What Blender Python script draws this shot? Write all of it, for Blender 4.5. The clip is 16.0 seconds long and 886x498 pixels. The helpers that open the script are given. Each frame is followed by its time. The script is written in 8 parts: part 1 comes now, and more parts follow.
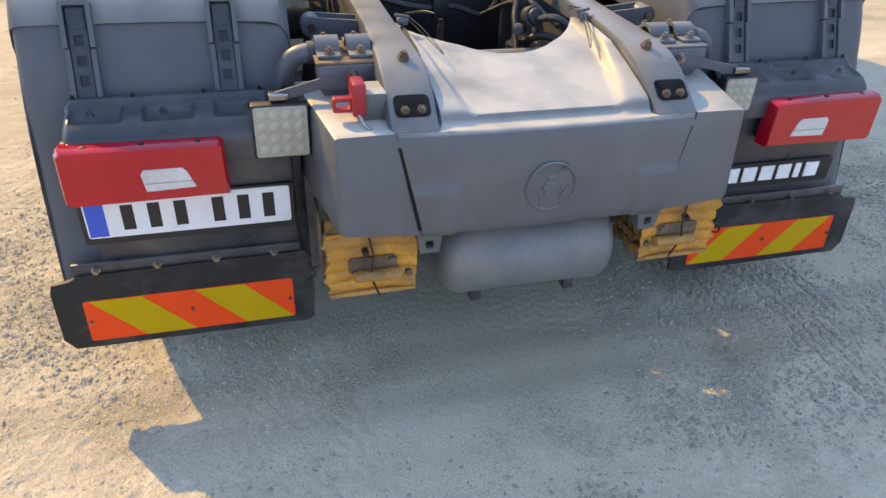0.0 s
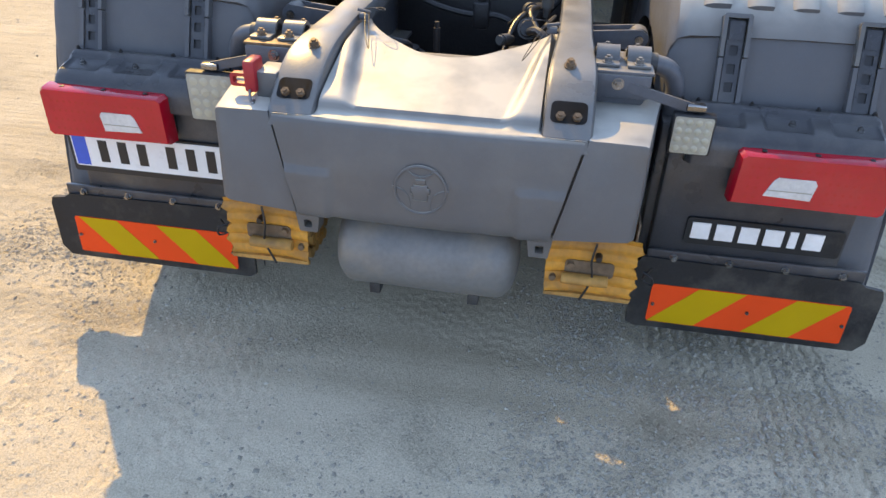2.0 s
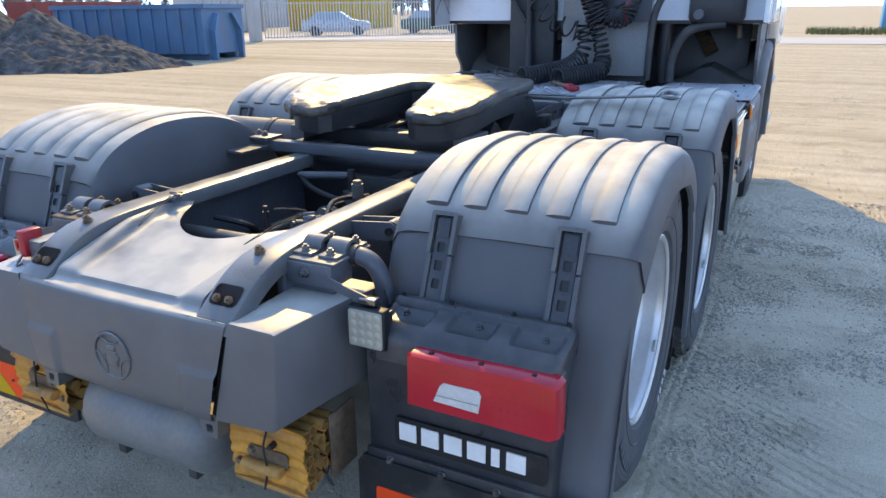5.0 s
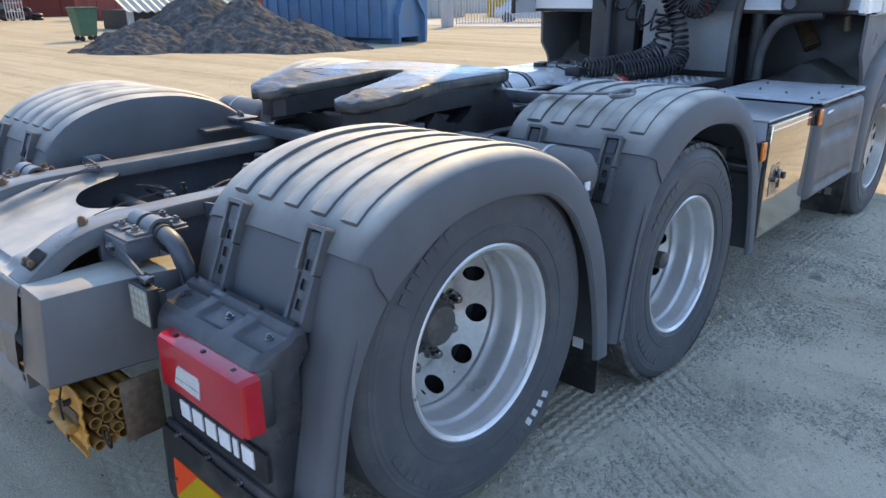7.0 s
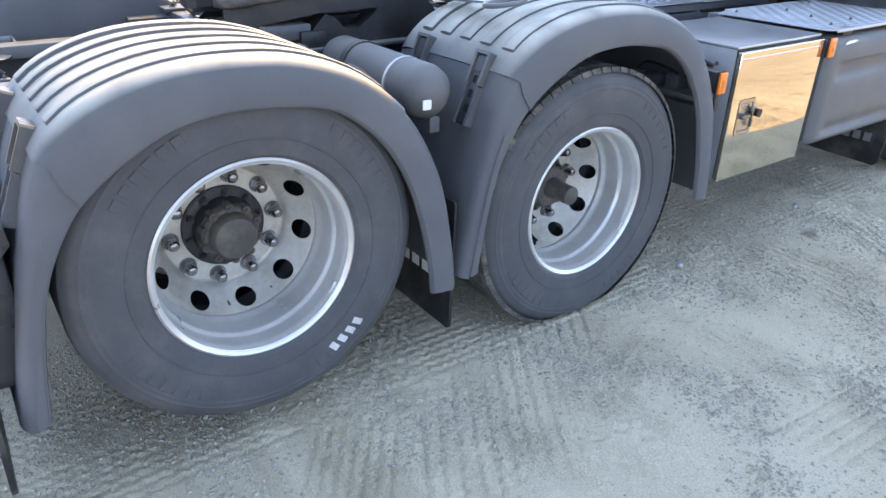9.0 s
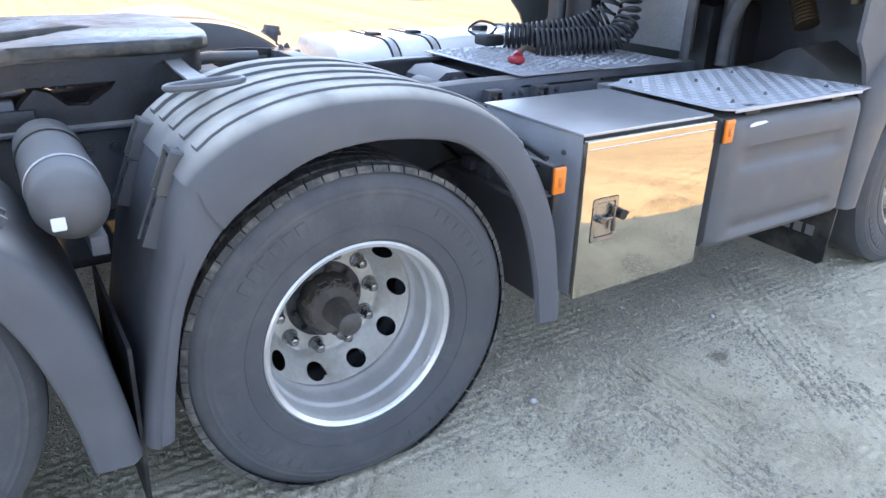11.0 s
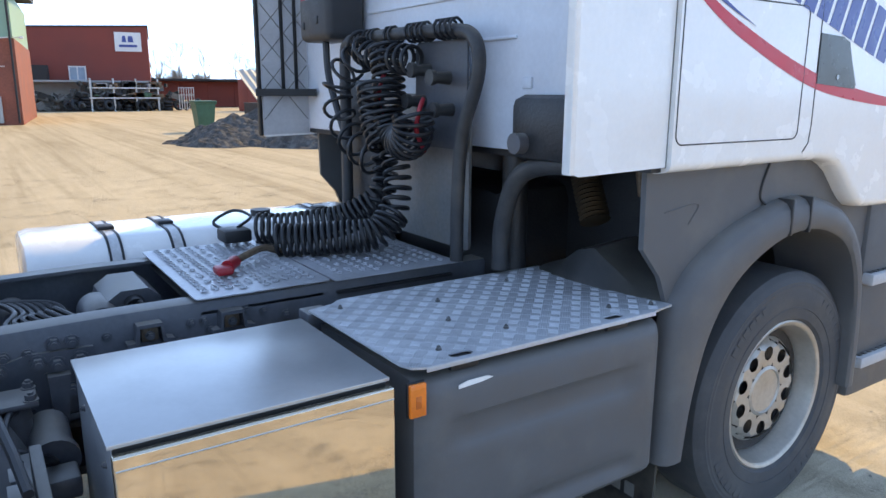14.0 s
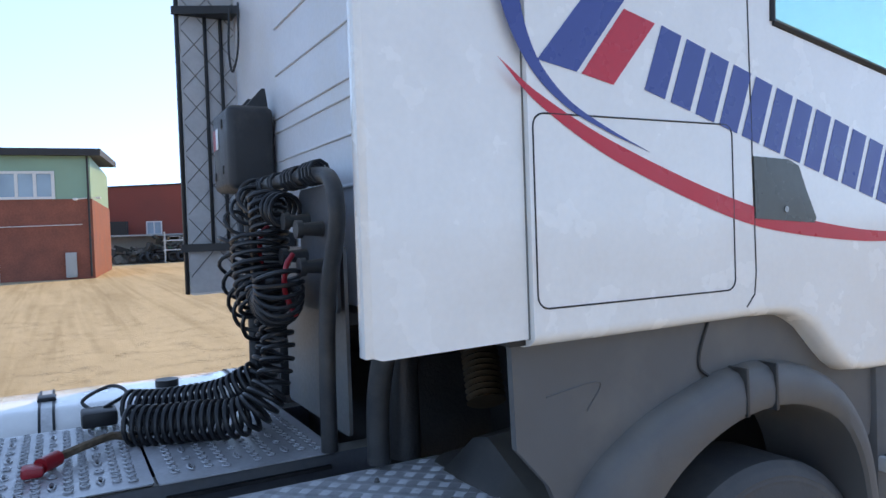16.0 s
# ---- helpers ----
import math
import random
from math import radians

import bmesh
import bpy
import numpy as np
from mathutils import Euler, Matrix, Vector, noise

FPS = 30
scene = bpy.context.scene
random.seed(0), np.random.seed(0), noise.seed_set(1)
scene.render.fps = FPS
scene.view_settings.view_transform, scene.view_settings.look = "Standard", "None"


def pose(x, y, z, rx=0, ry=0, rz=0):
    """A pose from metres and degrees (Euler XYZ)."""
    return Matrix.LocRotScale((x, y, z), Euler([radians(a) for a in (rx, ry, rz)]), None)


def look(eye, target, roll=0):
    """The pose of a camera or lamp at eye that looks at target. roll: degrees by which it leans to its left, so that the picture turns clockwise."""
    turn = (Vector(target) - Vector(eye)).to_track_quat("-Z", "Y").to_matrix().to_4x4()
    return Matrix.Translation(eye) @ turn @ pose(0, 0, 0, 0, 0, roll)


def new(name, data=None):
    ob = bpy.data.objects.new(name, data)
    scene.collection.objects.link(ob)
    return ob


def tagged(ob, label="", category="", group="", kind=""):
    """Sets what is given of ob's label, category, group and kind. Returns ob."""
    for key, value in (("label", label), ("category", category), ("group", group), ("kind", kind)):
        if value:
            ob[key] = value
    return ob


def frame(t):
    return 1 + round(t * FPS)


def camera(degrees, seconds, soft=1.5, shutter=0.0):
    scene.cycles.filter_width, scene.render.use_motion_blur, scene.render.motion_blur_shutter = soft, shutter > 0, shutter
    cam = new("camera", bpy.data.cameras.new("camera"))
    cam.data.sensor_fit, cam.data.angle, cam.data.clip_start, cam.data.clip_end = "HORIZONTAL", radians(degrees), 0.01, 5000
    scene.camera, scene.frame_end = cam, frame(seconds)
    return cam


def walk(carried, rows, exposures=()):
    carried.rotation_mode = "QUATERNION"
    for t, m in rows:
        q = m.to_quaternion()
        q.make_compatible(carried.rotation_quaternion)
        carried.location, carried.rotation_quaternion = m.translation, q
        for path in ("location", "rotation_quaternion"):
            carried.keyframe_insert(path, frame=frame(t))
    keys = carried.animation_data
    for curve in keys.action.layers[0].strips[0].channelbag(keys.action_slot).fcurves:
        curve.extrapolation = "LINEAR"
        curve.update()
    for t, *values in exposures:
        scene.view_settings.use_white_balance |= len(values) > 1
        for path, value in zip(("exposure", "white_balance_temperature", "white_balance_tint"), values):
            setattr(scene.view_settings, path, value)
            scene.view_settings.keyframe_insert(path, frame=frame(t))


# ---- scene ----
cam = camera(64.2, 16.0)
PATH = [
    (0, (-0.701, -1.471, 1.527), (-0.236, 0.135, 0.43), 2.6),
    (0.5, (-0.483, -1.479, 1.505), (-0.242, 0.18, 0.414), 0.9),
    (1, (-0.24, -1.423, 1.508), (-0.184, 0.268, 0.441), 1.2),
    (1.5, (0.018, -1.478, 1.506), (-0.093, 0.211, 0.441), 2.4),
    (2, (0.304, -1.56, 1.521), (0.044, 0.104, 0.441), 1.8),
    (2.5, (0.536, -1.512, 1.496), (0.237, 0.143, 0.414), 4.2),
    (3, (0.766, -1.474, 1.523), (0.423, 0.211, 0.501), 2.4),
    (3.5, (1.057, -1.503, 1.55), (0.646, 0.218, 0.617), 3.9),
    (4, (1.253, -1.433, 1.547), (0.658, 0.257, 0.658), 1.3),
    (4.5, (1.418, -1.259, 1.548), (0.693, 0.459, 0.826), 2.2),
    (4.7, (1.479, -1.207, 1.556), (0.699, 0.506, 0.88), 1.2),
    (6.8, (2.274, -0.543, 1.563), (1.022, 0.878, 0.92), -1.2),
    (7, (2.39, -0.479, 1.554), (1.104, 0.897, 0.881), -0.4),
    (7.5, (2.588, -0.329, 1.539), (1.278, 0.96, 0.75), -1.0),
    (8, (2.665, -0.122, 1.485), (1.322, 1.059, 0.59), 0.7),
    (8.5, (2.759, 0.097, 1.502), (1.359, 1.178, 0.568), -1.5),
    (9, (2.926, 0.337, 1.542), (1.485, 1.384, 0.633), 1.3),
    (9.5, (2.948, 0.573, 1.552), (1.526, 1.679, 0.682), 1.0),
    (9.7, (2.904, 0.693, 1.545), (1.472, 1.802, 0.697), 1.8),
    (11.8, (2.8, 1.84, 1.547), (1.231, 2.79, 0.75), -0.0),
    (12, (2.773, 1.918, 1.554), (1.22, 2.87, 0.729), -0.1),
    (12.5, (2.773, 2.193, 1.552), (1.196, 3.113, 0.736), 1.0),
    (13, (2.778, 2.448, 1.576), (1.169, 3.316, 0.765), 0.7),
    (13.2, (2.743, 2.556, 1.565), (1.127, 3.410, 0.754), 0.4),
    (13.5, (2.662, 2.672, 1.581), (1.03, 3.569, 0.851), 1.8),
    (14, (2.643, 2.886, 1.667), (1.021, 3.972, 1.233), 0.3),
    (14.5, (2.686, 3.112, 1.673), (0.998, 4.142, 1.372), 1.2),
    (15, (2.674, 3.316, 1.67), (0.942, 4.295, 1.463), -0.1),
    (15.5, (2.568, 3.499, 1.68), (0.846, 4.51, 1.571), 0.0),
    (16, (2.544, 3.694, 1.693), (0.787, 4.65, 1.647), -2.0),
]
walk(cam, [(t, look(eye, target, roll)) for t, eye, target, roll in PATH],
     exposures=[(0, 2.61, 9200, 13), (1, 2.61, 9800, 13), (2.5, 2.77, 9500, 13), (3.5, 2.89, 10200, 14), (4.7, 2.49, 7700, 11), (7, 2.45, 8050, 9), (7.5, 2.70, 8950, 11), (8, 3.07, 9550, 14), (9, 3.35, 9950, 14), (12.5, 3.47, 10250, 16), (13.1, 3.41, 10250, 16), (13.5, 3.23, 9850, 15), (14.2, 2.28, 8400, 9), (15.2, 2.23, 8600, 10), (16, 2.08, 8600, 10)])

# ---------------------------------------------------------------- light
SUN_DIR = Vector((-0.535, 0.845, 0.0)).normalized()
SUN_ELEV = radians(37)
world = bpy.data.worlds.new("sky")
world.use_nodes = True
scene.world = world
wn = world.node_tree.nodes
sky = wn.new("ShaderNodeTexSky")
sky.sky_type = "NISHITA"
sky.sun_disc = False
sky.sun_elevation = SUN_ELEV
sky.sun_rotation = math.atan2(SUN_DIR.x, SUN_DIR.y)
sky.air_density, sky.dust_density, sky.ozone_density = 0.9, 0.0, 3.0
sky.altitude = 2000
wn["Background"].inputs["Strength"].default_value = 0.15
# the sky's gradient starts a little above the horizon: clean, dry spring air
way = wn.new("ShaderNodeTexCoord")
lift = wn.new("ShaderNodeVectorMath")
lift.inputs[1].default_value = (0, 0, 0.22)
world.node_tree.links.new(way.outputs["Generated"], lift.inputs[0])
world.node_tree.links.new(lift.outputs[0], sky.inputs["Vector"])
world.node_tree.links.new(sky.outputs[0], wn["Background"].inputs["Color"])
sun = new("sun", bpy.data.lights.new("sun", "SUN"))
sun.data.energy, sun.data.angle, sun.data.color = 0.92, radians(0.55), (1.0, 0.76, 0.34)
to_sun = Vector((SUN_DIR.x * math.cos(SUN_ELEV), SUN_DIR.y * math.cos(SUN_ELEV), math.sin(SUN_ELEV)))
sun.matrix_world = look(to_sun * 60, (0, 0, 0))


# ---------------------------------------------------------------- materials
def material(name, color, rough=0.6, metal=0.0, vary=0.15, scale=8.0, bump=0.0, bump_scale=60.0, dirt=None,
             dirt_amount=0.0, dirt_scale=3.0, spec=0.5, coat=0.0, rand=0.0, island=0.0, dust=None, dust_amount=0.0, uneven=0.1):
    """Paint, plastic, rubber or metal with blotches, grain, stains and dust on what faces up."""
    m = bpy.data.materials.new(name)
    m.use_nodes = True
    t = m.node_tree
    n, l = t.nodes, t.links
    b = n["Principled BSDF"]
    b.inputs["Metallic"].default_value = metal
    b.inputs["Specular IOR Level"].default_value = spec
    b.inputs["Coat Weight"].default_value = coat
    b.inputs["Coat Roughness"].default_value = 0.08
    co = n.new("ShaderNodeTexCoord")
    big = n.new("ShaderNodeTexNoise")
    big.inputs["Scale"].default_value, big.inputs["Detail"].default_value = scale, 6
    l.new(co.outputs["Object"], big.inputs["Vector"])
    fine = n.new("ShaderNodeTexNoise")
    fine.inputs["Scale"].default_value, fine.inputs["Detail"].default_value = bump_scale, 4
    l.new(co.outputs["Object"], fine.inputs["Vector"])

    def mix(kind, fac, a, c):
        x = n.new("ShaderNodeMix")
        x.data_type, x.blend_type = "RGBA", kind
        for s, v in ((x.inputs[0], fac), (x.inputs[6], a), (x.inputs[7], c)):
            if isinstance(v, bpy.types.NodeSocket):
                l.new(v, s)
            else:
                s.default_value = v if isinstance(v, float) else (*v[:3], 1)
        return x.outputs[2]

    def ramp(src, lo, hi, a=0.0, c=1.0):
        r = n.new("ShaderNodeMapRange")
        l.new(src, r.inputs[0])
        for i, v in enumerate((lo, hi, a, c)):
            r.inputs[i + 1].default_value = v
        return r.outputs[0]

    col = mix("MULTIPLY", 1.0, color, mix("MIX", ramp(big.outputs[0], 0.3, 0.7), (1 - vary,) * 3, (1 + vary,) * 3))
    col = mix("MULTIPLY", 1.0, col, mix("MIX", ramp(fine.outputs[0], 0.3, 0.7), (1 - vary * 0.6,) * 3, (1 + vary * 0.6,) * 3))
    if dirt:
        d = n.new("ShaderNodeTexNoise")
        d.inputs["Scale"].default_value, d.inputs["Detail"].default_value, d.inputs["Roughness"].default_value = dirt_scale, 8, 0.65
        l.new(co.outputs["Object"], d.inputs["Vector"])
        col = mix("MIX", ramp(d.outputs[0], 0.48, 0.72, 0.0, dirt_amount), col, dirt)
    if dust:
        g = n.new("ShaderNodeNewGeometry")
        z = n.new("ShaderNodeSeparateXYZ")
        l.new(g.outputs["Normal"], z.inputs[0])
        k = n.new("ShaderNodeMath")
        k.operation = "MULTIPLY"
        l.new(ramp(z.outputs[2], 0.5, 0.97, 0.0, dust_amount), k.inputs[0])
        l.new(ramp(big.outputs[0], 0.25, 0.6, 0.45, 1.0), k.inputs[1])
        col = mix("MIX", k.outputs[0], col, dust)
    if rand or island:
        if rand:
            src = n.new("ShaderNodeObjectInfo").outputs["Random"]
        else:
            src = n.new("ShaderNodeNewGeometry").outputs["Random Per Island"]
        v = rand or island
        col = mix("MULTIPLY", 1.0, col, mix("MIX", ramp(src, 0.0, 1.0), (1 - v,) * 3, (1 + v,) * 3))
    l.new(col, b.inputs["Base Color"])
    l.new(ramp(big.outputs[0], 0.3, 0.7, max(rough - uneven, 0.02), min(rough + uneven, 1.0)), b.inputs["Roughness"])
    if bump:
        bp = n.new("ShaderNodeBump")
        bp.inputs["Strength"].default_value, bp.inputs["Distance"].default_value = bump, 0.004
        l.new(fine.outputs[0], bp.inputs["Height"])
        l.new(bp.outputs[0], b.inputs["Normal"])
    return m


DUST = (0.42, 0.375, 0.30)
# dust, made paler to stand in for sunlight on the upward faces
SUNLIT_DUST = (0.68, 0.63, 0.53)
M_PLASTIC = material("grey_plastic", (0.102, 0.102, 0.102), 0.55, vary=0.08, bump=0.25, bump_scale=420, dirt=DUST, dirt_amount=0.12, dust=DUST, dust_amount=0.2)
M_FENDER = material("dusty_fender", (0.095, 0.098, 0.103), 0.6, spec=0.35, vary=0.08, bump=0.25, bump_scale=420, dirt=DUST, dirt_amount=0.07, dust=SUNLIT_DUST, dust_amount=0.9)
M_COVER = material("grey_cover", (0.102, 0.102, 0.102), 0.42, vary=0.06, bump=0.2, bump_scale=420, dirt=DUST, dirt_amount=0.10, dust=SUNLIT_DUST, dust_amount=0.7)
M_CAP = material("satin_grey_steel", (0.098, 0.10, 0.10), 0.36, vary=0.12, bump=0.15, bump_scale=200, dirt=(0.26, 0.21, 0.13), dirt_amount=0.3, dirt_scale=7, dust=(0.36, 0.345, 0.31), dust_amount=0.42)
M_BLACK = material("black_plastic", (0.028, 0.029, 0.031), 0.5, vary=0.2, bump=0.25, bump_scale=300, dirt=DUST, dirt_amount=0.14, dust=DUST, dust_amount=0.25)
M_SHELF = material("black_gloss_plastic", (0.034, 0.036, 0.041), 0.32, vary=0.2, bump=0.2, bump_scale=300, dirt=DUST, dirt_amount=0.12, dirt_scale=6, dust=DUST, dust_amount=0.07)
M_FLAP = material("flap_rubber", (0.018, 0.018, 0.018), 0.55, vary=0.25, bump=0.2, bump_scale=200, dirt=DUST, dirt_amount=0.16, dirt_scale=5, spec=0.3)
M_FRAME = material("chassis_paint", (0.078, 0.085, 0.098), 0.45, vary=0.15, dirt=(0.2, 0.15, 0.1), dirt_amount=0.25, dust=DUST, dust_amount=0.4)
M_GREASE = material("greasy_steel", (0.02, 0.02, 0.021), 0.45, vary=0.3, bump=0.4, bump_scale=90, dirt=(0.12, 0.1, 0.08), dirt_amount=0.15)
M_RUBBER = material("tyre_rubber", (0.07, 0.072, 0.075), 0.6, vary=0.1, bump=0.15, bump_scale=160, dirt=(0.24, 0.215, 0.18), dirt_amount=0.18, dirt_scale=6, spec=0.3)
M_TREAD = material("tyre_tread", (0.075, 0.072, 0.068), 0.85, vary=0.2, bump=0.3, bump_scale=120, dirt=DUST, dirt_amount=0.4, dirt_scale=22, spec=0.2)
M_RIM = material("silver_rim", (0.66, 0.65, 0.63), 0.36, metal=0.6, vary=0.06, dirt=(0.4, 0.36, 0.3), dirt_amount=0.3, dirt_scale=5)
M_DISC = material("dusty_disc", (0.55, 0.52, 0.46), 0.45, metal=0.5, vary=0.12, dirt=(0.24, 0.19, 0.13), dirt_amount=0.5, dirt_scale=7)
M_NUT = material("steel_nut", (0.24, 0.235, 0.23), 0.22, metal=0.95, vary=0.2)
M_RUSTY = material("rusty_bolt", (0.17, 0.12, 0.08), 0.6, metal=0.5, vary=0.4)
M_HUB = material("hub_paint", (0.062, 0.055, 0.048), 0.5, vary=0.3, dirt=(0.2, 0.16, 0.12), dirt_amount=0.5, dirt_scale=14)
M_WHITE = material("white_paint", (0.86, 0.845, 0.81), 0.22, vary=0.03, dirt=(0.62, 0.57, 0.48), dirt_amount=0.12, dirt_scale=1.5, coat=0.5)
# rear wall's white: darker and cooler than the cab sides, with beige dirt
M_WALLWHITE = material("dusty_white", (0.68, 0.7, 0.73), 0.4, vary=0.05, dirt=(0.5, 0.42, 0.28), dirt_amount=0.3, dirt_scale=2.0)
M_STEEL = material("polished_steel", (0.7, 0.61, 0.48), 0.028, metal=0.9, vary=0.02, scale=3, uneven=0.012, dirt=(0.45, 0.4, 0.32), dirt_amount=0.12, dirt_scale=26)
M_LID = material("brushed_steel", (0.5, 0.505, 0.5), 0.3, metal=0.55, vary=0.03, scale=3, uneven=0.02, dirt=(0.3, 0.305, 0.3), dirt_amount=0.4, dirt_scale=2.6)
M_DULL = material("dull_wheel_steel", (0.5, 0.465, 0.41), 0.42, metal=0.6, vary=0.1, dirt=(0.3, 0.25, 0.18), dirt_amount=0.35, dirt_scale=5)
M_SHIELD = material("heat_shield_steel", (0.22, 0.22, 0.22), 0.5, metal=0.5, vary=0.15, scale=4, dirt=(0.3, 0.24, 0.17), dirt_amount=0.4, dirt_scale=4)
M_STEELSIDE = material("dull_steel", (0.42, 0.43, 0.44), 0.38, metal=0.5, vary=0.06)
M_LOCK = material("lock_steel", (0.42, 0.4, 0.37), 0.28, metal=0.95, vary=0.06)
M_ALU = material("tread_plate", (0.5, 0.515, 0.53), 0.48, metal=0.3, vary=0.12, scale=5, dirt=(0.35, 0.34, 0.32), dirt_amount=0.3)
M_DECK = material("deck_alloy", (0.44, 0.45, 0.47), 0.4, metal=0.4, vary=0.15, scale=5, dirt=(0.2, 0.19, 0.17), dirt_amount=0.4)
M_GALV = material("galvanised", (0.55, 0.55, 0.54), 0.45, metal=0.7, vary=0.2)
M_YELLOW = material("ochre_paint", (0.55, 0.235, 0.028), 0.6, vary=0.25, dirt=(0.14, 0.085, 0.05), dirt_amount=0.7, dirt_scale=9)
M_TUBE = material("rusty_ochre_tube", (0.4, 0.2, 0.05), 0.65, vary=0.3, dirt=(0.1, 0.06, 0.035), dirt_amount=0.8, dirt_scale=10)
M_TANK = material("grey_tank", (0.165, 0.165, 0.158), 0.45, vary=0.15, dirt=(0.26, 0.2, 0.13), dirt_amount=0.65, dirt_scale=4)
M_RED = material("red_lens", (0.46, 0.002, 0.016), 0.16, vary=0.08, coat=0.4, dirt=(0.4, 0.12, 0.1), dirt_amount=0.12)
M_REDDOT = material("red_led", (0.45, 0.003, 0.01), 0.2, vary=0.1, coat=0.3)
M_CLEAR = material("clear_lens", (0.58, 0.56, 0.53), 0.2, vary=0.15, bump=0.6, bump_scale=90)
M_LED = material("led_glass", (0.34, 0.33, 0.27), 0.25, vary=0.08, coat=0.3)
M_DIODE = material("led_diode", (0.4, 0.38, 0.29), 0.25, vary=0.1, coat=0.2)
M_REDPLUG = material("red_plug", (0.36, 0.014, 0.022), 0.4, vary=0.1)
M_MRED = material("reflective_orange", (0.9, 0.07, 0.012), 0.5, spec=0.2, vary=0.05, bump=0.15, bump_scale=500)
M_MYEL = material("reflective_yellow", (0.52, 0.31, 0.006), 0.5, spec=0.2, vary=0.05, bump=0.15, bump_scale=500)
M_ORANGE = material("orange_lens", (0.9, 0.2, 0.02), 0.25, vary=0.1, coat=0.4)
M_AMBER = material("amber_lens", (0.62, 0.13, 0.02), 0.3, vary=0.1, coat=0.3)
M_PLATE = material("plate_white", (0.75, 0.75, 0.73), 0.35, vary=0.04, dirt=DUST, dirt_amount=0.15)
M_BLUE = material("plate_blue", (0.015, 0.09, 0.5), 0.35, vary=0.05)
M_INK = material("black_ink", (0.012, 0.012, 0.013), 0.5, vary=0.1)
M_LETTER = material("letter_white", (0.78, 0.77, 0.74), 0.5, vary=0.06, dirt=DUST, dirt_amount=0.2, dirt_scale=12)
M_WORN = material("worn_white_rubber", (0.5, 0.5, 0.49), 0.7, vary=0.25, bump=0.3, bump_scale=160)
M_DBLUE = material("decal_blue", (0.045, 0.075, 0.28), 0.3, vary=0.04)
M_DRED = material("decal_red", (0.62, 0.02, 0.04), 0.3, vary=0.04)
M_HOSE = material("black_hose", (0.016, 0.017, 0.019), 0.38, vary=0.15)
M_LINER = material("deflector_liner", (0.5, 0.5, 0.5), 0.6, vary=0.08, dirt=(0.3, 0.28, 0.24), dirt_amount=0.3, dirt_scale=1.5)
M_COPPER = material("flexible_pipe", (0.11, 0.075, 0.045), 0.45, metal=0.8, vary=0.2)


def glass(name, color, rough=0.03):
    m = bpy.data.materials.new(name)
    m.use_nodes = True
    b = m.node_tree.nodes["Principled BSDF"]
    b.inputs["Base Color"].default_value = (*color, 1)
    b.inputs["Roughness"].default_value = rough
    b.inputs["Transmission Weight"].default_value = 0.9
    return m


M_GLASS = glass("tinted_glass", (0.55, 0.8, 0.75))


# ---------------------------------------------------------------- mesh tools
def thing(name, label, category, at=(0, 0, 0), group="", kind=""):
    ob = new(name)
    ob.location = at
    ob.empty_display_size = 0.1
    return tagged(ob, label, category, group, kind)


def finish(name, bm, mat, smooth=35):
    bmesh.ops.recalc_face_normals(bm, faces=bm.faces)
    me = bpy.data.meshes.new(name)
    bm.to_mesh(me)
    bm.free()
    for m in (mat if isinstance(mat, (list, tuple)) else (mat,)):
        me.materials.append(m)
    if smooth:
        me.polygons.foreach_set("use_smooth", [True] * len(me.polygons))
        me.set_sharp_from_angle(angle=radians(smooth))
    return me


def rank(ob):
    return 0 if ob.parent is None else 1 + rank(ob.parent)


def part(name, bm, mat, parent, label="", smooth=35, kind=""):
    ob = new(name, finish(name, bm, mat, smooth))
    while parent is not None and rank(parent) > 1:
        parent = parent.parent
    if parent is not None:
        ob.parent = parent
        root = parent
        off = Vector(parent.location)
        while root.parent:
            root = root.parent
            off += Vector(root.location)
        ob.location = -off
    return tagged(ob, label, kind=kind)


def share(src, parent, offset=(0, 0, 0)):
    """Another piece on the same mesh."""
    ob = new(src.name.split(".")[0], src.data)
    ob.parent = parent
    ob.matrix_basis = Matrix.Translation(offset) @ src.matrix_basis
    return ob


def box(bm, x0, x1, y0, y1, z0, z1, bevel=0.0, seg=2, turn=None):
    m = Matrix.Translation(((x0 + x1) / 2, (y0 + y1) / 2, (z0 + z1) / 2)) @ Matrix.Diagonal((abs(x1 - x0), abs(y1 - y0), abs(z1 - z0), 1))
    r = bmesh.ops.create_cube(bm, size=1, matrix=m)
    vs = r["verts"]
    if bevel:
        es = list({e for v in vs for e in v.link_edges})
        out = bmesh.ops.bevel(bm, geom=es, offset=bevel, segments=seg, affect="EDGES", profile=0.5)
        vs = list({v for f in out["faces"] for v in f.verts} | {v for v in vs if v.is_valid})
    if turn is not None:
        bmesh.ops.transform(bm, matrix=turn, verts=[v for v in vs if v.is_valid])
    return vs


def ring_frame(d):
    d = Vector(d).normalized()
    u = d.cross(Vector((0, 0, 1)) if abs(d.z) < 0.9 else Vector((1, 0, 0))).normalized()
    return u, d.cross(u).normalized()


def loft(bm, rings, closed=True, cap=True):
    rows = [[bm.verts.new(p) for p in r] for r in rings]
    for a, b in zip(rows, rows[1:]):
        k = len(a)
        for i in range(k if closed else k - 1):
            j = (i + 1) % k
            bm.faces.new((a[i], a[j], b[j], b[i]))
    if cap and closed:
        bm.faces.new(rows[0][::-1])
        bm.faces.new(rows[-1])
    return rows


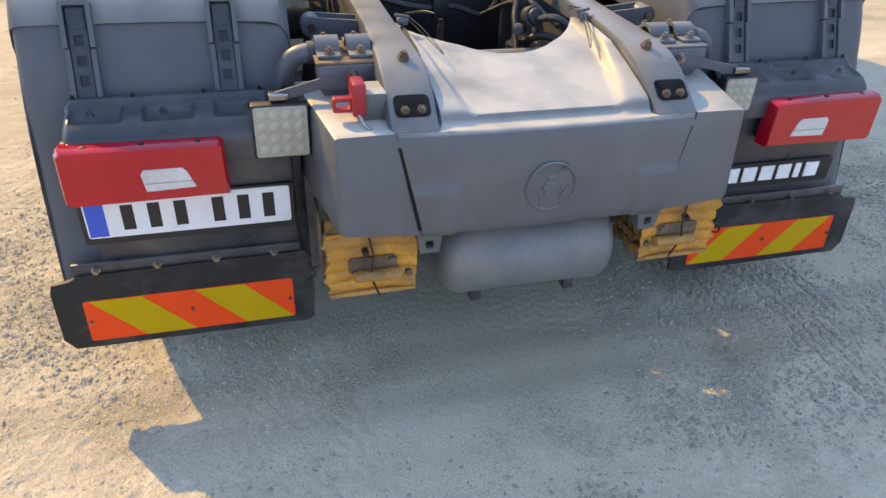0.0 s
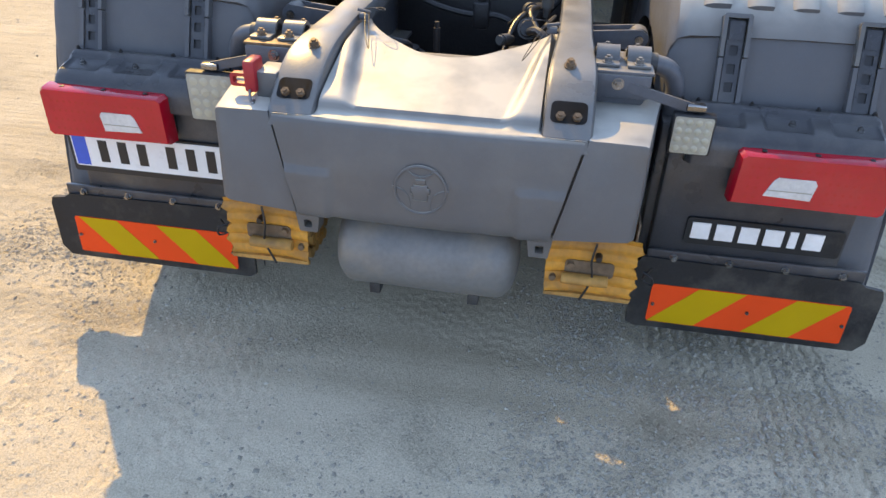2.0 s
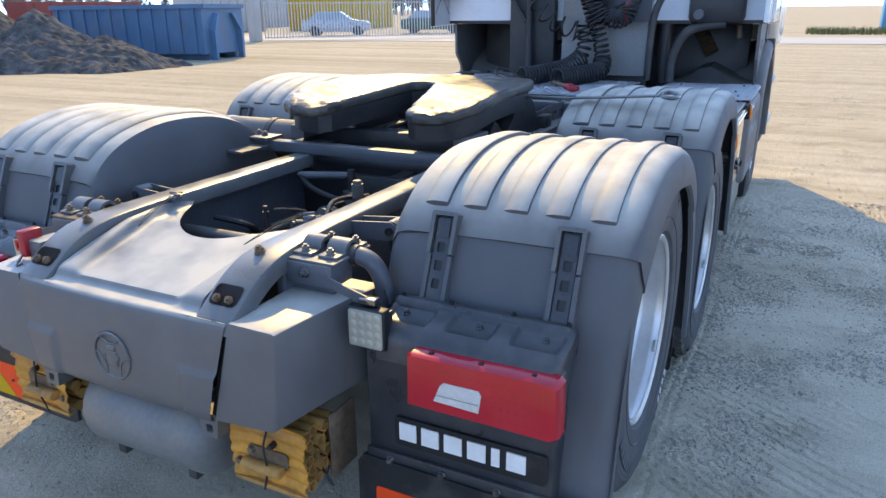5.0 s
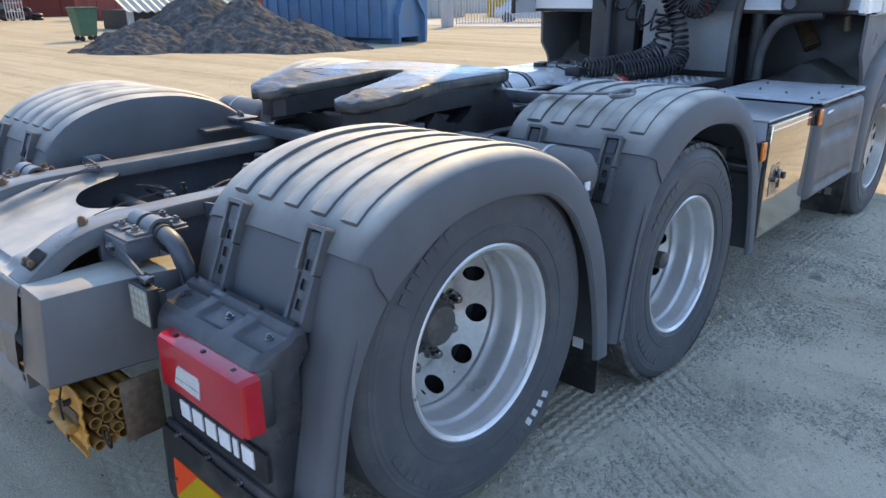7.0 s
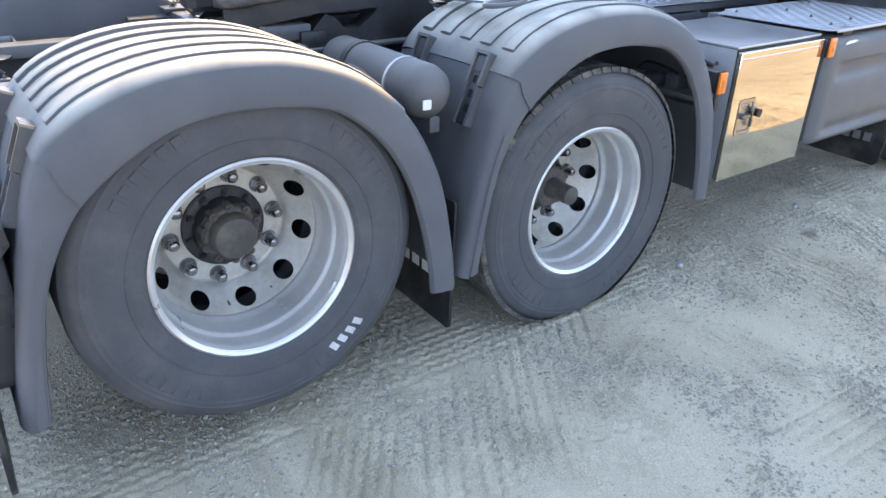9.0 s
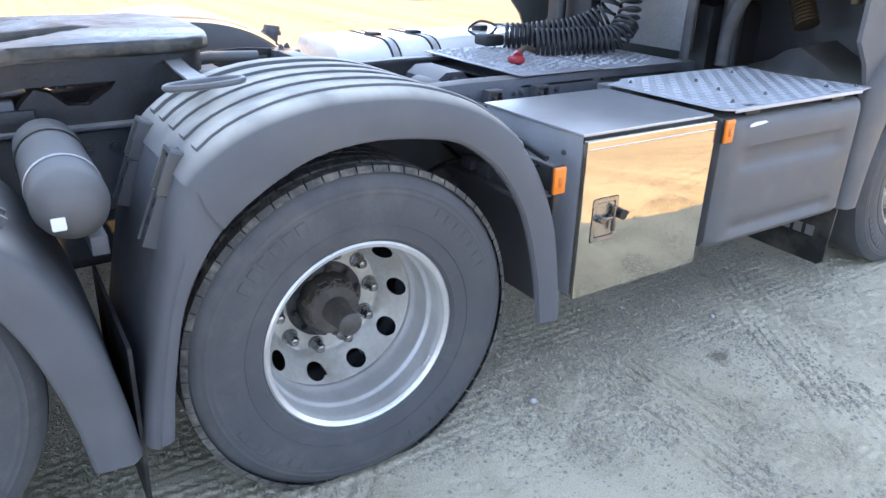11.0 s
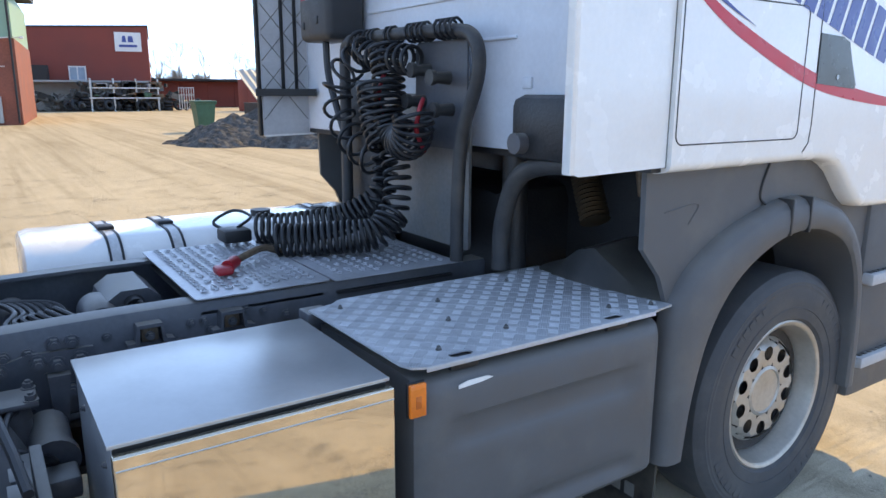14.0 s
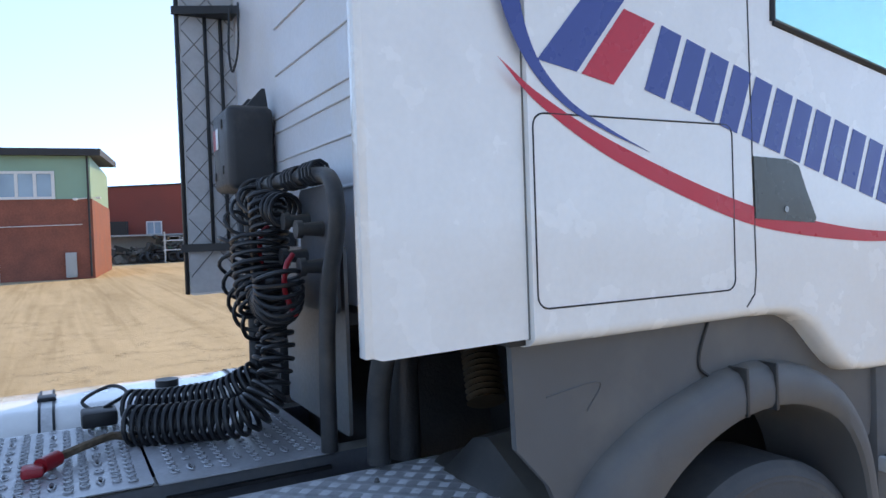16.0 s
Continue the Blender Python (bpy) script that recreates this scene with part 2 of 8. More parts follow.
def cyl(bm, p0, p1, r0, r1=None, seg=16, cap=True):
    p0, p1 = Vector(p0), Vector(p1)
    u, v = ring_frame(p1 - p0)
    r1 = r0 if r1 is None else r1
    c = [(math.cos(2 * math.pi * i / seg), math.sin(2 * math.pi * i / seg)) for i in range(seg)]
    return loft(bm, [[p0 + (u * a + v * b) * r0 for a, b in c], [p1 + (u * a + v * b) * r1 for a, b in c]], cap=cap)


def smooth_path(pts, n=8):
    """Points of a smooth curve through pts."""
    pts = [Vector(p) for p in pts]
    ext = [pts[0] * 2 - pts[1]] + pts + [pts[-1] * 2 - pts[-2]]
    out = []
    for i in range(1, len(ext) - 2):
        a, b, c, d = ext[i - 1:i + 3]
        for k in range(n):
            t = k / n
            out.append(0.5 * (2 * b + (c - a) * t + (2 * a - 5 * b + 4 * c - d) * t * t + (3 * b - a - 3 * c + d) * t ** 3))
    return out + [pts[-1]]


def tube(bm, pts, r, seg=10, cap=True):
    pts = [Vector(p) for p in pts]
    u, v = ring_frame(pts[1] - pts[0])
    rings = []
    for i, p in enumerate(pts):
        d = (pts[min(i + 1, len(pts) - 1)] - pts[max(i - 1, 0)]).normalized()
        u = (u - d * u.dot(d)).normalized()
        v = d.cross(u)
        rings.append([p + (u * math.cos(2 * math.pi * k / seg) + v * math.sin(2 * math.pi * k / seg)) * r for k in range(seg)])
    return loft(bm, rings, cap=cap)


def revolve_x(bm, profile, y, z, seg=64, closed_profile=False):
    """Turns a profile of (x, r) about the axle through (y, z)."""
    rings = [[(x, y + r * math.cos(2 * math.pi * k / seg), z + r * math.sin(2 * math.pi * k / seg)) for k in range(seg)] for x, r in profile]
    if closed_profile:
        rings.append(rings[0])
    loft(bm, rings, cap=False)
    if closed_profile:
        bmesh.ops.remove_doubles(bm, verts=bm.verts, dist=1e-6)


def slab(bm, outer, holes, at, thick):
    """A plate from a flat outline with openings; at maps (u, v, w) to the place, w is its depth."""
    def loop(pts):
        vs = [bm.verts.new(at(p[0], p[1], 0.0)) for p in pts]
        return vs, [bm.edges.new((vs[i], vs[(i + 1) % len(vs)])) for i in range(len(vs))]
    edges = []
    loops = [loop(outer)] + [loop(h) for h in holes]
    for _, es in loops:
        edges += es
    r = bmesh.ops.triangle_fill(bm, edges=edges, use_beauty=True, use_dissolve=False)
    faces = [g for g in r["geom"] if isinstance(g, bmesh.types.BMFace)]
    if thick:
        back = {}
        for f in faces:
            for v in f.verts:
                back.setdefault(v, None)
        o0, o1 = Vector(at(0, 0, 0)), Vector(at(0, 0, thick))
        for v in back:
            back[v] = bm.verts.new(v.co + o1 - o0)
        for f in faces:
            bm.faces.new([back[v] for v in f.verts][::-1])
        for vs, _ in loops:
            for i in range(len(vs)):
                a, b = vs[i], vs[(i + 1) % len(vs)]
                bm.faces.new((a, b, back[b], back[a]))


def rounded(u0, u1, v0, v1, r, n=4):
    pts = []
    for cx, cy, a0 in ((u1 - r, v1 - r, 0), (u0 + r, v1 - r, 90), (u0 + r, v0 + r, 180), (u1 - r, v0 + r, 270)):
        for k in range(n + 1):
            a = radians(a0 + 90 * k / n)
            pts.append((cx + r * math.cos(a), cy + r * math.sin(a)))
    return pts


def hexbolt(bm, p, d, r=0.012, h=0.012):
    p, d = Vector(p), Vector(d).normalized()
    cyl(bm, p, p + d * 0.003, r * 1.35, seg=12)
    cyl(bm, p + d * 0.003, p + d * (0.003 + h), r, seg=6)
    cyl(bm, p + d * (0.003 + h), p + d * (0.003 + h * 1.5), r * 0.55, seg=8)


def at_y(y):
    return lambda u, v, w: (u, y + w, v)


def at_x(x):
    return lambda u, v, w: (x - w, u, v)


def at_z(z):
    return lambda u, v, w: (u, v, z - w)


def value_noise(x, y, seed):
    rs = np.random.RandomState(seed)
    tab = rs.rand(256, 256)
    xi, yi = np.floor(x).astype(int), np.floor(y).astype(int)
    fx, fy = x - xi, y - yi
    fx, fy = fx * fx * (3 - 2 * fx), fy * fy * (3 - 2 * fy)
    g = lambda i, j: tab[i % 256, j % 256]
    return (g(xi, yi) * (1 - fx) + g(xi + 1, yi) * fx) * (1 - fy) + (g(xi, yi + 1) * (1 - fx) + g(xi + 1, yi + 1) * fx) * fy



# ---------------------------------------------------------------- the truck
truck = thing("tractor_truck", "white three-axle tractor truck with grey fenders, parked on gravel", "truck")
A = (0.942, 0.607)     # lifted rear axle: y, z
B = (2.25, 0.477)       # drive axle
F = (5.45, 0.495)      # front axle

FENDER_OUT = [(.29, .33), (.33, .52), (.385, .76), (.44, .945), (.50, 1.045), (.60, 1.115), (.75, 1.16), (.92, 1.17), (1.1, 1.15),
              (1.28, 1.08), (1.44, .94), (1.55, .73), (1.60, .50), (1.62, .33)]
FENDER_IN = [(.35, .34), (.375, .52), (.42, .71), (.502, .86), (.596, .948), (.747, 1.03), (.9, 1.055), (1.05, 1.045), (1.19, 1.01),
             (1.326, .90), (1.422, .742), (1.485, .52), (1.51, .34)]


def even(pts, n):
    """n points spread evenly along a smooth curve."""
    c = smooth_path([(0, y, z) for y, z in pts], 12)
    d = [0]
    for a, b in zip(c, c[1:]):
        d.append(d[-1] + (b - a).length)
    out, j = [], 0
    for i in range(n):
        s = d[-1] * i / (n - 1)
        while j < len(c) - 2 and d[j + 1] < s:
            j += 1
        t = (s - d[j]) / max(d[j + 1] - d[j], 1e-9)
        out.append(c[j].lerp(c[j + 1], min(t, 1)))
    return out


def normals(curve):
    out = []
    for i in range(len(curve)):
        t = (curve[min(i + 1, len(curve) - 1)] - curve[max(i - 1, 0)]).normalized()
        out.append(Vector((0, -t.z, t.y)))
    return out


def make_fender(side, move, lab):
    N = 61
    out = [move(p) for p in even(FENDER_OUT, N)]
    inn = [move(p) for p in even(FENDER_IN, N)]
    nor = normals(out)
    zs = (0.845 + out[0].z - 0.33, 1.035 + out[0].z - 0.33)

    def shell(a, b, lift, grow):
        bm = bmesh.new()
        rings = []
        for i in range(a, b + 1):
            o, q, k = out[i] + nor[i] * lift, inn[i], nor[i]
            dn = Vector((0, 0, -1)) if k.z > 0 else -k
            sec = [(0.592, o + dn * (0.27 if k.z > 0.5 else 0.16)), (0.594, o + dn * 0.10), (0.602, o + dn * 0.045), (0.618, o + dn * 0.018), (0.65, o + dn * 0.008), (0.75, o + dn * 0.004), (0.95, o), (1.12, o), (1.215, o),
                   (1.238, o - k * 0.004), (1.256, o - k * 0.016), (1.266, o - k * 0.032), (1.272, o.lerp(q, 0.55)), (1.275, o.lerp(q, 0.8)), (1.273, q), (1.262, q - k * 0.004)]
            rings.append([((x + (grow if x > 1.2 else 0.0)) * side, p.y, p.z) for x, p in sec])
        ins = []
        for i, r in zip(range(a, b + 1), rings):
            k = nor[i]
            ins.append([(x - (0.004 * side if j > 8 else 0.0), y - k.y * 0.005, z - k.z * 0.005) for j, (x, y, z) in enumerate(r)])
        loft(bm, [r + t[::-1] for r, t in zip(rings, ins)], cap=True)
        return bm
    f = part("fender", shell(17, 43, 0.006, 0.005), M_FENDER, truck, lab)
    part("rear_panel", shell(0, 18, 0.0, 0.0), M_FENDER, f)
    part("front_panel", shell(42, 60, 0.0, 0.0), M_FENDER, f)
    # raised ribs over the top
    for x in (0.726, 0.837, 0.952, 1.063, 1.178):
        bm = bmesh.new()
        rings = []
        w = 0.025
        for i in range(19, 42):
            k, o = nor[i], out[i] + nor[i] * 0.006
            rings.append([((x + dx) * side, (o + k * hh).y, (o + k * hh).z) for dx, hh in ((-w - .022, -.004), (-w - .016, .0008), (-w - .003, .0065), (-w + .006, .0082), (0, .0086), (w - .006, .0086), (w - .002, .0066), (w, -.006))])
        for e, j in ((0, 1), (-1, -2)):
            d = (Vector(rings[e][3]) - Vector(rings[j][3])).normalized()
            low = [tuple(Vector(p) + d * 0.008 - nor[19 if e == 0 else 41] * 0.014) for p in rings[e]]
            rings = [low] + rings if e == 0 else rings + [low]
        loft(bm, rings, cap=True)
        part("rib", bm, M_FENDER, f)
    # strap latches on the rear and front faces
    z0 = out[0].z - 0.33
    for half, zlo, zhi in ((range(N // 2), 0.845, 1.035), (range(N // 2, N), 0.975, 1.055)):
        lo = min(half, key=lambda i: abs(out[i].z - zlo - z0))
        hi = min(half, key=lambda i: abs(out[i].z - zhi - z0))
        up = (out[hi] - out[lo]).normalized()
        nn = Vector((0, -up.z, up.y)) * (1 if lo < hi else -1)
        bulge = max((out[i] + nor[i] * 0.006 - out[lo]).dot(nn) for i in range(min(lo, hi), max(lo, hi) + 1))
        base = out[lo] + nn * bulge
        L = (out[hi] - out[lo]).length
        for x in (0.765, 1.108):
            def at(h):
                def g(u, v, w):
                    p = base + up * v + nn * (h - w)
                    return ((x + u) * side, p.y, p.z)
                return g
            bm = bmesh.new()
            m, t = L * 0.52, 0.011
            slab(bm, [(-.037, m), (-.037, L + .010), (-.032, L + .015), (.032, L + .015), (.037, L + .010), (.037, m), (.037 - t, m), (.037 - t, L + .004), (-.037 + t, L + .004), (-.037 + t, m)], [], at(0.018), 0.022 + bulge)
            bmesh.ops.recalc_face_normals(bm, faces=bm.faces)
            latch = part("latch", bm, M_CAP if lo < hi else M_PLASTIC, f, "raised grey strap frame")
            for sd in (-1, 1):
                bm = bmesh.new()
                slab(bm, [(sd * .024, -.03), (sd * .036, -.03), (sd * .036, m - .004), (sd * .024, m - .004)], [], at(0.013), 0.018 + bulge)
                part("guide", bm, M_FENDER, latch)
            # Black backing laid under the strap so its slots come out dark.
            bm = bmesh.new()
            slab(bm, rounded(-.025, .025, -.03, L, .004), [], at(0.003), 0.006 + bulge)
            part("tray", bm, M_INK, latch, "black tray backing that darkens the strap slots")
            bm = bmesh.new()
            slab(bm, rounded(-0.021, 0.021, -0.024, L * 0.99, 0.006), [rounded(-0.011, 0.011, L * q, L * (q + 0.13), 0.003) for q in (0.06, 0.30, 0.54)], at(0.008), 0.004)
            part("strap", bm, M_SHELF, latch, "black rubber strap with slots")
            bm = bmesh.new()
            slab(bm, rounded(-0.018, 0.018, L * 0.74, L * 0.98, 0.004), [], at(0.012), 0.008)
            part("buckle", bm, M_SHELF, latch, "black buckle")
    return f


def shift_a(p):
    return p


def shift_b(p):
    return Vector((0, 0.955 + (p.y - 0.955) * 1.035 + 1.357, p.z + 0.022))


for side in (1, -1):
    make_fender(side, shift_a, "dusty grey plastic fender with five raised ribs")
    make_fender(side, shift_b, "dusty grey plastic fender with five raised ribs")


# wheels
def ring_with_holes(bm, place, n, s0, s1, holes_at, hole_r, arc, k=24):
    """A band of n sectors, each with one round hole. place(angle, s) gives the point; arc is metres per radian at the hole."""
    for j in range(n):
        a0, a1 = 2 * math.pi * j / n, 2 * math.pi * (j + 1) / n
        am = (a0 + a1) / 2
        inner, outer = [], []
        for i in range(k):
            t = 2 * math.pi * i / k
            c, s = math.cos(t), math.sin(t)
            inner.append(bm.verts.new(place(am + hole_r * c / arc, holes_at + hole_r * s)))
            q = max(abs(c), abs(s))
            u, v = c / q, s / q
            outer.append(bm.verts.new(place(am + u * (a1 - a0) / 2, (holes_at + v * (s1 - holes_at)) if v > 0 else (holes_at + v * (holes_at - s0)))))
        for i in range(k):
            bm.faces.new((inner[i], inner[(i + 1) % k], outer[(i + 1) % k], outer[i]))
    bmesh.ops.remove_doubles(bm, verts=bm.verts, dist=2e-4)


def make_tyre(bm, side, x_out, width, y, z, R, rim_r, seg=96, flat=0.0):
    x0, x1 = x_out - width, x_out
    h = R - rim_r
    prof = [(x1 - 0.028, rim_r - 0.006), (x1 - 0.018, rim_r + 0.012), (x1 - 0.008, rim_r + 0.018), (x1 - 0.006, rim_r + 0.03), (x1 - 0.004, rim_r + h * 0.28), (x1 - 0.0015, rim_r + h * 0.285), (x1 - 0.0015, rim_r + h * 0.30), (x1 - 0.0035, rim_r + h * 0.305), (x1 - 0.001, rim_r + h * 0.42), (x1, rim_r + h * 0.5), (x1 - 0.004, rim_r + h * 0.66),
            (x1 - 0.005, rim_r + h * 0.70), (x1 - 0.0042, rim_r + h * 0.71), (x1 - 0.0048, rim_r + h * 0.73), (x1 - 0.006, rim_r + h * 0.74), (x1 - 0.0065, rim_r + h * 0.78), (x1 - 0.006, rim_r + h * 0.79), (x1 - 0.007, rim_r + h * 0.80), (x1 - 0.009, rim_r + h * 0.81), (x1 - 0.012, rim_r + h * 0.86), (x1 - 0.02, R - 0.018), (x1 - 0.032, R - 0.004), (x1 - 0.05, R)]
    xm = (x0 + x1) / 2
    full = prof + [(2 * xm - x, r) for x, r in prof[::-1]]
    revolve_x(bm, [(x * side, r) for x, r in full], y, z, seg)
    if flat:
        for v in bm.verts:
            if v.co.z < 0.004:
                v.co.z = 0.004


def make_wheel(side, y, z, kind, lab, R=0.506, turn=0.0, grooves=True):
    """kind 'deep': dished outer wheel with its twin behind; 'front': outset disc."""
    xo = 1.247 if kind == "deep" else 1.225
    fl = xo - 0.02
    bm = bmesh.new()
    S = side
    if kind == "deep":
        prof = [(fl - 0.004, 0.281), (fl, 0.286), (fl + 0.004, 0.294), (fl, 0.300), (fl - 0.012, 0.298), (fl - 0.014, 0.292)]
        barrel = [(fl, 0.284), (fl - 0.008, 0.2835), (fl - 0.016, 0.281), (fl - 0.024, 0.2785), (fl - 0.034, 0.2775), (fl - 0.072, 0.2785), (fl - 0.080, 0.2765), (fl - 0.086, 0.2715), (fl - 0.094, 0.2695), (fl - 0.115, 0.2705), (fl - 0.145, 0.2695), (fl - 0.163, 0.2665), (fl - 0.172, 0.2605), (fl - 0.178, 0.2585), (fl - 0.19, 0.262)]
        revolve_x(bm, [(x * S, r) for x, r in prof + [prof[0]]], y, z, 96)
        revolve_x(bm, [(x * S, r) for x, r in barrel], y, z, 96)

        def cone(a, s):
            t = s / 0.11
            r = 0.192 + 0.070 * t
            x = fl - 0.285 + 0.095 * t ** 1.2
            return (x * S, y + r * math.cos(a), z + r * math.sin(a))
        disc = fl - 0.29
    else:
        prof = [(fl - 0.004, 0.287), (fl, 0.293), (fl + 0.004, 0.303), (fl, 0.309), (fl - 0.012, 0.306), (fl - 0.014, 0.30)]
        revolve_x(bm, [(x * S, r) for x, r in prof + [prof[0]]], y, z, 96)
        revolve_x(bm, [(x * S, r) for x, r in ((fl, 0.29), (fl - 0.03, 0.28), (fl - 0.08, 0.272), (fl - 0.11, 0.262), (fl - 0.11, 0.24))], y, z, 96)

        def cone(a, s):
            r = 0.205 + s * 0.5
            return ((fl - 0.055 - s * 0.75) * S, y + r * math.cos(a), z + r * math.sin(a))
        ring_with_holes(bm, cone, 20, 0.0, 0.075, 0.045, 0.014, 0.228, 12)
        disc = fl - 0.05
    bmesh.ops.rotate(bm, verts=bm.verts, cent=(0, y, z), matrix=Matrix.Rotation(turn, 3, "X"))
    w = part("wheel", bm, M_RIM if kind == "deep" else M_DULL, truck, lab)
    if kind == "deep":
        bm = bmesh.new()
        ring_with_holes(bm, cone, 10, 0.0, 0.11, 0.068, 0.032, 0.235)
        revolve_x(bm, [((fl - 0.285) * S, 0.192), ((fl - 0.29) * S, 0.185), ((fl - 0.29) * S, 0.12)], y, z, 96)
        bmesh.ops.rotate(bm, verts=bm.verts, cent=(0, y, z), matrix=Matrix.Rotation(turn, 3, "X"))
        part("disc", bm, M_DISC, w, "dusty steel wheel disc with ten round holes")
    # tyre
    bm = bmesh.new()
    make_tyre(bm, S, xo, 0.29, y, z, R, 0.293 if kind == "deep" else 0.302, flat=1.0)
    part("tyre", bm, M_RUBBER, w, "worn black rubber tyre, dusty")
    if kind == "deep":
        bm = bmesh.new()
        make_tyre(bm, S, xo - 0.325, 0.29, y, z, R, 0.302, seg=48, flat=1.0)
        part("tyre", bm, M_RUBBER, w, "inner twin tyre")
    # raised lettering on the tyre wall, too worn to read: plain bars in rubber
    bm = bmesh.new()
    for g0, count in ((0.35, 7), (2.0, 6), (3.6, 7), (5.1, 5)):
        for i in range(count):
            an = g0 + 0.1 * i
            c = Vector(((xo - 0.0015) * S, y + 0.415 * math.cos(an), z + 0.415 * math.sin(an)))
            if c.z < 0.03:
                continue
            box(bm, -0.0022, 0.0016, -0.015, 0.015, -0.02, 0.02, 0.0015, 1, turn=Matrix.Translation(c) @ Matrix.Rotation(an + math.pi / 2, 4, "X"))
    part("sidewall_marking", bm, M_RUBBER, w, "raised rubber bars on the tyre wall", kind="stuff")
    # tread blocks with cross cuts, proud of the crown
    if grooves:
        bm = bmesh.new()
        nb = 66
        for i in range(nb):
            a = 2 * math.pi * i / nb
            for j, (c, wd) in enumerate(((0.036, 0.05), (0.098, 0.048), (0.15, 0.044), (0.202, 0.048), (0.254, 0.05))):
                da = 0.455 * (2 * math.pi / nb)
                off = (0.25 if j % 2 else 0.0) * 2 * math.pi / nb
                qs = []
                for rr in (R - 0.006, R + 0.011):
                    edge = 0.006 if rr > R and j in (0, 4) else 0.0
                    for sx, sa in ((-1, -1), (1, -1), (1, 1), (-1, 1)):
                        x = xo - c + sx * (wd / 2 - (0.002 if rr > R else 0))
                        if j == 0 and sx > 0:
                            x -= edge + 0.006
                        an = a + off + sa * da + sx * 0.012
                        qs.append(bm.verts.new((x * S, y + rr * math.cos(an), max(z + rr * math.sin(an), 0.003))))
                for q in ((4, 5, 6, 7), (0, 1, 5, 4), (1, 2, 6, 5), (2, 3, 7, 6), (3, 0, 4, 7)):
                    bm.faces.new([qs[t] for t in q])
        part("tread", bm, M_TREAD, w, "worn tread blocks", smooth=0, kind="stuff")
    # hub and nuts
    bm = bmesh.new()
    if kind == "deep":
        revolve_x(bm, [(x * S, r) for x, r in ((disc - 0.02, 0.13), (disc + 0.012, 0.128), (disc + 0.018, 0.118), (disc + 0.018, 0.1), (disc + 0.05, 0.096), (disc + 0.06, 0.09), (disc + 0.062, 0.085))], y, z, 48)
        for i in range(10):
            a = 2 * math.pi * (i + .3) / 10
            hexbolt(bm, ((disc + 0.016) * S, y + 0.111 * math.cos(a), z + 0.111 * math.sin(a)), (S, 0, 0), 0.012, 0.011)
        part("hub", bm, M_GREASE, w, "oily black disc that darkens the wheel cover's holes")
        bm = bmesh.new()
        if y < 1.5:
            revolve_x(bm, [(x * S, r) for x, r in ((disc + 0.05, 0.088), (disc + 0.072, 0.087), (disc + 0.078, 0.082), (disc + 0.08, 0.072), (disc + 0.108, 0.069), (disc + 0.118, 0.062), (disc + 0.121, 0.052), (disc + 0.122, 0.0005))], y, z, 40)
        else:
            revolve_x(bm, [(x * S, r) for x, r in ((disc + 0.05, 0.088), (disc + 0.085, 0.086), (disc + 0.094, 0.078), (disc + 0.096, 0.045), (disc + 0.15, 0.038), (disc + 0.205, 0.037), (disc + 0.21, 0.03), (disc + 0.211, 0.0005))], y, z, 40)
        for i in range(10):
            a = 2 * math.pi * (i + 0.5) / 10
            p = Vector(((disc + 0.05) * S, y + 0.084 * math.cos(a), z + 0.084 * math.sin(a)))
            cyl(bm, p, p + Vector((0.036 * S, 0, 0)), 0.0145, 0.013, seg=14)
            hexbolt(bm, p + Vector((0.035 * S, 0, 0)), (S, 0, 0), 0.007, 0.006)
        part("hub_cap", bm, M_HUB, w, "grey painted hub cap with bolts")
        nut = None
        for i in range(10):
            a = 2 * math.pi * (i + .15) / 10
            p = Vector((disc * S, y + 0.163 * math.cos(a), z + 0.163 * math.sin(a)))
            if nut is None:
                bm = bmesh.new()
                q = Vector((disc * S, y + 0.163, z))
                d = Vector((S, 0, 0))
                cyl(bm, q, q + d * 0.007, 0.027, 0.025, seg=20)
                cyl(bm, q + d * 0.007, q + d * 0.032, 0.0215, 0.0205, seg=6)
                cyl(bm, q + d * 0.032, q + d * 0.042, 0.0175, 0.0165, seg=16)
                cyl(bm, q + d * 0.042, q + d * 0.049, 0.0165, 0.0125, seg=16)
                cyl(bm, q + d * 0.049, q + d * 0.052, 0.0125, 0.005, seg=16)
                nut = part("wheel_nut", bm, M_NUT, w)
                zero = q
                nut.matrix_basis = Matrix.Translation(p - q) @ nut.matrix_basis
                first = p
            else:
                share(nut, w, p - first)
        bm = bmesh.new()
        revolve_x(bm, [(x * S, r) for x, r in ((disc - 0.05, 0.215), (disc - 0.05, 0.01))], y, z, 40)
        revolve_x(bm, [(x * S, r) for x, r in ((disc - 0.01, 0.21), (disc - 0.25, 0.215))], y, z, 40)
        part("brake_drum", bm, M_GREASE, w, "black brake drum behind the disc")
        for da, rr in ((-1.1, 0.236), (-1.72, 0.23)):
            bm = bmesh.new()
            p = Vector(((disc + 0.03) * S, y + rr * math.cos(da), z + rr * math.sin(da)))
            cyl(bm, p, p + Vector((0.045 * S, 0, -0.012)), 0.004, seg=8)
            part("valve", bm, M_NUT, w, "steel tyre valve")
        bm = bmesh.new()
        for a in (-0.62,):
            p = [Vector(((fl + 0.006 - 0.03 * t) * S, y + (0.283 - 0.006 * t) * math.cos(a + u), z + (0.283 - 0.006 * t) * math.sin(a + u))) for u in (-0.06, 0.06) for t in (0, 1)]
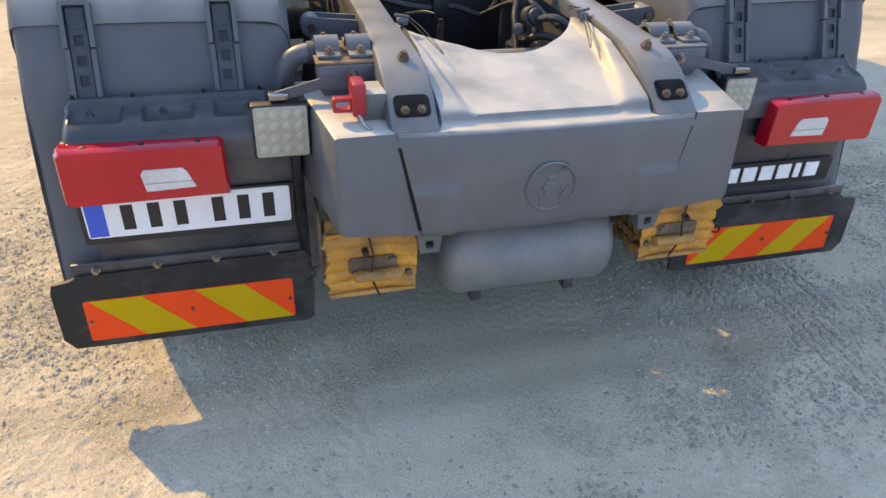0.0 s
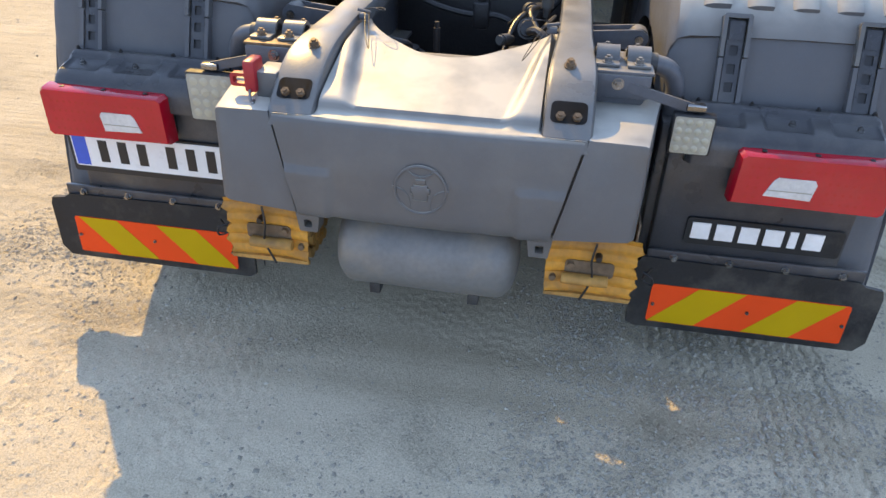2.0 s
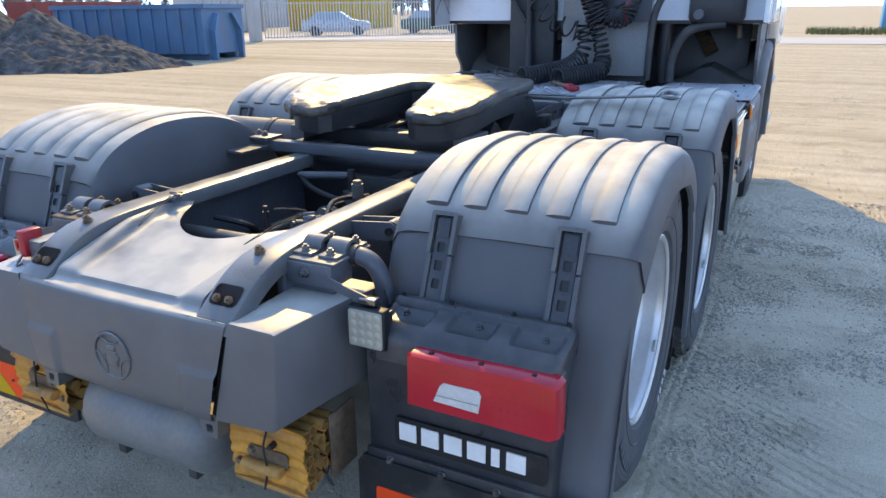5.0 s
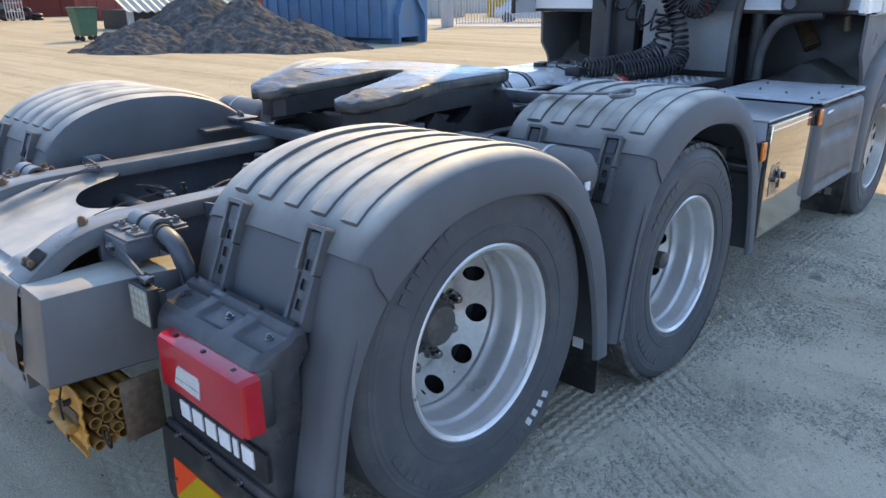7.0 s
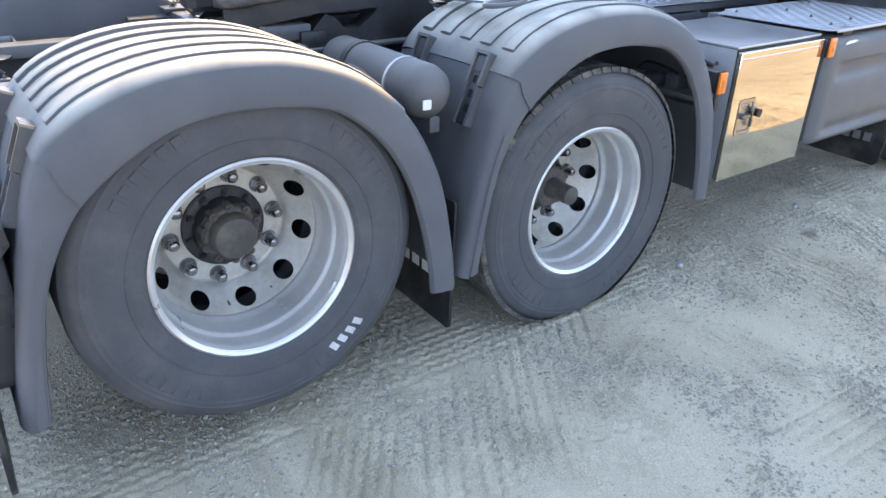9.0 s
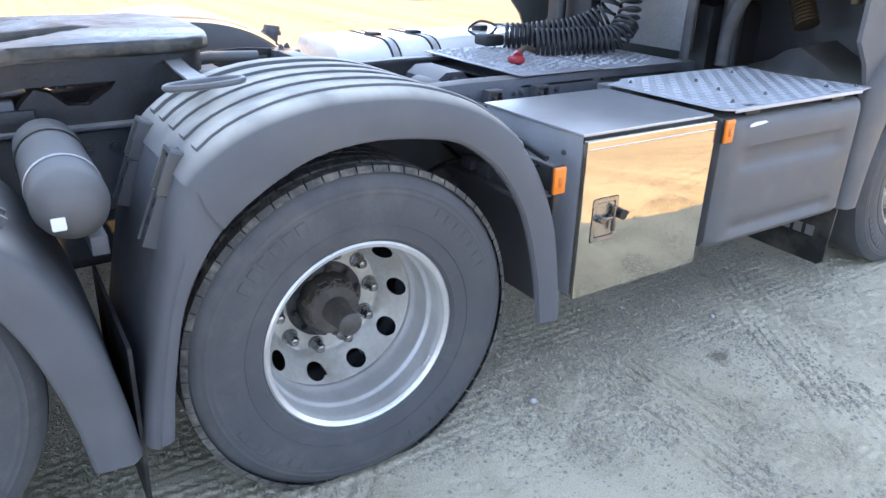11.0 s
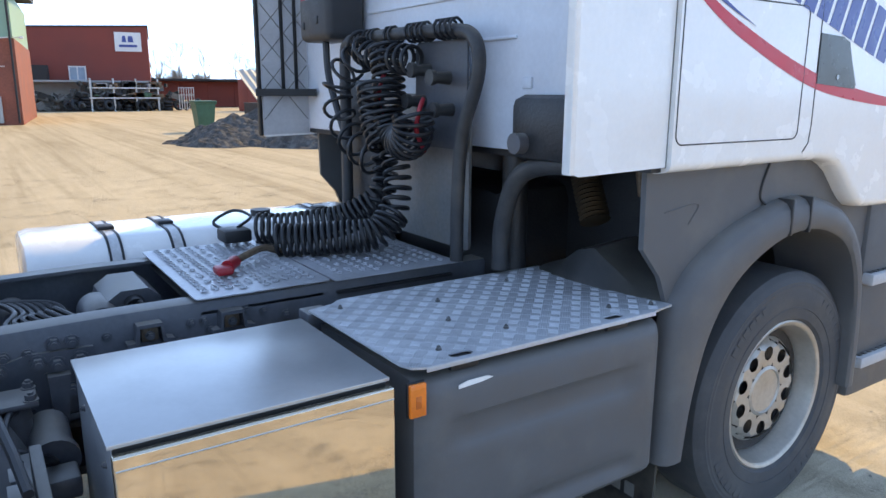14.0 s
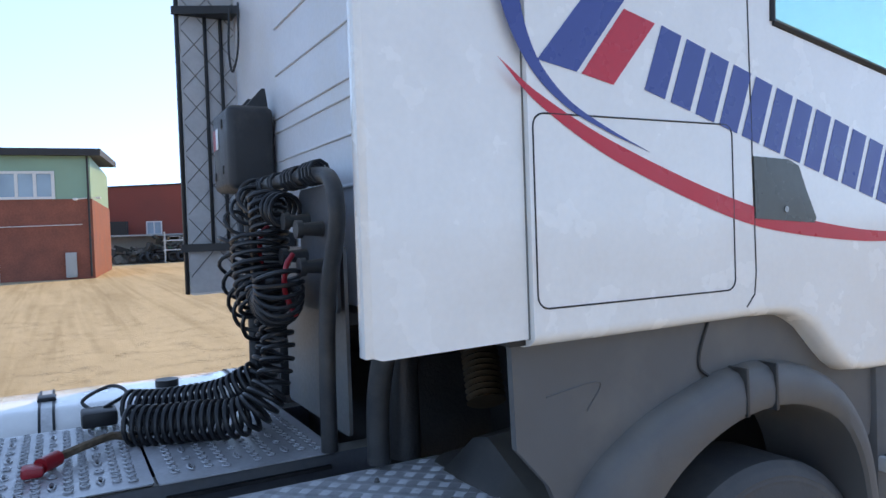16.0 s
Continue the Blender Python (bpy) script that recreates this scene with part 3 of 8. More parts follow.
            box(bm, -0.004, 0.004, -0.02, 0.02, -0.009, 0.009, 0.002, turn=Matrix.Translation(((fl - 0.012) * S, y + 0.277 * math.cos(a), z + 0.277 * math.sin(a))) @ Matrix.Rotation(a + math.pi / 2, 4, "X"))
        part("balance_weight", bm, M_GALV, w, "small grey balance weight")
    else:
        def face(a, s):
            r = 0.105 + s
            return ((disc - (0.0 if s < 0.09 else 0.02)) * S, y + r * math.cos(a), z + r * math.sin(a))
        ring_with_holes(bm, face, 10, 0.0, 0.1, 0.055, 0.029, 0.16, 20)
        revolve_x(bm, [(x * S, r) for x, r in ((disc, 0.105), (disc + 0.004, 0.1), (disc + 0.006, 0.092), (disc, 0.088), (disc - 0.004, 0.0005))], y, z, 48)
        part("wheel_cover", bm, M_DULL, w, "round steel wheel cover with ten holes")
        # Flat black disc stands in for the shade behind the cover's holes.
        bm = bmesh.new()
        revolve_x(bm, [((disc - 0.03) * S, 0.26), ((disc - 0.03) * S, 0.001)], y, z, 40)
        part("hub", bm, M_GREASE, w, "black disc that darkens the wheel cover's holes")
    return w


for side in (1, -1):
    make_wheel(side, *A, "deep", "lifted wheel with silver deep-dish rim", turn=0.1, grooves=False)
    make_wheel(side, *B, "deep", "drive wheel with silver deep-dish rim", turn=0.35)
    make_wheel(side, *F, "front", "steered front wheel with steel cover", turn=0.2, grooves=False)
# raised white marks on the tyre wall, four slanted bars
bm = bmesh.new()
for i in range(4):
    a = radians(-60 + 5.0 * i)
    c = Vector((1.2465, A[0] + 0.405 * math.cos(a), A[1] + 0.405 * math.sin(a)))
    box(bm, -0.0015, 0.0015, -0.0105, 0.0105, -0.017, 0.017, turn=Matrix.Translation(c) @ Matrix.Rotation(a + math.pi / 2 + 0.25, 4, "X"))
part("tyre_marking", bm, M_WORN, truck, "four white bars on the tyre wall")
# axles
for y, z in (A, B, F):
    bm = bmesh.new()
    cyl(bm, (-0.95, y, z), (0.95, y, z), 0.075, seg=20)
    part("axle", bm, M_GREASE, truck, "black axle beam")
bm = bmesh.new()
bmesh.ops.create_uvsphere(bm, u_segments=20, v_segments=12, radius=0.21, matrix=Matrix.Translation((0, B[0], B[1])))
part("differential", bm, M_GREASE, truck, "black differential housing")

# chassis rails, higher towards the cab
for side in (1, -1):
    bm = bmesh.new()
    rings = []
    for y, top, bot in ((0.30, 0.945, 0.72), (0.9, 0.955, 0.70), (1.6, 0.965, 0.69), (2.4, 0.985, 0.70), (3.2, 1.0, 0.71), (4.4, 1.0, 0.71), (6.2, 1.0, 0.71)):
        rings.append([(side * x, y, z) for x, z in ((0.385, top - 0.012), (0.380, top - 0.003), (0.372, top), (0.30, top), (0.30, top - 0.012), (0.37, top - 0.014), (0.37, bot + 0.014), (0.30, bot + 0.012), (0.30, bot), (0.372, bot), (0.385, bot + 0.01))])
    loft(bm, rings)
    rail = part("chassis_rail", bm, M_FRAME, truck, "dark blue-grey steel channel rail")
    for y in (2.78, 2.84, 2.9, 2.96, 3.0, 3.2, 3.31, 3.38, 3.48, 3.6, 3.74, 3.9, 1.5, 1.7, 1.78, 2.0, 2.35, 2.5):
        bm = bmesh.new()
        hexbolt(bm, (side * 0.385, y, 0.90 + 0.05 * math.sin(y * 37)), (side, 0, 0), 0.014, 0.012)
        part("rail_bolt", bm, M_FRAME, rail)

# curved end caps of the rails with bolt pockets
for side in (1, -1):
    bm = bmesh.new()
    path = even([(0.012, .812), (.022, .845), (.055, .868), (.12, .915), (.20, .948), (.30, .962), (.46, .967), (.62, .968), (1.30, .972)], 40)
    nor = normals(path)
    rings = []
    for p, k in zip(path, nor):
        w = 0.062 if p.y < 0.2 else 0.062 - 0.012 * min((p.y - 0.2) / 0.3, 1)
        c = 0.345
        rings.append([(side * (c + dx), (p + k * dh).y, (p + k * dh).z) for dx, dh in ((-w, -0.05), (-w, -0.012), (-w + 0.006, -0.003), (-w + 0.014, 0), (w - 0.014, 0), (w - 0.006, -0.003), (w, -0.012), (w, -0.05))])
    loft(bm, rings)
    cap = part("rail_cap", bm, M_CAP, truck, "curved grey steel rail end")
    # Flat black patch stands in for the shade inside the bolt pocket.
    bm = bmesh.new()
    slab(bm, rounded(-0.044, 0.044, -0.03, 0.03, 0.014), [], lambda u, v, w: (side * (0.345 + u), 0.0775 + v * 0.8, 0.8885 + v * 0.62), 0.002)
    part("pocket", bm, M_INK, cap, "flat black patch for the shaded bolt pocket")
    for p, d, r in (((side * 0.325, 0.069, 0.8755), (0, -0.55, 0.83), 0.0115), ((side * 0.365, 0.069, 0.8755), (0, -0.55, 0.83), 0.0115), ((side * 0.336, 0.223, 0.956), (0, -0.35, 0.94), 0.012)):
        bm = bmesh.new()
        hexbolt(bm, p, d, r, r)
        part("bolt", bm, M_RUSTY, cap, "rusty bolt")
    # clip pin with wire on the inner edge
    bm = bmesh.new()
    box(bm, side * 0.262, side * 0.292, 0.50, 0.53, 0.955, 0.972, 0.004)
    clip = part("clip", bm, M_FRAME, truck, "steel clip with a wire")
    bm = bmesh.new()
    cyl(bm, (side * 0.258, 0.515, 0.975), (side * 0.298, 0.515, 0.982), 0.005, seg=8)
    part("pin", bm, M_FRAME, clip)
    for r, pts in ((0.0016, [(.27, .515, .985), (.24, .47, 1.0), (.2, .45, 1.0), (.22, .5, .995), (.265, .52, .985)]), (0.0013, [(.26, .5, .98), (.235, .40, .965), (.21, .30, .935), (.235, .36, .955), (.27, .49, .98)])):
        bm = bmesh.new()
        tube(bm, smooth_path([(side * x, y, z) for x, y, z in pts]), r, 6)
        part("wire", bm, M_INK, clip)

# rear cover: scooped middle and two end blocks
bm = bmesh.new()
NX, NY = 97, 40


def ease(t):
    t = min(max(t, 0.0), 1.0)
    return t * t * (3 - 2 * t)


grid = []
for i in range(NX):
    u = -1 + 2 * i / (NX - 1)
    col = []
    for j in range(NY):
        x = u * 0.392
        back = 0.34 + 0.26 * min(abs(x) / 0.28, 1) ** 2.2
        y = 0.018 + 0.006 * j if j < 12 else 0.084 + (back - 0.084) * (j - 11) / (NY - 12)
        v = (y - 0.018) / (back - 0.018)
        z_ridge = 0.848 + 0.10 * min(max((y - 0.02) / 0.30, 0), 1) ** 0.75 + 0.02 * ease((y - 0.3) / 0.3)
        z_scoop = 0.843 + 0.017 * ease((y - 0.05) / 0.018) + 0.056 * min(max((y - 0.06) / 0.28, 0), 1.2)
        t = ease((abs(x) - 0.175 - 0.09 * v) / 0.04) * ease((y - 0.03) / 0.05)
        z = z_scoop + (z_ridge - z_scoop) * t
        z -= 0.03 * ease((abs(x) - 0.278) / 0.012) * ease((y - 0.03) / 0.04)
        col.append(bm.verts.new((x, y, z)))
    grid.append(col)
for i in range(NX - 1):
    for j in range(NY - 1):
        bm.faces.new((grid[i][j], grid[i + 1][j], grid[i + 1][j + 1], grid[i][j + 1]))
front = []
for i in range(NX):
    u = -1 + 2 * i / (NX - 1)
    x = u * 0.392
    rows = []
    for z, y in ((0.842, 0.012), (0.838, 0.006), (0.832, 0.002), (0.822, -0.001), (0.76, -0.008), (0.72, -0.0125), (0.71, -0.0135), (0.70, -0.014), (0.69, -0.0142), (0.64, -0.0155), (0.60, -0.016), (0.58, -0.014), (0.57, -0.008), (0.565, 0.0), (0.565, 0.05)):
        s = 1 - 0.155 * min(max((0.846 - z) / 0.27, 0), 1)
        pillar = 0.010 * ease((abs(x * s) - 0.238 + 0.06 * (z - 0.6)) / 0.014) * ease((0.715 - z) / 0.02)
        rows.append(bm.verts.new((x * s, y + 0.012 * u * u - pillar, z)))
    front.append(rows)
for i in range(NX - 1):
    bm.faces.new((grid[i][0], grid[i + 1][0], front[i + 1][0], front[i][0]))
    for j in range(len(front[0]) - 1):
        bm.faces.new((front[i][j], front[i + 1][j], front[i + 1][j + 1], front[i][j + 1]))
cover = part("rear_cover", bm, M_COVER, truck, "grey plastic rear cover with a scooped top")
for side in (1, -1):
    bm = bmesh.new()
    sec = [(0.399, 0.846), (0.45, 0.846), (0.532, 0.845), (0.539, 0.842), (0.542, 0.835), (0.542, 0.60), (0.53, 0.59), (0.340, 0.575)]
    rings = []
    for y, wx, lift in ((0.018, -0.005, -0.004), (0.0195, -0.002, -0.001), (0.023, 0.0, 0.0), (0.15, 0.02, 0.004), (0.30, 0.045, 0.006), (0.40, 0.06, 0.0)):
        rings.append([(side * (x + (wx if x > 0.45 else 0.0)), y - 0.02 * (0.85 - z) / 0.25, z + (lift if z > 0.7 else 0)) for x, z in sec])
    loft(bm, rings)
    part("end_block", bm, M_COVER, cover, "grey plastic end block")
    bm = bmesh.new()
    slab(bm, [(0.275, 0.585), (0.345, 0.585), (0.335, 0.515), (0.285, 0.515)], [rounded(0.30, 0.322, 0.528, 0.552, 0.005)], lambda u, v, w: (side * u, 0.0 + w, v), 0.05)
    part("bracket", bm, M_CAP, cover, "dusty mounting bracket")
    bm = bmesh.new()
    cyl(bm, (side * 0.311, 0.03, 0.54), (side * 0.311, 0.045, 0.54), 0.013, seg=12)
    part("bracket_hole", bm, M_RUSTY, cover)
    # Flat dark smear mark laid on the face; nothing is cut in.
    bm = bmesh.new()
    slab(bm, [(0.25, 0.635), (0.325, 0.640), (0.33, 0.648), (0.27, 0.646)], [], lambda u, v, w: (side * u, -0.0245 + w + 0.012 * (u / 0.35) ** 2, v), 0.002)
    part("finger_slot", bm, M_INK, cover, "thin dark mark where the cover is smeared")
# round embossed badge: plain rings and a plain shield
bm = bmesh.new()
for r, w in ((0.066, 0.004),):
    ring = [(r * math.cos(t), r * math.sin(t)) for t in [2 * math.pi * k / 40 for k in range(40)]]
    tube(bm, [(c, -0.0155, 0.685 + s) for c, s in ring + ring[:1]], w, 6, cap=False)
box(bm, -0.02, 0.02, -0.019, -0.010, 0.655, 0.70, 0.006)
box(bm, -0.026, 0.026, -0.018, -0.010, 0.672, 0.692, 0.006)
box(bm, -0.014, 0.014, -0.018, -0.010, 0.70, 0.716, 0.004)
for k in range(3):
    a = radians(90 + 120 * k)
    m = (0.082 * math.cos(a), 0.082 * math.sin(a))
    arc = [(m[0] + 0.045 * math.cos(a + math.pi + t), m[1] + 0.045 * math.sin(a + math.pi + t)) for t in [radians(-62 + 12.4 * q) for q in range(11)]]
    tube(bm, [(c, -0.0158, 0.685 + v) for c, v in arc], 0.0022, 6)
part("badge", bm, M_COVER, cover, "embossed round badge")
# Black strips added behind the joints, so no light shows through.
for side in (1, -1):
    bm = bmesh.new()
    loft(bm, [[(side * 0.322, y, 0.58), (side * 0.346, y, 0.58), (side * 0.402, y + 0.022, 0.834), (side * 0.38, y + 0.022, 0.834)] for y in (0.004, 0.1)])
    part("backing", bm, M_INK, cover, "black strip added to darken the open joint")

# air tank under the cover
bm = bmesh.new()
prof = [(-0.262, 0.001), (-0.258, 0.05), (-0.245, 0.095), (-0.225, 0.118), (-0.205, 0.125), (0.205, 0.125), (0.225, 0.118), (0.245, 0.095), (0.258, 0.05), (0.262, 0.001)]
revolve_x(bm, prof, 0.135, 0.425, 48)
tank = part("air_tank", bm, M_TANK, truck, "grey steel air tank, dusty and stained")
for x in (-0.15, 0.14):
    bm = bmesh.new()
    box(bm, x - 0.016, x + 0.016, 0.07, 0.11, 0.282, 0.315, 0.003)
    part("tank_foot", bm, M_BLACK, tank)
for x in (-0.16, 0.16):
    bm = bmesh.new()
    box(bm, x - 0.02, x + 0.02, 0.1, 0.2, 0.54, 0.75, 0.003)
    part("hanger", bm, M_BLACK, tank)

# crash tube bundles, ochre
for side in (1, -1):
    bundle = None
    for iy in range(4):
        for iz in range(5):
            y = 0.083 + 0.0365 * iy + (0.018 if iz % 2 else 0)
            z = 0.392 + 0.0345 * iz
            x0, x1 = 0.335, 0.565 - 0.004 * ((iy * 7 + iz * 3) % 5)
            bm = bmesh.new()
            n = 14
            rings = []
            for x, r in ((x0, 0.0165), (x1, 0.0165), (x1, 0.0135), (x1 - 0.07, 0.0135)):
                rings.append([(side * x, y + r * math.cos(2 * math.pi * k / n), z + r * math.sin(2 * math.pi * k / n)) for k in range(n)])
            loft(bm, rings)
            if bundle is None:
                bundle = part("crash_bundle", bm, M_TUBE, truck, "bundle of rusty ochre steel tubes")
            else:
                part("crash_tube", bm, M_TUBE, bundle)
    bm = bmesh.new()
    prof = []
    for i in range(25):
        z = 0.372 + 0.192 * i / 24
        prof.append((0.062 - 0.008 * abs(math.sin((z - 0.375) / 0.0345 * math.pi)), z))
    loft(bm, [[(side * (x + (0.004 * math.sin(z * 170 + x * 9) + 0.006 * math.sin(z * 61) + 0.003 * math.sin(z * 311) if x > 0.45 else 0.05 * max(0.46 - z, 0))), y - bend, z) for y, z in prof + [(p[0] + 0.004, p[1]) for p in prof[::-1]]] for x, bend in ((0.333, 0.012), (0.40, 0.0), (0.53, 0.0), (0.572, 0.007))])
    part("sheet", bm, M_YELLOW, bundle, "corrugated ochre sheet")
    # Flat brown patch on the sheet stands for the dark of an opening.
    bm = bmesh.new()
    slab(bm, rounded(0.385, 0.515, 0.440, 0.488, 0.012), [], lambda u, v, w: (side * u, 0.0515 + w, v), 0.004)
    part("slot", bm, M_RUSTY, bundle, "flat rust-brown patch for the dark opening in the sheet")
    bm = bmesh.new()
    n = 16
    loft(bm, [[(side * x, 0.040 + r * math.cos(2 * math.pi * k / n), 0.437 + 0.8 * r * math.sin(2 * math.pi * k / n)) for k in range(n)] for x, r in ((0.378, 0.013), (0.378, 0.0185), (0.40, 0.0195), (0.50, 0.0185), (0.502, 0.013))])
    part("tab", bm, M_TUBE, bundle, "dirty bent tube lying across the sheet")
    bm = bmesh.new()
    slab(bm, [(0.336, 0.372), (0.566, 0.372), (0.57, 0.382), (0.45, 0.386), (0.336, 0.382)], [], lambda u, v, w: (side * u, 0.044 + w, v), 0.012)
    part("fold", bm, M_TUBE, bundle, "rusty folded lower edge")
    for x, z in ((0.40, 0.475), (0.355, 0.43)):
        bm = bmesh.new()
        cyl(bm, Vector((side * x, 0.06, z)), Vector((side * x, 0.040, z)), 0.012, 0.009, seg=12)
        part("rivet", bm, M_RUSTY, bundle, "rust-brown rivet")
    bm = bmesh.new()
    cyl(bm, Vector((side * 0.47, 0.06, 0.505)), Vector((side * 0.47, 0.038, 0.505)), 0.010, 0.008, seg=12)
    part("stud", bm, M_INK, bundle, "black stud")
    bm = bmesh.new()
    tube(bm, smooth_path([(side * .46, .045, .55), (side * .452, .036, .50), (side * .458, .036, .44), (side * .435, .045, .365)]), 0.0032, 6)
    part("wire", bm, M_INK, bundle, "dark tie wire")
    bm = bmesh.new()
    tube(bm, smooth_path([(side * .595, .09, .45), (side * .62, .08, .44), (side * .625, .09, .41), (side * .60, .1, .42), (side * .615, .09, .465)]), 0.003, 6)
    part("wire", bm, M_INK, bundle, "dark tie wire")
    bm = bmesh.new()
    box(bm, side * 0.570, side * 0.578, 0.155, 0.27, 0.37, 0.56, 0.003)
    part("side_plate", bm, M_RUSTY, bundle, "rusty brown steel plate")

# ---------------------------------------------------------------- rear ends: shelf, lights, flaps, plates
def bolts(parent, places, d, r=0.009, mat=None, name="bolt"):
    for p in places:
        bm = bmesh.new()
        hexbolt(bm, p, d, r, r)
        part(name, bm, mat or M_NUT, parent)


for side in (1, -1):
    S = side
    # black shelf above the lamp, with three pockets
    bm = bmesh.new()
    sec = [(0.378, 0.80), (0.374, 0.842), (0.352, 0.845), (0.340, 0.840), (0.336, 0.833), (0.325, 0.829), (0.30, 0.825), (0.283, 0.822), (0.272, 0.819), (0.262, 0.815), (0.250, 0.808), (0.238, 0.797), (0.229, 0.782), (0.225, 0.76), (0.224, 0.72), (0.30, 0.70)]
    rings = []
    for i in range(100):
        x = 0.665 + 0.495 * i / 99
        e = min(i, 99 - i)
        rnd = 0.016 * (1 - min(e / 4, 1)) ** 2
        pocket = max(1 - ease((abs(x - c) - 0.052) / 0.012) for c in (0.745, 0.915, 1.085))
        rings.append([(S * x, y + (rnd if y < 0.3 else 0), z - rnd * (z > 0.75) - pocket * (0.012 * ease((y - 0.264) / 0.014) * ease((0.345 - y) / 0.012) if z > 0.81 else 0.0)) for y, z in sec])
    loft(bm, rings)
    shelf = part("lamp_shelf", bm, M_SHELF, truck, "black plastic shelf with three pockets")
    bolts(shelf, [(S * c, 0.315, 0.8155) for c in (0.725, 0.93, 1.10)], (0, -0.15, 1), 0.0075)
    bolts(shelf, [(S * c, 0.363, 0.8435) for c in (0.69, 0.83, 1.0, 1.14)], (0, 0, 1), 0.005, M_INK)
    # black lower panel
    bm = bmesh.new()
    box(bm, S * 0.625, S * 1.15, 0.262, 0.36, 0.40, 0.80, 0.012)
    panel = part("lower_panel", bm, M_SHELF, truck, "black plastic panel behind the lamp")
    bm = bmesh.new()
    box(bm, S * 0.60, S * 0.655, 0.30, 0.42, 0.30, 0.80, 0.01)
    part("side_post", bm, M_SHELF, panel)
    # tail lamp
    bm = bmesh.new()
    box(bm, S * 0.80, S * 1.17, 0.222, 0.275, 0.636, 0.78, 0.012)
    lamp = part("tail_lamp", bm, M_BLACK, truck, "long red tail lamp with a clear reversing lens")
    bm = bmesh.new()
    o = [(0.787, 0.634), (1.166, 0.630), (1.178, 0.640), (1.176, 0.772), (1.166, 0.783), (0.80, 0.779), (0.79, 0.770)]
    loft(bm, [[(S * x, 0.235, z) for x, z in o], [(S * (x + (0.983 - x) * 0.012), 0.196, z + (0.706 - z) * 0.02) for x, z in o], [(S * (x + (0.983 - x) * 0.04), 0.186, z + (0.706 - z) * 0.09) for x, z in o]])
    part("lens", bm, M_RED, lamp, "red lens")
    bm = bmesh.new()
    slab(bm, [(0.868, 0.668), (0.985, 0.664), (0.992, 0.71), (0.985, 0.722), (0.895, 0.722), (0.885, 0.712)], [], lambda u, v, w: (S * u, 0.1835 + w, v), 0.006)
    part("reversing_lens", bm, M_CLEAR, lamp, "clear white reversing lens")
    dot = None
    for i in range(17):
        for j in range(4):
            x, z = 0.826 + 0.0195 * i, 0.66 + 0.028 * j
            if 0.855 < x < 1.005 and z < 0.735:
                continue
            if dot is None:
                bm = bmesh.new()
                cyl(bm, (S * x, 0.1865, z), (S * x, 0.1858, z), 0.005, 0.004, seg=8)
                dot, d0 = part("led", bm, M_REDDOT, lamp), Vector((S * x, 0, z))
            else:
                share(dot, lamp, Vector((S * x, 0, z)) - d0)
    bm = bmesh.new()
    box(bm, S * 0.875, S * 0.985, 0.1825, 0.1835, 0.684, 0.687)
    part("rib", bm, M_LED, lamp)
    for x in (0.85, 0.98, 1.11):
        bm = bmesh.new()
        box(bm, S * (x - 0.006), S * (x + 0.006), 0.205, 0.217, 0.779, 0.7835, 0.002)
        part("clip", bm, M_INK, lamp)
    # flap bar, flap, marker
    bm = bmesh.new()
    box(bm, S * 0.625, S * 1.225, 0.250, 0.262, 0.385, 0.43, 0.003)
    bar = part("flap_bar", bm, M_SHELF, truck, "black steel clamping bar with four bolts")
    bolts(bar, [(S * x, 0.250, 0.409) for x in (0.70, 0.855, 1.01, 1.165)], (0, -1, 0), 0.009)
    bm = bmesh.new()
    ol = [(0.60, 0.172), (0.598, 0.38), (0.615, 0.405), (1.215, 0.398), (1.235, 0.385), (1.28, 0.380), (1.288, 0.355), (1.288, 0.20), (1.262, 0.165), (0.62, 0.160)]
    slab(bm, ol, [], lambda u, v, w: (S * u, 0.243 + w - 0.05 * max(0.32 - v, 0) - 0.06 * max(u - 1.2, 0), v), 0.014)
    flap = part("mud_flap", bm, M_FLAP, truck, "black rubber mud flap")
    # slanted warning stripes
    x0, x1, z0, z1 = 0.657, 1.218, 0.186, 0.318
    bm = bmesh.new()
    fy = lambda v: 0.238 - 0.05 * max(0.32 - v, 0)
    slab(bm, rounded(x0, x1, z0, z1, 0.008, 3), [], lambda u, v, w: (S * u, fy(v) + w, v), 0.003)
    plate = part("warning_plate", bm, M_MRED, truck, "reflective plate with slanted red and yellow stripes")
    for a, b in ((0.0, 0.135), (0.275, 0.41)):
        bm = bmesh.new()
        sl = 0.135
        q = [(x0 + a + 0.004, z0 + 0.0015), (x0 + b + 0.005, z0 + 0.0015), (x0 + b + sl, z1 - 0.0015), (x0 + a + sl, z1 - 0.0015)]
        slab(bm, q, [], lambda u, v, w: (S * u, fy(v) - 0.001 + w, v), 0.0008)
        part("stripe", bm, M_MYEL, plate, "yellow stripe")
    bm = bmesh.new()
    slab(bm, [(x1 - 0.03, z0 + 0.0015), (x1 - 0.003, z0 + 0.0015), (x1 - 0.003, z0 + 0.03)], [], lambda u, v, w: (S * u, fy(v) - 0.001 + w, v), 0.0008)
    part("stripe", bm, M_MRED, plate, "red corner")
    bolts(plate, [(S * 0.668, fy(0.25) - 0.001, 0.25), (S * 0.94, fy(0.26) - 0.001, 0.256), (S * 1.207, fy(0.25) - 0.001, 0.25)], (0, -1, 0), 0.004)

# badge with six plain white bars (side 1) and the number plate with plain bars (side -1)
bm = bmesh.new()
slab(bm, rounded(0.715, 1.135, 0.462, 0.546, 0.01, 3), [], at_y(0.252), 0.012)
badge = part("name_board", bm, M_FLAP, truck, "black board with six white bars")
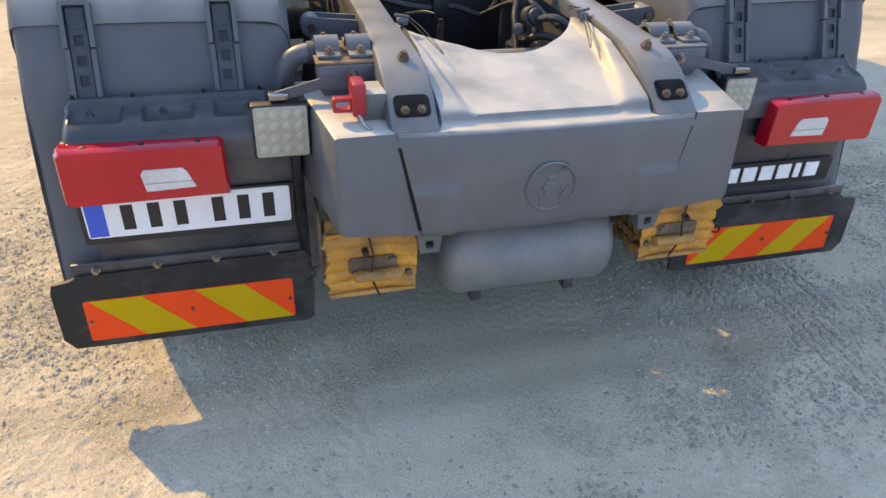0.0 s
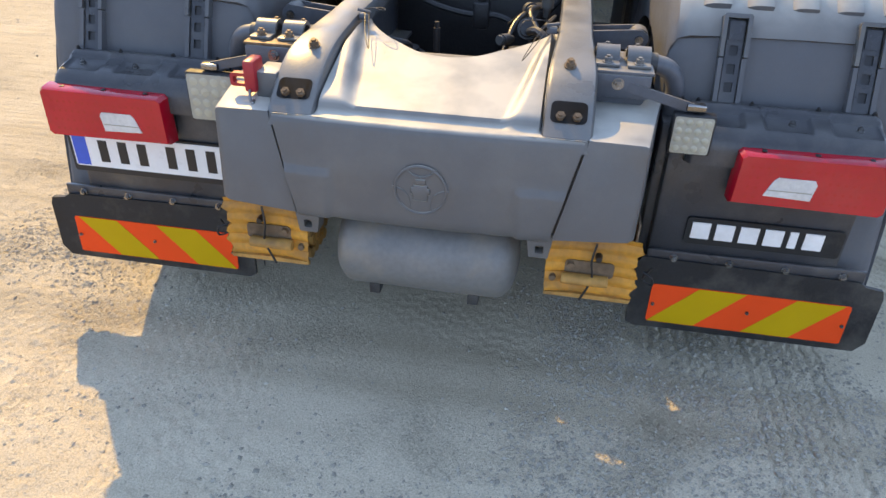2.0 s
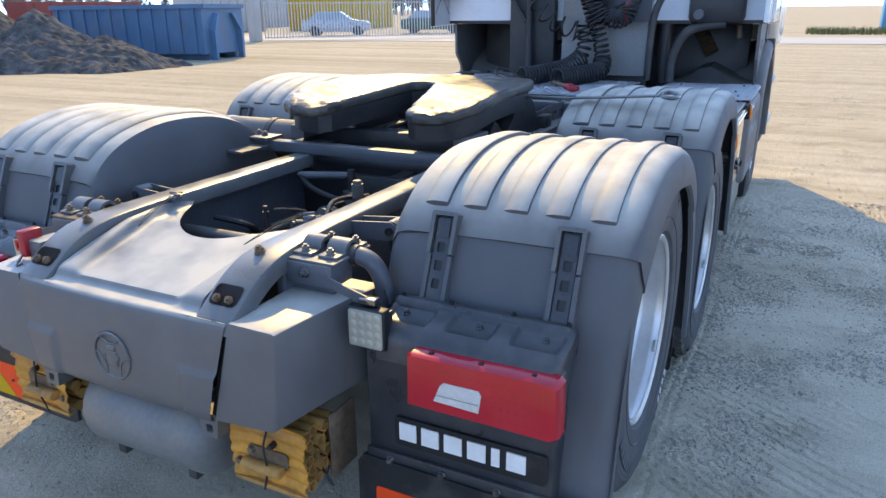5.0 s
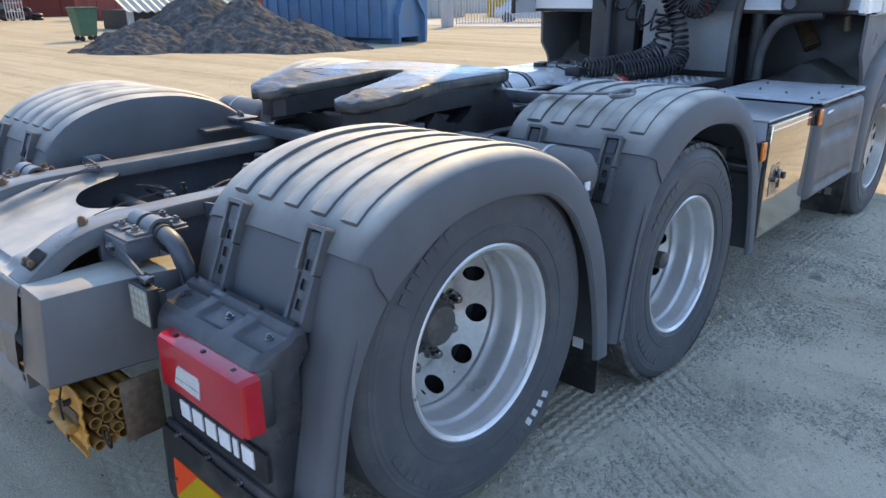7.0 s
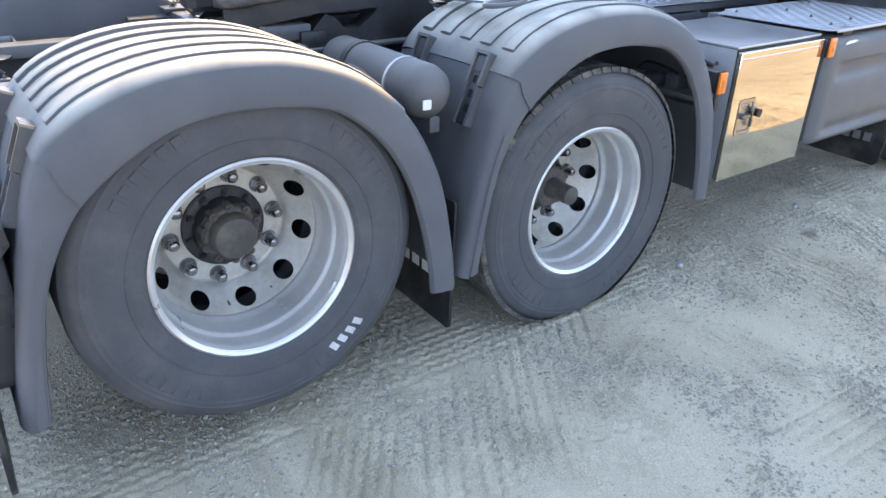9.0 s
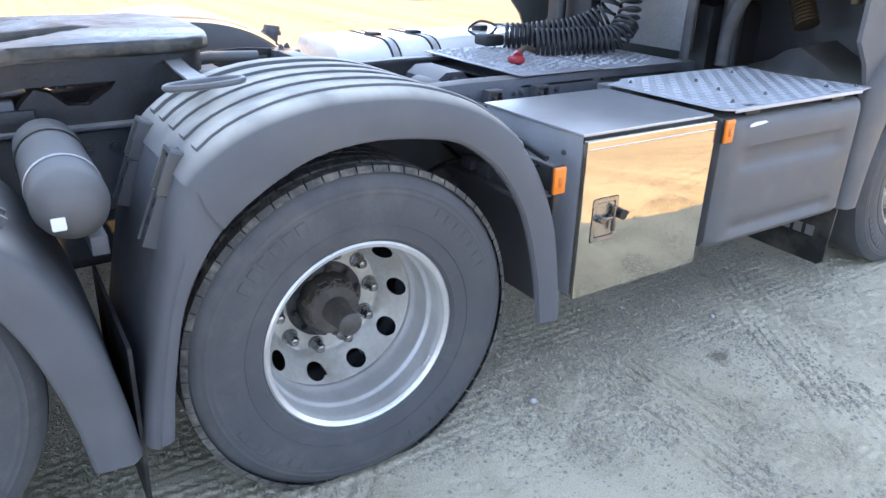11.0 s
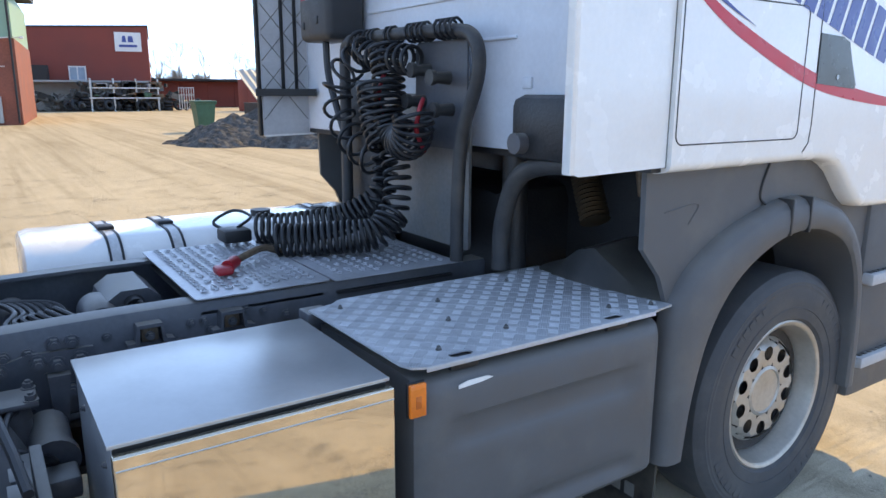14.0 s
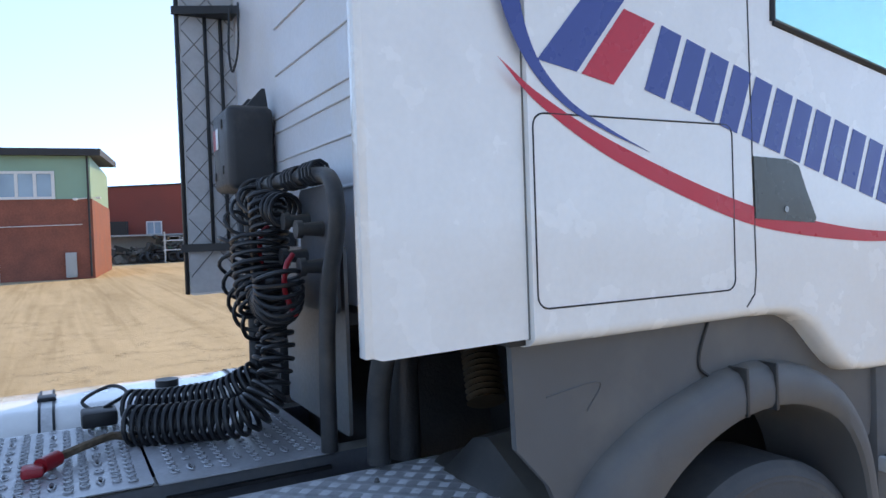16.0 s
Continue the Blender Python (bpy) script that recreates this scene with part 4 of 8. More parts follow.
for i in range(6):
    bm = bmesh.new()
    a = 0.73 + i * 0.0655
    w = 0.05 if i != 4 else 0.022
    off = 0.0 if i != 5 else -0.025
    slab(bm, [(a + off, 0.482), (a + off + w, 0.482), (a + off + w, 0.533), (a + off, 0.533)], [], at_y(0.2485), 0.004)
    part("bar", bm, M_LETTER, badge, "white bar")
bm = bmesh.new()
slab(bm, rounded(-1.17, -0.632, 0.488, 0.622, 0.008, 3), [], at_y(0.249), 0.014)
holder = part("plate_holder", bm, M_INK, truck, "black number plate holder")
bm = bmesh.new()
slab(bm, rounded(-1.158, -0.642, 0.508, 0.616, 0.008, 3), [], at_y(0.246), 0.004)
np_ = part("number_plate", bm, M_PLATE, truck, "white number plate with a blue band and dark bars")
bm = bmesh.new()
slab(bm, [(-1.154, 0.512), (-1.108, 0.512), (-1.108, 0.612), (-1.154, 0.612)], [], at_y(0.2452), 0.001)
part("blue_band", bm, M_BLUE, np_, "blue band")
for x in (-1.075, -1.01, -0.945, -0.85, -0.785, -0.72):
    bm = bmesh.new()
    slab(bm, [(x + 0.006, 0.527), (x + 0.036, 0.527), (x + 0.036, 0.60), (x + 0.006, 0.60)], [], at_y(0.2452), 0.001)
    part("bar", bm, M_INK, np_, "dark bar")

# clamps, bent tubes, work lamps
for side in (1, -1):
    S = side
    bm = bmesh.new()
    box(bm, S * 0.39, S * 0.545, 0.245, 0.34, 0.875, 0.935, 0.004)
    clamp = part("tube_clamp", bm, M_FRAME, truck, "steel clamp block with four bolts")
    bm = bmesh.new()
    box(bm, S * 0.388, S * 0.55, 0.25, 0.43, 0.935, 0.943, 0.002)
    part("clamp_plate", bm, M_RUSTY if side < 0 else M_FRAME, clamp, "steel clamp plate")
    for xa, xb in ((0.402, 0.462), (0.482, 0.542)):
        bm = bmesh.new()
        arc = [radians(180 * k / 14) for k in range(15)]
        loft(bm, [[(S * x, 0.352 + 0.037 * math.cos(a), 0.944 + 0.037 * math.sin(a)) for a in arc] + [(S * x, 0.352 + 0.027 * math.cos(a), 0.944 + 0.027 * math.sin(a)) for a in arc[::-1]] for x in (xa, xb)])
        box(bm, S * xa, S * xb, 0.384, 0.428, 0.944, 0.952, 0.002)
        box(bm, S * xa, S * xb, 0.276, 0.320, 0.944, 0.952, 0.002)
        part("saddle", bm, M_CAP, clamp, "bright worn pipe saddle")
        bolts(clamp, [(S * (xa + xb) / 2, y, 0.952) for y in (0.292, 0.412)], (0, 0, 1), 0.0105, M_RUSTY if side < 0 else M_CAP)
    bm = bmesh.new()
    loft(bm, [[(S * x, y, z) for x, z in ((0.385, 0.875), (0.545, 0.875), (0.50, 0.80), (0.385, 0.77))] for y in (0.27, 0.282)])
    part("gusset", bm, M_FRAME, clamp, "dark steel gusset plate")
    bm = bmesh.new()
    box(bm, S * 0.372, S * 0.40, 0.235, 0.44, 0.80, 0.932, 0.004)
    part("base_plate", bm, M_RUSTY if side < 0 else M_FRAME, clamp, "steel plate against the rail")
    bm = bmesh.new()
    tube(bm, smooth_path([(S * .50, .352, .938), (S * .56, .352, .938), (S * .60, .356, .922), (S * .622, .362, .88), (S * .626, .37, .82), (S * .626, .37, .62)], 8), 0.025, 16)
    tb = part("fender_tube", bm, M_FRAME, truck, "bent dark grey support tube")
    bm = bmesh.new()
    cyl(bm, (S * .544, .352, .938), (S * .562, .352, .938), 0.029, seg=20)
    part("collar", bm, M_BLACK, tb)
    # arm to the lamp
    bm = bmesh.new()
    a, b = Vector((S * 0.462, 0.25, 0.912)), Vector((S * 0.655, 0.235, 0.868))
    d = (b - a).normalized()
    n2 = d.cross(Vector((0, 1, 0))).normalized()
    loft(bm, [[p + n2 * h + Vector((0, k, 0)) for h, k in ((-0.013, -0.003), (0.013, -0.003), (0.013, 0.003), (-0.013, 0.003))] for p in (a - d * 0.012, b)])
    arm = part("lamp_arm", bm, M_FRAME, truck, "flat steel lamp arm")
    bolts(arm, [a + Vector((0, -0.004, 0))], (0, -1, 0), 0.012)
    c, hw, zb, zt = (0.664, 0.054, 0.748, 0.858) if side > 0 else (-0.648, 0.071, 0.714, 0.858)
    bm = bmesh.new()
    box(bm, c - 0.024, c + 0.024, 0.222, 0.25, 0.862, 0.880, 0.003)
    part("hinge", bm, M_NUT, arm, "small bright hinge")
    bm = bmesh.new()
    box(bm, c - hw, c + hw, 0.212, 0.245, zb, zt, 0.006)
    work = part("work_lamp", bm, M_INK, truck, "square LED work lamp in a black housing")
    bm = bmesh.new()
    slab(bm, rounded(c - hw + 0.0055, c + hw - 0.0055, zb + 0.0055, zt - 0.0055, 0.006, 3), [], at_y(0.2095), 0.004)
    part("glass", bm, M_LED, work, "pale LED glass")
    for i in range(4):
        for j in range(4):
            bm = bmesh.new()
            x, z = c + hw * (-0.65 + 0.433 * i), zb + (zt - zb) * (0.18 + 0.213 * j)
            cyl(bm, (x, 0.2095, z), (x, 0.2085, z), hw * 0.176, hw * 0.148, seg=10)
            part("led", bm, M_DIODE, work)
    for i in range(7):
        bm = bmesh.new()
        box(bm, c + hw * (-0.89 + 0.296 * i) - 0.002, c + hw * (-0.89 + 0.296 * i) + 0.002, 0.245, 0.262, zb + 0.004, zt - 0.013)
        part("fin", bm, M_BLACK, work)
    bm = bmesh.new()
    tube(bm, smooth_path([(c, .255, .76), (c + S * .02, .29, .72), (c + S * .015, .33, .78), (c - S * 0.02, .34, .86)]), 0.004, 6)
    part("cable", bm, M_HOSE, work)
# red plug on a grey socket
bm = bmesh.new()
box(bm, -0.46, -0.40, 0.10, 0.19, 0.846, 0.915, 0.006)
sock = part("socket", bm, M_COVER, truck, "grey socket block")
bm = bmesh.new()
box(bm, -0.485, -0.452, 0.085, 0.15, 0.862, 0.945, 0.008)
slab(bm, rounded(-0.53, -0.48, 0.87, 0.905, 0.008), [rounded(-0.522, -0.488, 0.878, 0.897, 0.005)], at_y(0.105), 0.02)
part("cover", bm, M_REDPLUG, sock, "red plastic plug cover")
bm = bmesh.new()
tube(bm, smooth_path([(-.47, .085, .87), (-.46, .06, .855), (-.45, .05, .849), (-.455, .07, .849)]), 0.004, 6)
part("chain", bm, M_NUT, sock)

# ---------------------------------------------------------------- between the fenders
for side in (1, -1):
    S = side
    bm = bmesh.new()
    revolve_x(bm, [(S * x, r) for x, r in ((0.52, 0.001), (0.525, 0.05), (0.55, 0.078), (0.575, 0.086), (1.10, 0.086), (1.13, 0.08), (1.155, 0.055), (1.168, 0.03), (1.17, 0.001))], 1.575, 0.975, 40)
    res = part("air_reservoir", bm, M_PLASTIC, truck, "grey steel air reservoir with strap and sticker")
    bm = bmesh.new()
    revolve_x(bm, [(S * x, r) for x, r in ((0.70, 0.088), (0.70, 0.091), (0.73, 0.091), (0.73, 0.088))], 1.575, 0.975, 40)
    part("strap", bm, M_BLACK, res)
    bm = bmesh.new()
    revolve_x(bm, [(S * x, r) for x, r in ((0.985, 0.0855), (0.988, 0.0885), (0.994, 0.0885), (0.997, 0.0855))], 1.575, 0.975, 40)
    part("weld_seam", bm, M_GALV, res, "pale weld ring")
    bm = bmesh.new()
    revolve_x(bm, [(S * x, r) for x, r in ((1.0, 0.0865), (1.0, 0.0875), (1.006, 0.0875), (1.006, 0.0865))], 1.575, 0.975, 40)
    part("weld_band", bm, M_TANK, res)
    bm = bmesh.new()
    slab(bm, rounded(1.525, 1.555, 0.935, 0.965, 0.003), [], lambda u, v, w: (S * (1.1725 - w), u, v), 0.006)
    part("sticker", bm, M_PLATE, res, "small white sticker")
    bm = bmesh.new()
    box(bm, S * 0.42, S * 1.1, 1.60, 1.64, 0.83, 0.88, 0.004)
    part("bracket", bm, M_FRAME, res)
    bm = bmesh.new()
    slab(bm, rounded(0.64, 1.215, 0.13, 0.62, 0.015), [], lambda u, v, w: (S * u, 1.625 + w - 0.03 * (0.6 - v), v), 0.01)
    fl = part("mud_flap", bm, M_FLAP, truck, "black rubber mud flap between the wheels")
    for i in range(6):
        bm = bmesh.new()
        a = 0.78 + i * 0.065
        slab(bm, [(a, 0.30), (a + 0.045, 0.30), (a + 0.045, 0.36), (a, 0.36)], [], lambda u, v, w: (S * u, 1.6215 + w - 0.03 * (0.6 - v), v), 0.002)
        part("bar", bm, M_LETTER, fl)

# cross members
for y, z, r in ((1.46, 0.93, 0.03), (2.95, 0.84, 0.04), (0.62, 0.80, 0.035)):
    bm = bmesh.new()
    cyl(bm, (-0.375, y, z), (0.375, y, z), r, seg=18)
    part("cross_tube", bm, M_FRAME, truck, "round steel cross tube")
for side in (1, -1):
    for y in (1.36, 2.72):
        bm = bmesh.new()
        zt = 0.972 if y < 2 else 1.0
        box(bm, side * 0.28, side * 0.52, y - 0.05, y + 0.05, zt, zt + 0.012, 0.003)
        plate = part("mount_plate", bm, M_FRAME, truck, "steel mounting plate with bolts")
        bolts(plate, [(side * 0.34, y - 0.02, zt + 0.012), (side * 0.34, y + 0.03, zt + 0.012)], (0, 0, 1), 0.014, M_FRAME)
# cross beam behind the fifth wheel, with bolted end plates
bm = bmesh.new()
box(bm, -0.60, 0.60, 1.275, 1.33, 0.975, 1.02, 0.005)
beam = part("cross_beam", bm, M_FRAME, truck, "grey steel cross beam with bolted end plates")
for side in (1, -1):
    bm = bmesh.new()
    box(bm, side * 0.50, side * 0.64, 1.25, 1.36, 1.02, 1.034, 0.003)
    part("end_plate", bm, M_FRAME, beam)
    bolts(beam, [(side * 0.55, 1.30, 1.034), (side * 0.60, 1.32, 1.034)], (0, 0, 1), 0.012, M_FRAME)
    bm = bmesh.new()
    slab(bm, [(0.50, 1.09), (0.60, 1.10), (0.62, 1.26), (0.50, 1.27)], [], lambda u, v, w: (side * u, v, 1.0 - w), 0.01)
    part("lug", bm, M_FRAME, beam)
# things down between the rails, some black plates and the tray added
bm = bmesh.new()
box(bm, -0.03, 0.03, 1.12, 1.18, 0.78, 0.88, 0.01)
cyl(bm, (0, 1.15, 0.88), (0, 1.15, 0.96), 0.016, seg=10)
valve = part("relay_valve", bm, M_GREASE, truck, "small brake relay valve")
bm = bmesh.new()
tube(bm, smooth_path([(-.30, 1.2, .90), (-.2, 1.16, .86), (-.06, 1.15, .83), (.06, 1.15, .83), (.18, 1.14, .80), (.28, 1.22, .88)]), 0.012, 8)
part("air_line", bm, M_GREASE, valve, "black air line")
bm = bmesh.new()
cyl(bm, (-.30, 1.2, .9), (-.10, 1.28, .9), 0.016, seg=10)
part("fitting", bm, M_FRAME, valve)
bm = bmesh.new()
box(bm, -0.36, 0.36, 1.30, 1.34, 0.52, 0.90, 0.006)
part("cross_plate", bm, M_GREASE, truck, "black cross plate")
# Unseen plate added to stop sunlight passing under the rear cover.
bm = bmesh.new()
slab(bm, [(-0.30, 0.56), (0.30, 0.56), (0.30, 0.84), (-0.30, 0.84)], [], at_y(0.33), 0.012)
part("end_plate", bm, M_GREASE, truck, "added black plate blocking sunlight under the rear cover")
# Unseen plate added to block sun; its holes let small spots reach the ground.
bm = bmesh.new()
slab(bm, [(-0.36, 0.505), (0.36, 0.505), (0.36, 0.78), (-0.36, 0.78)], [rounded(0.0, 0.036, 0.566, 0.594, 0.01), rounded(0.045, 0.085, 0.672, 0.70, 0.01), rounded(0.09, 0.12, 0.68, 0.70, 0.006)], at_y(0.597), 0.006)
part("rear_cross_member", bm, M_GREASE, truck, "unseen black plate whose holes shape sun spots on the ground")
# Made-up black tray that closes the frame and keeps it dark below.
bm = bmesh.new()
box(bm, -0.37, 0.37, 0.60, 3.3, 0.50, 0.53, 0.004)
part("belly_tray", bm, M_GREASE, truck, "made-up black tray closing the frame below")
for i, (x, y, r, h) in enumerate(((0.17, 0.72, 0.055, 0.22), (-0.22, 0.85, 0.07, 0.16), (0.22, 1.0, 0.03, 0.3), (-0.1, 0.75, 0.012, 0.28))):
    bm = bmesh.new()
    cyl(bm, (x, y, 0.53), (x, y, 0.60 + h), r, r * 0.9, seg=16)
    cyl(bm, (x, y, 0.60 + h), (x, y, 0.62 + h), r * 0.6, seg=12)
    part("actuator", bm, M_GREASE, truck, "black actuator with a cap")
for pts, r in (([(0.30, .55, .88), (.24, .6, .93), (.2, .7, .9), (.22, .8, .86), (.28, .9, .9)], .012), ([(0.31, .6, .84), (.22, .66, .86), (.17, .72, .82), (.2, .85, .8), (.3, .95, .84)], .014),
               ([(-.3, .7, .85), (-.2, .75, .82), (-.22, .85, .76)], .012), ([(.12, .62, .8), (.15, .75, .9), (.18, .85, .92), (.12, 1.0, .84)], .01), ([(.25, .62, .9), (.2, .75, .95), (.24, .9, .94)], .008)):
    bm = bmesh.new()
    tube(bm, smooth_path(pts), r, 8)
    part("air_line", bm, M_GREASE, truck, "black air line")
# plugs and valves on the inner side of the rail
for x, y, z, d, r, h in ((0.20, 0.74, 0.90, (0, -1, 0.3), 0.034, 0.05), (0.19, 0.90, 0.92, (0.2, -1, 0.2), 0.026, 0.06), (0.25, 0.82, 0.95, (0, 0, 1), 0.02, 0.05), (0.14, 0.68, 0.88, (-0.4, -1, 0.2), 0.018, 0.05)):
    bm = bmesh.new()
    p, dd = Vector((x, y, z)), Vector(d).normalized()
    cyl(bm, p, p + dd * h, r, seg=16)
    cyl(bm, p + dd * h, p + dd * (h + 0.012), r * 0.8, r * 0.7, seg=16)
    cyl(bm, p - dd * 0.03, p, r * 0.6, r * 0.6, seg=12)
    part("plug", bm, M_BLACK, truck, "black round cable plug")
# lever arms outside the rails, ahead of the clamps
for side in (1, -1):
    bm = bmesh.new()
    for y in (0.565, 0.625):
        slab(bm, [(0.385, 0.905), (0.385, 0.955), (0.53, 0.968), (0.552, 0.955), (0.556, 0.935), (0.545, 0.918), (0.52, 0.91)], [], lambda u, v, w: (side * u, y + w, v), 0.007)
    link = part("shock_mount", bm, M_FRAME, truck, "two grey steel lugs holding a rubber bush")
    bm = bmesh.new()
    cyl(bm, (side * 0.528, 0.555, 0.94), (side * 0.528, 0.642, 0.94), 0.012, seg=12)
    part("bolt", bm, M_NUT, link)
    bm = bmesh.new()
    cyl(bm, (side * 0.528, 0.573, 0.94), (side * 0.528, 0.624, 0.94), 0.029, seg=20)
    part("bush", bm, M_CAP, link, "grey bush")
    bm = bmesh.new()
    cyl(bm, (side * 0.528, 0.598, 0.915), (side * 0.55, 0.62, 0.55), 0.021, 0.033, seg=16)
    part("shock_absorber", bm, M_GREASE, truck, "black shock absorber")

# ---------------------------------------------------------------- fifth wheel
fw = None
bm = bmesh.new()
outline = []
# rear lobes with the V slot, blunt rounded front
outline += [(0.455, 1.90), (0.452, 2.02), (0.435, 2.11), (0.40, 2.17), (0.34, 2.205), (0.22, 2.23), (0.0, 2.24), (-0.22, 2.23), (-0.34, 2.205), (-0.40, 2.17), (-0.435, 2.11), (-0.452, 2.02), (-0.455, 1.90)]
outline += [(-0.465, 1.62), (-0.455, 1.46), (-0.41, 1.36), (-0.34, 1.315), (-0.24, 1.305), (-0.19, 1.34), (-0.06, 1.84), (0.0, 1.89), (0.06, 1.84), (0.19, 1.34), (0.24, 1.305), (0.34, 1.315), (0.41, 1.36), (0.455, 1.46), (0.465, 1.62)]


def fifth(u, v, w):
    drop = 0.055 * min(max((1.66 - v) / 0.32, 0), 1.2) ** 1.5
    return (u, v, 1.243 - w - drop)


slab(bm, outline, [], fifth, 0.045)
bmesh.ops.bisect_plane(bm, geom=bm.verts[:] + bm.edges[:] + bm.faces[:], plane_co=(0, 1.62, 0), plane_no=(0, 1, 0))
es = [e for e in bm.edges if len(e.link_faces) == 2 and e.calc_face_angle(0) > 0.9]
bmesh.ops.bevel(bm, geom=es, offset=0.012, segments=3, affect="EDGES", profile=0.5)
bmesh.ops.triangulate(bm, faces=bm.faces[:])
for _ in range(4):
    long_edges = [e for e in bm.edges if e.calc_length() > 0.035]
    if long_edges:
        bmesh.ops.subdivide_edges(bm, edges=long_edges, cuts=1)
        bmesh.ops.triangulate(bm, faces=[f for f in bm.faces if len(f.verts) > 3])
pts = np.array([v.co for v in bm.verts])
crust = 0.5 * value_noise(pts[:, 0] * 23 + 9, pts[:, 1] * 23, 81) + 0.35 * value_noise(pts[:, 0] * 61 + 9, pts[:, 1] * 61, 82) - 0.42
rough_end = np.clip((1.62 - pts[:, 1]) / 0.2, 0.25, 1.0)
bm.normal_update()
for v, c, e in zip(bm.verts, crust, rough_end):
    v.co += v.normal * float(c) * (0.023 * float(e))
fw = part("fifth_wheel", bm, material("greasy_plate", (0.035, 0.031, 0.026), 0.4, vary=0.4, scale=6, bump=0.8, bump_scale=38, dirt=(0.15, 0.12, 0.082), dirt_amount=0.6, dirt_scale=9, spec=0.6, uneven=0.14),
          truck, "worn greasy fifth wheel plate with a V slot", smooth=50)
bm = bmesh.new()
slab(bm, [(u * 0.955, 1.84 + (v - 1.84) * 0.93) for u, v in outline], [], lambda u, v, w: (u, v, fifth(u, v, 0)[2] - 0.044 - w), 0.075)
part("underside", bm, M_GREASE, fw, "black greasy ribs")
for side in (1, -1):
    # Grey pedestal given the black material: shade under the plate, put into colour.
    bm = bmesh.new()
    slab(bm, [(1.56, 1.0), (1.62, 1.075), (1.66, 1.115), (1.70, 1.10), (1.74, 1.06), (1.80, 1.055), (1.87, 1.10), (1.92, 1.165), (2.10, 1.165), (2.16, 1.10), (2.22, 1.0)], [], lambda u, v, w: (side * (0.43 - w), u, v), 0.08)
    part("pedestal", bm, M_GREASE, fw, "cast pedestal coloured dark like the shade under the plate")
    bm = bmesh.new()
    box(bm, side * 0.36, side * 0.43, 1.41, 1.60, 1.03, 1.085, 0.005)
    part("angle_bracket", bm, M_FRAME, fw, "grey steel angle")
    bm = bmesh.new()
    slab(bm, [(1.42, 0.985), (2.70, 1.0), (2.70, 1.075), (2.55, 1.085), (1.5, 1.05)], [[(y, 1.03), (y + 0.06, 1.03), (y + 0.06, 1.048), (y, 1.048)] for y in (1.55, 1.65, 2.2, 2.3, 2.4, 2.5, 2.6)], lambda u, v, w: (side * (0.395 + w), u, v), 0.008)
    rail = part("sub_rail", bm, M_GREASE, fw, "slotted sub-frame rail")
    bm = bmesh.new()
    box(bm, side * 0.30, side * 0.48, 1.45, 2.68, 0.988, 1.0, 0.002)
    part("sub_flange", bm, M_FRAME, fw)
for y in (1.55, 2.25):
    bm = bmesh.new()
    box(bm, -0.45, 0.45, y, y + 0.1, 0.99, 1.06, 0.006)
    part("cross_beam", bm, M_GREASE, fw)
# angled tie bars at the front of the sub-frame
for side in (1, -1):
    bm = bmesh.new()
    box(bm, side * 0.33, side * 0.44, 2.68, 2.80, 1.01, 1.072, 0.006)
    tie = part("tie_bracket", bm, M_FRAME, fw, "blue-grey angled bracket")
    bolts(tie, [(side * 0.365, 2.72, 1.072), (side * 0.40, 2.76, 1.072)], (0, 0, 1), 0.013, M_FRAME)
bm = bmesh.new()
box(bm, -0.33, 0.33, 2.69, 2.77, 1.015, 1.072, 0.008)
part("tie_beam", bm, M_FRAME, fw, "blue-grey cross beam")
# release handle: rod and ring resting towards the fender
bm = bmesh.new()
loft(bm, [[(x, y - 0.026, z), (x, y + 0.026, z), (x, y + 0.026, z + 0.007), (x, y - 0.026, z + 0.007)] for x, y, z in ((0.40, 2.07, 1.17), (0.62, 2.05, 1.172), (0.80, 2.03, 1.185), (1.03, 2.0, 1.205))])
ring = [(1.065 + 0.034 * math.cos(t) - 0.22 * 0.1 * math.sin(t), 2.0 + 0.1 * math.sin(t), 1.212) for t in [2 * math.pi * k / 32 for k in range(33)]]
tube(bm, ring, 0.009, 8, cap=False)
part("release_handle", bm, M_CAP, fw, "worn flat release bar with a long ring grip")
bm = bmesh.new()
tube(bm, [(-0.02, 2.26, 1.105), (-0.02, 2.30, 1.108), (-0.02, 2.49, 1.10)], 0.024, 14)
part("lock_rod", bm, M_CAP, fw, "grey locking rod")
fw.location.y -= 0.08

# ---------------------------------------------------------------- tool box
bm = bmesh.new()
box(bm, 0.69, 1.222, 3.05, 3.668, 0.405, 0.975, 0.003)
tool = part("tool_box", bm, M_STEELSIDE, truck, "stainless steel tool box with a mirror-bright door")
bm = bmesh.new()
box(bm, 0.683, 1.232, 3.042, 3.676, 0.978, 0.988, 0.002)
part("lid", bm, M_LID, tool, "bright steel lid")
bm = bmesh.new()
box(bm, 1.228, 1.252, 3.048, 3.680, 0.402, 0.968, 0.005, 3)
door = part("door", bm, M_STEEL, tool, "mirror-bright steel door")
bm = bmesh.new()
loft(bm, [[(1.2525, y, 0.936), (1.2542, y, 0.938), (1.2320, y, 0.9640), (1.2290, y, 0.9630)] for y in (3.052, 3.676)])
part("top_fold", bm, M_STEEL, tool, "bright slanting fold along the door's top", smooth=0)
bm = bmesh.new()
box(bm, 1.221, 1.229, 3.056, 3.672, 0.412, 0.962)
part("gasket", bm, M_INK, tool, "black rubber gasket")
# Not a seal: a black strip stands in for the shaded gap here.
bm = bmesh.new()
box(bm, 1.2215, 1.2245, 3.052, 3.668, 0.955, 0.9775)
part("gasket", bm, M_INK, tool, "black strip put in for the shaded gap under the lid")
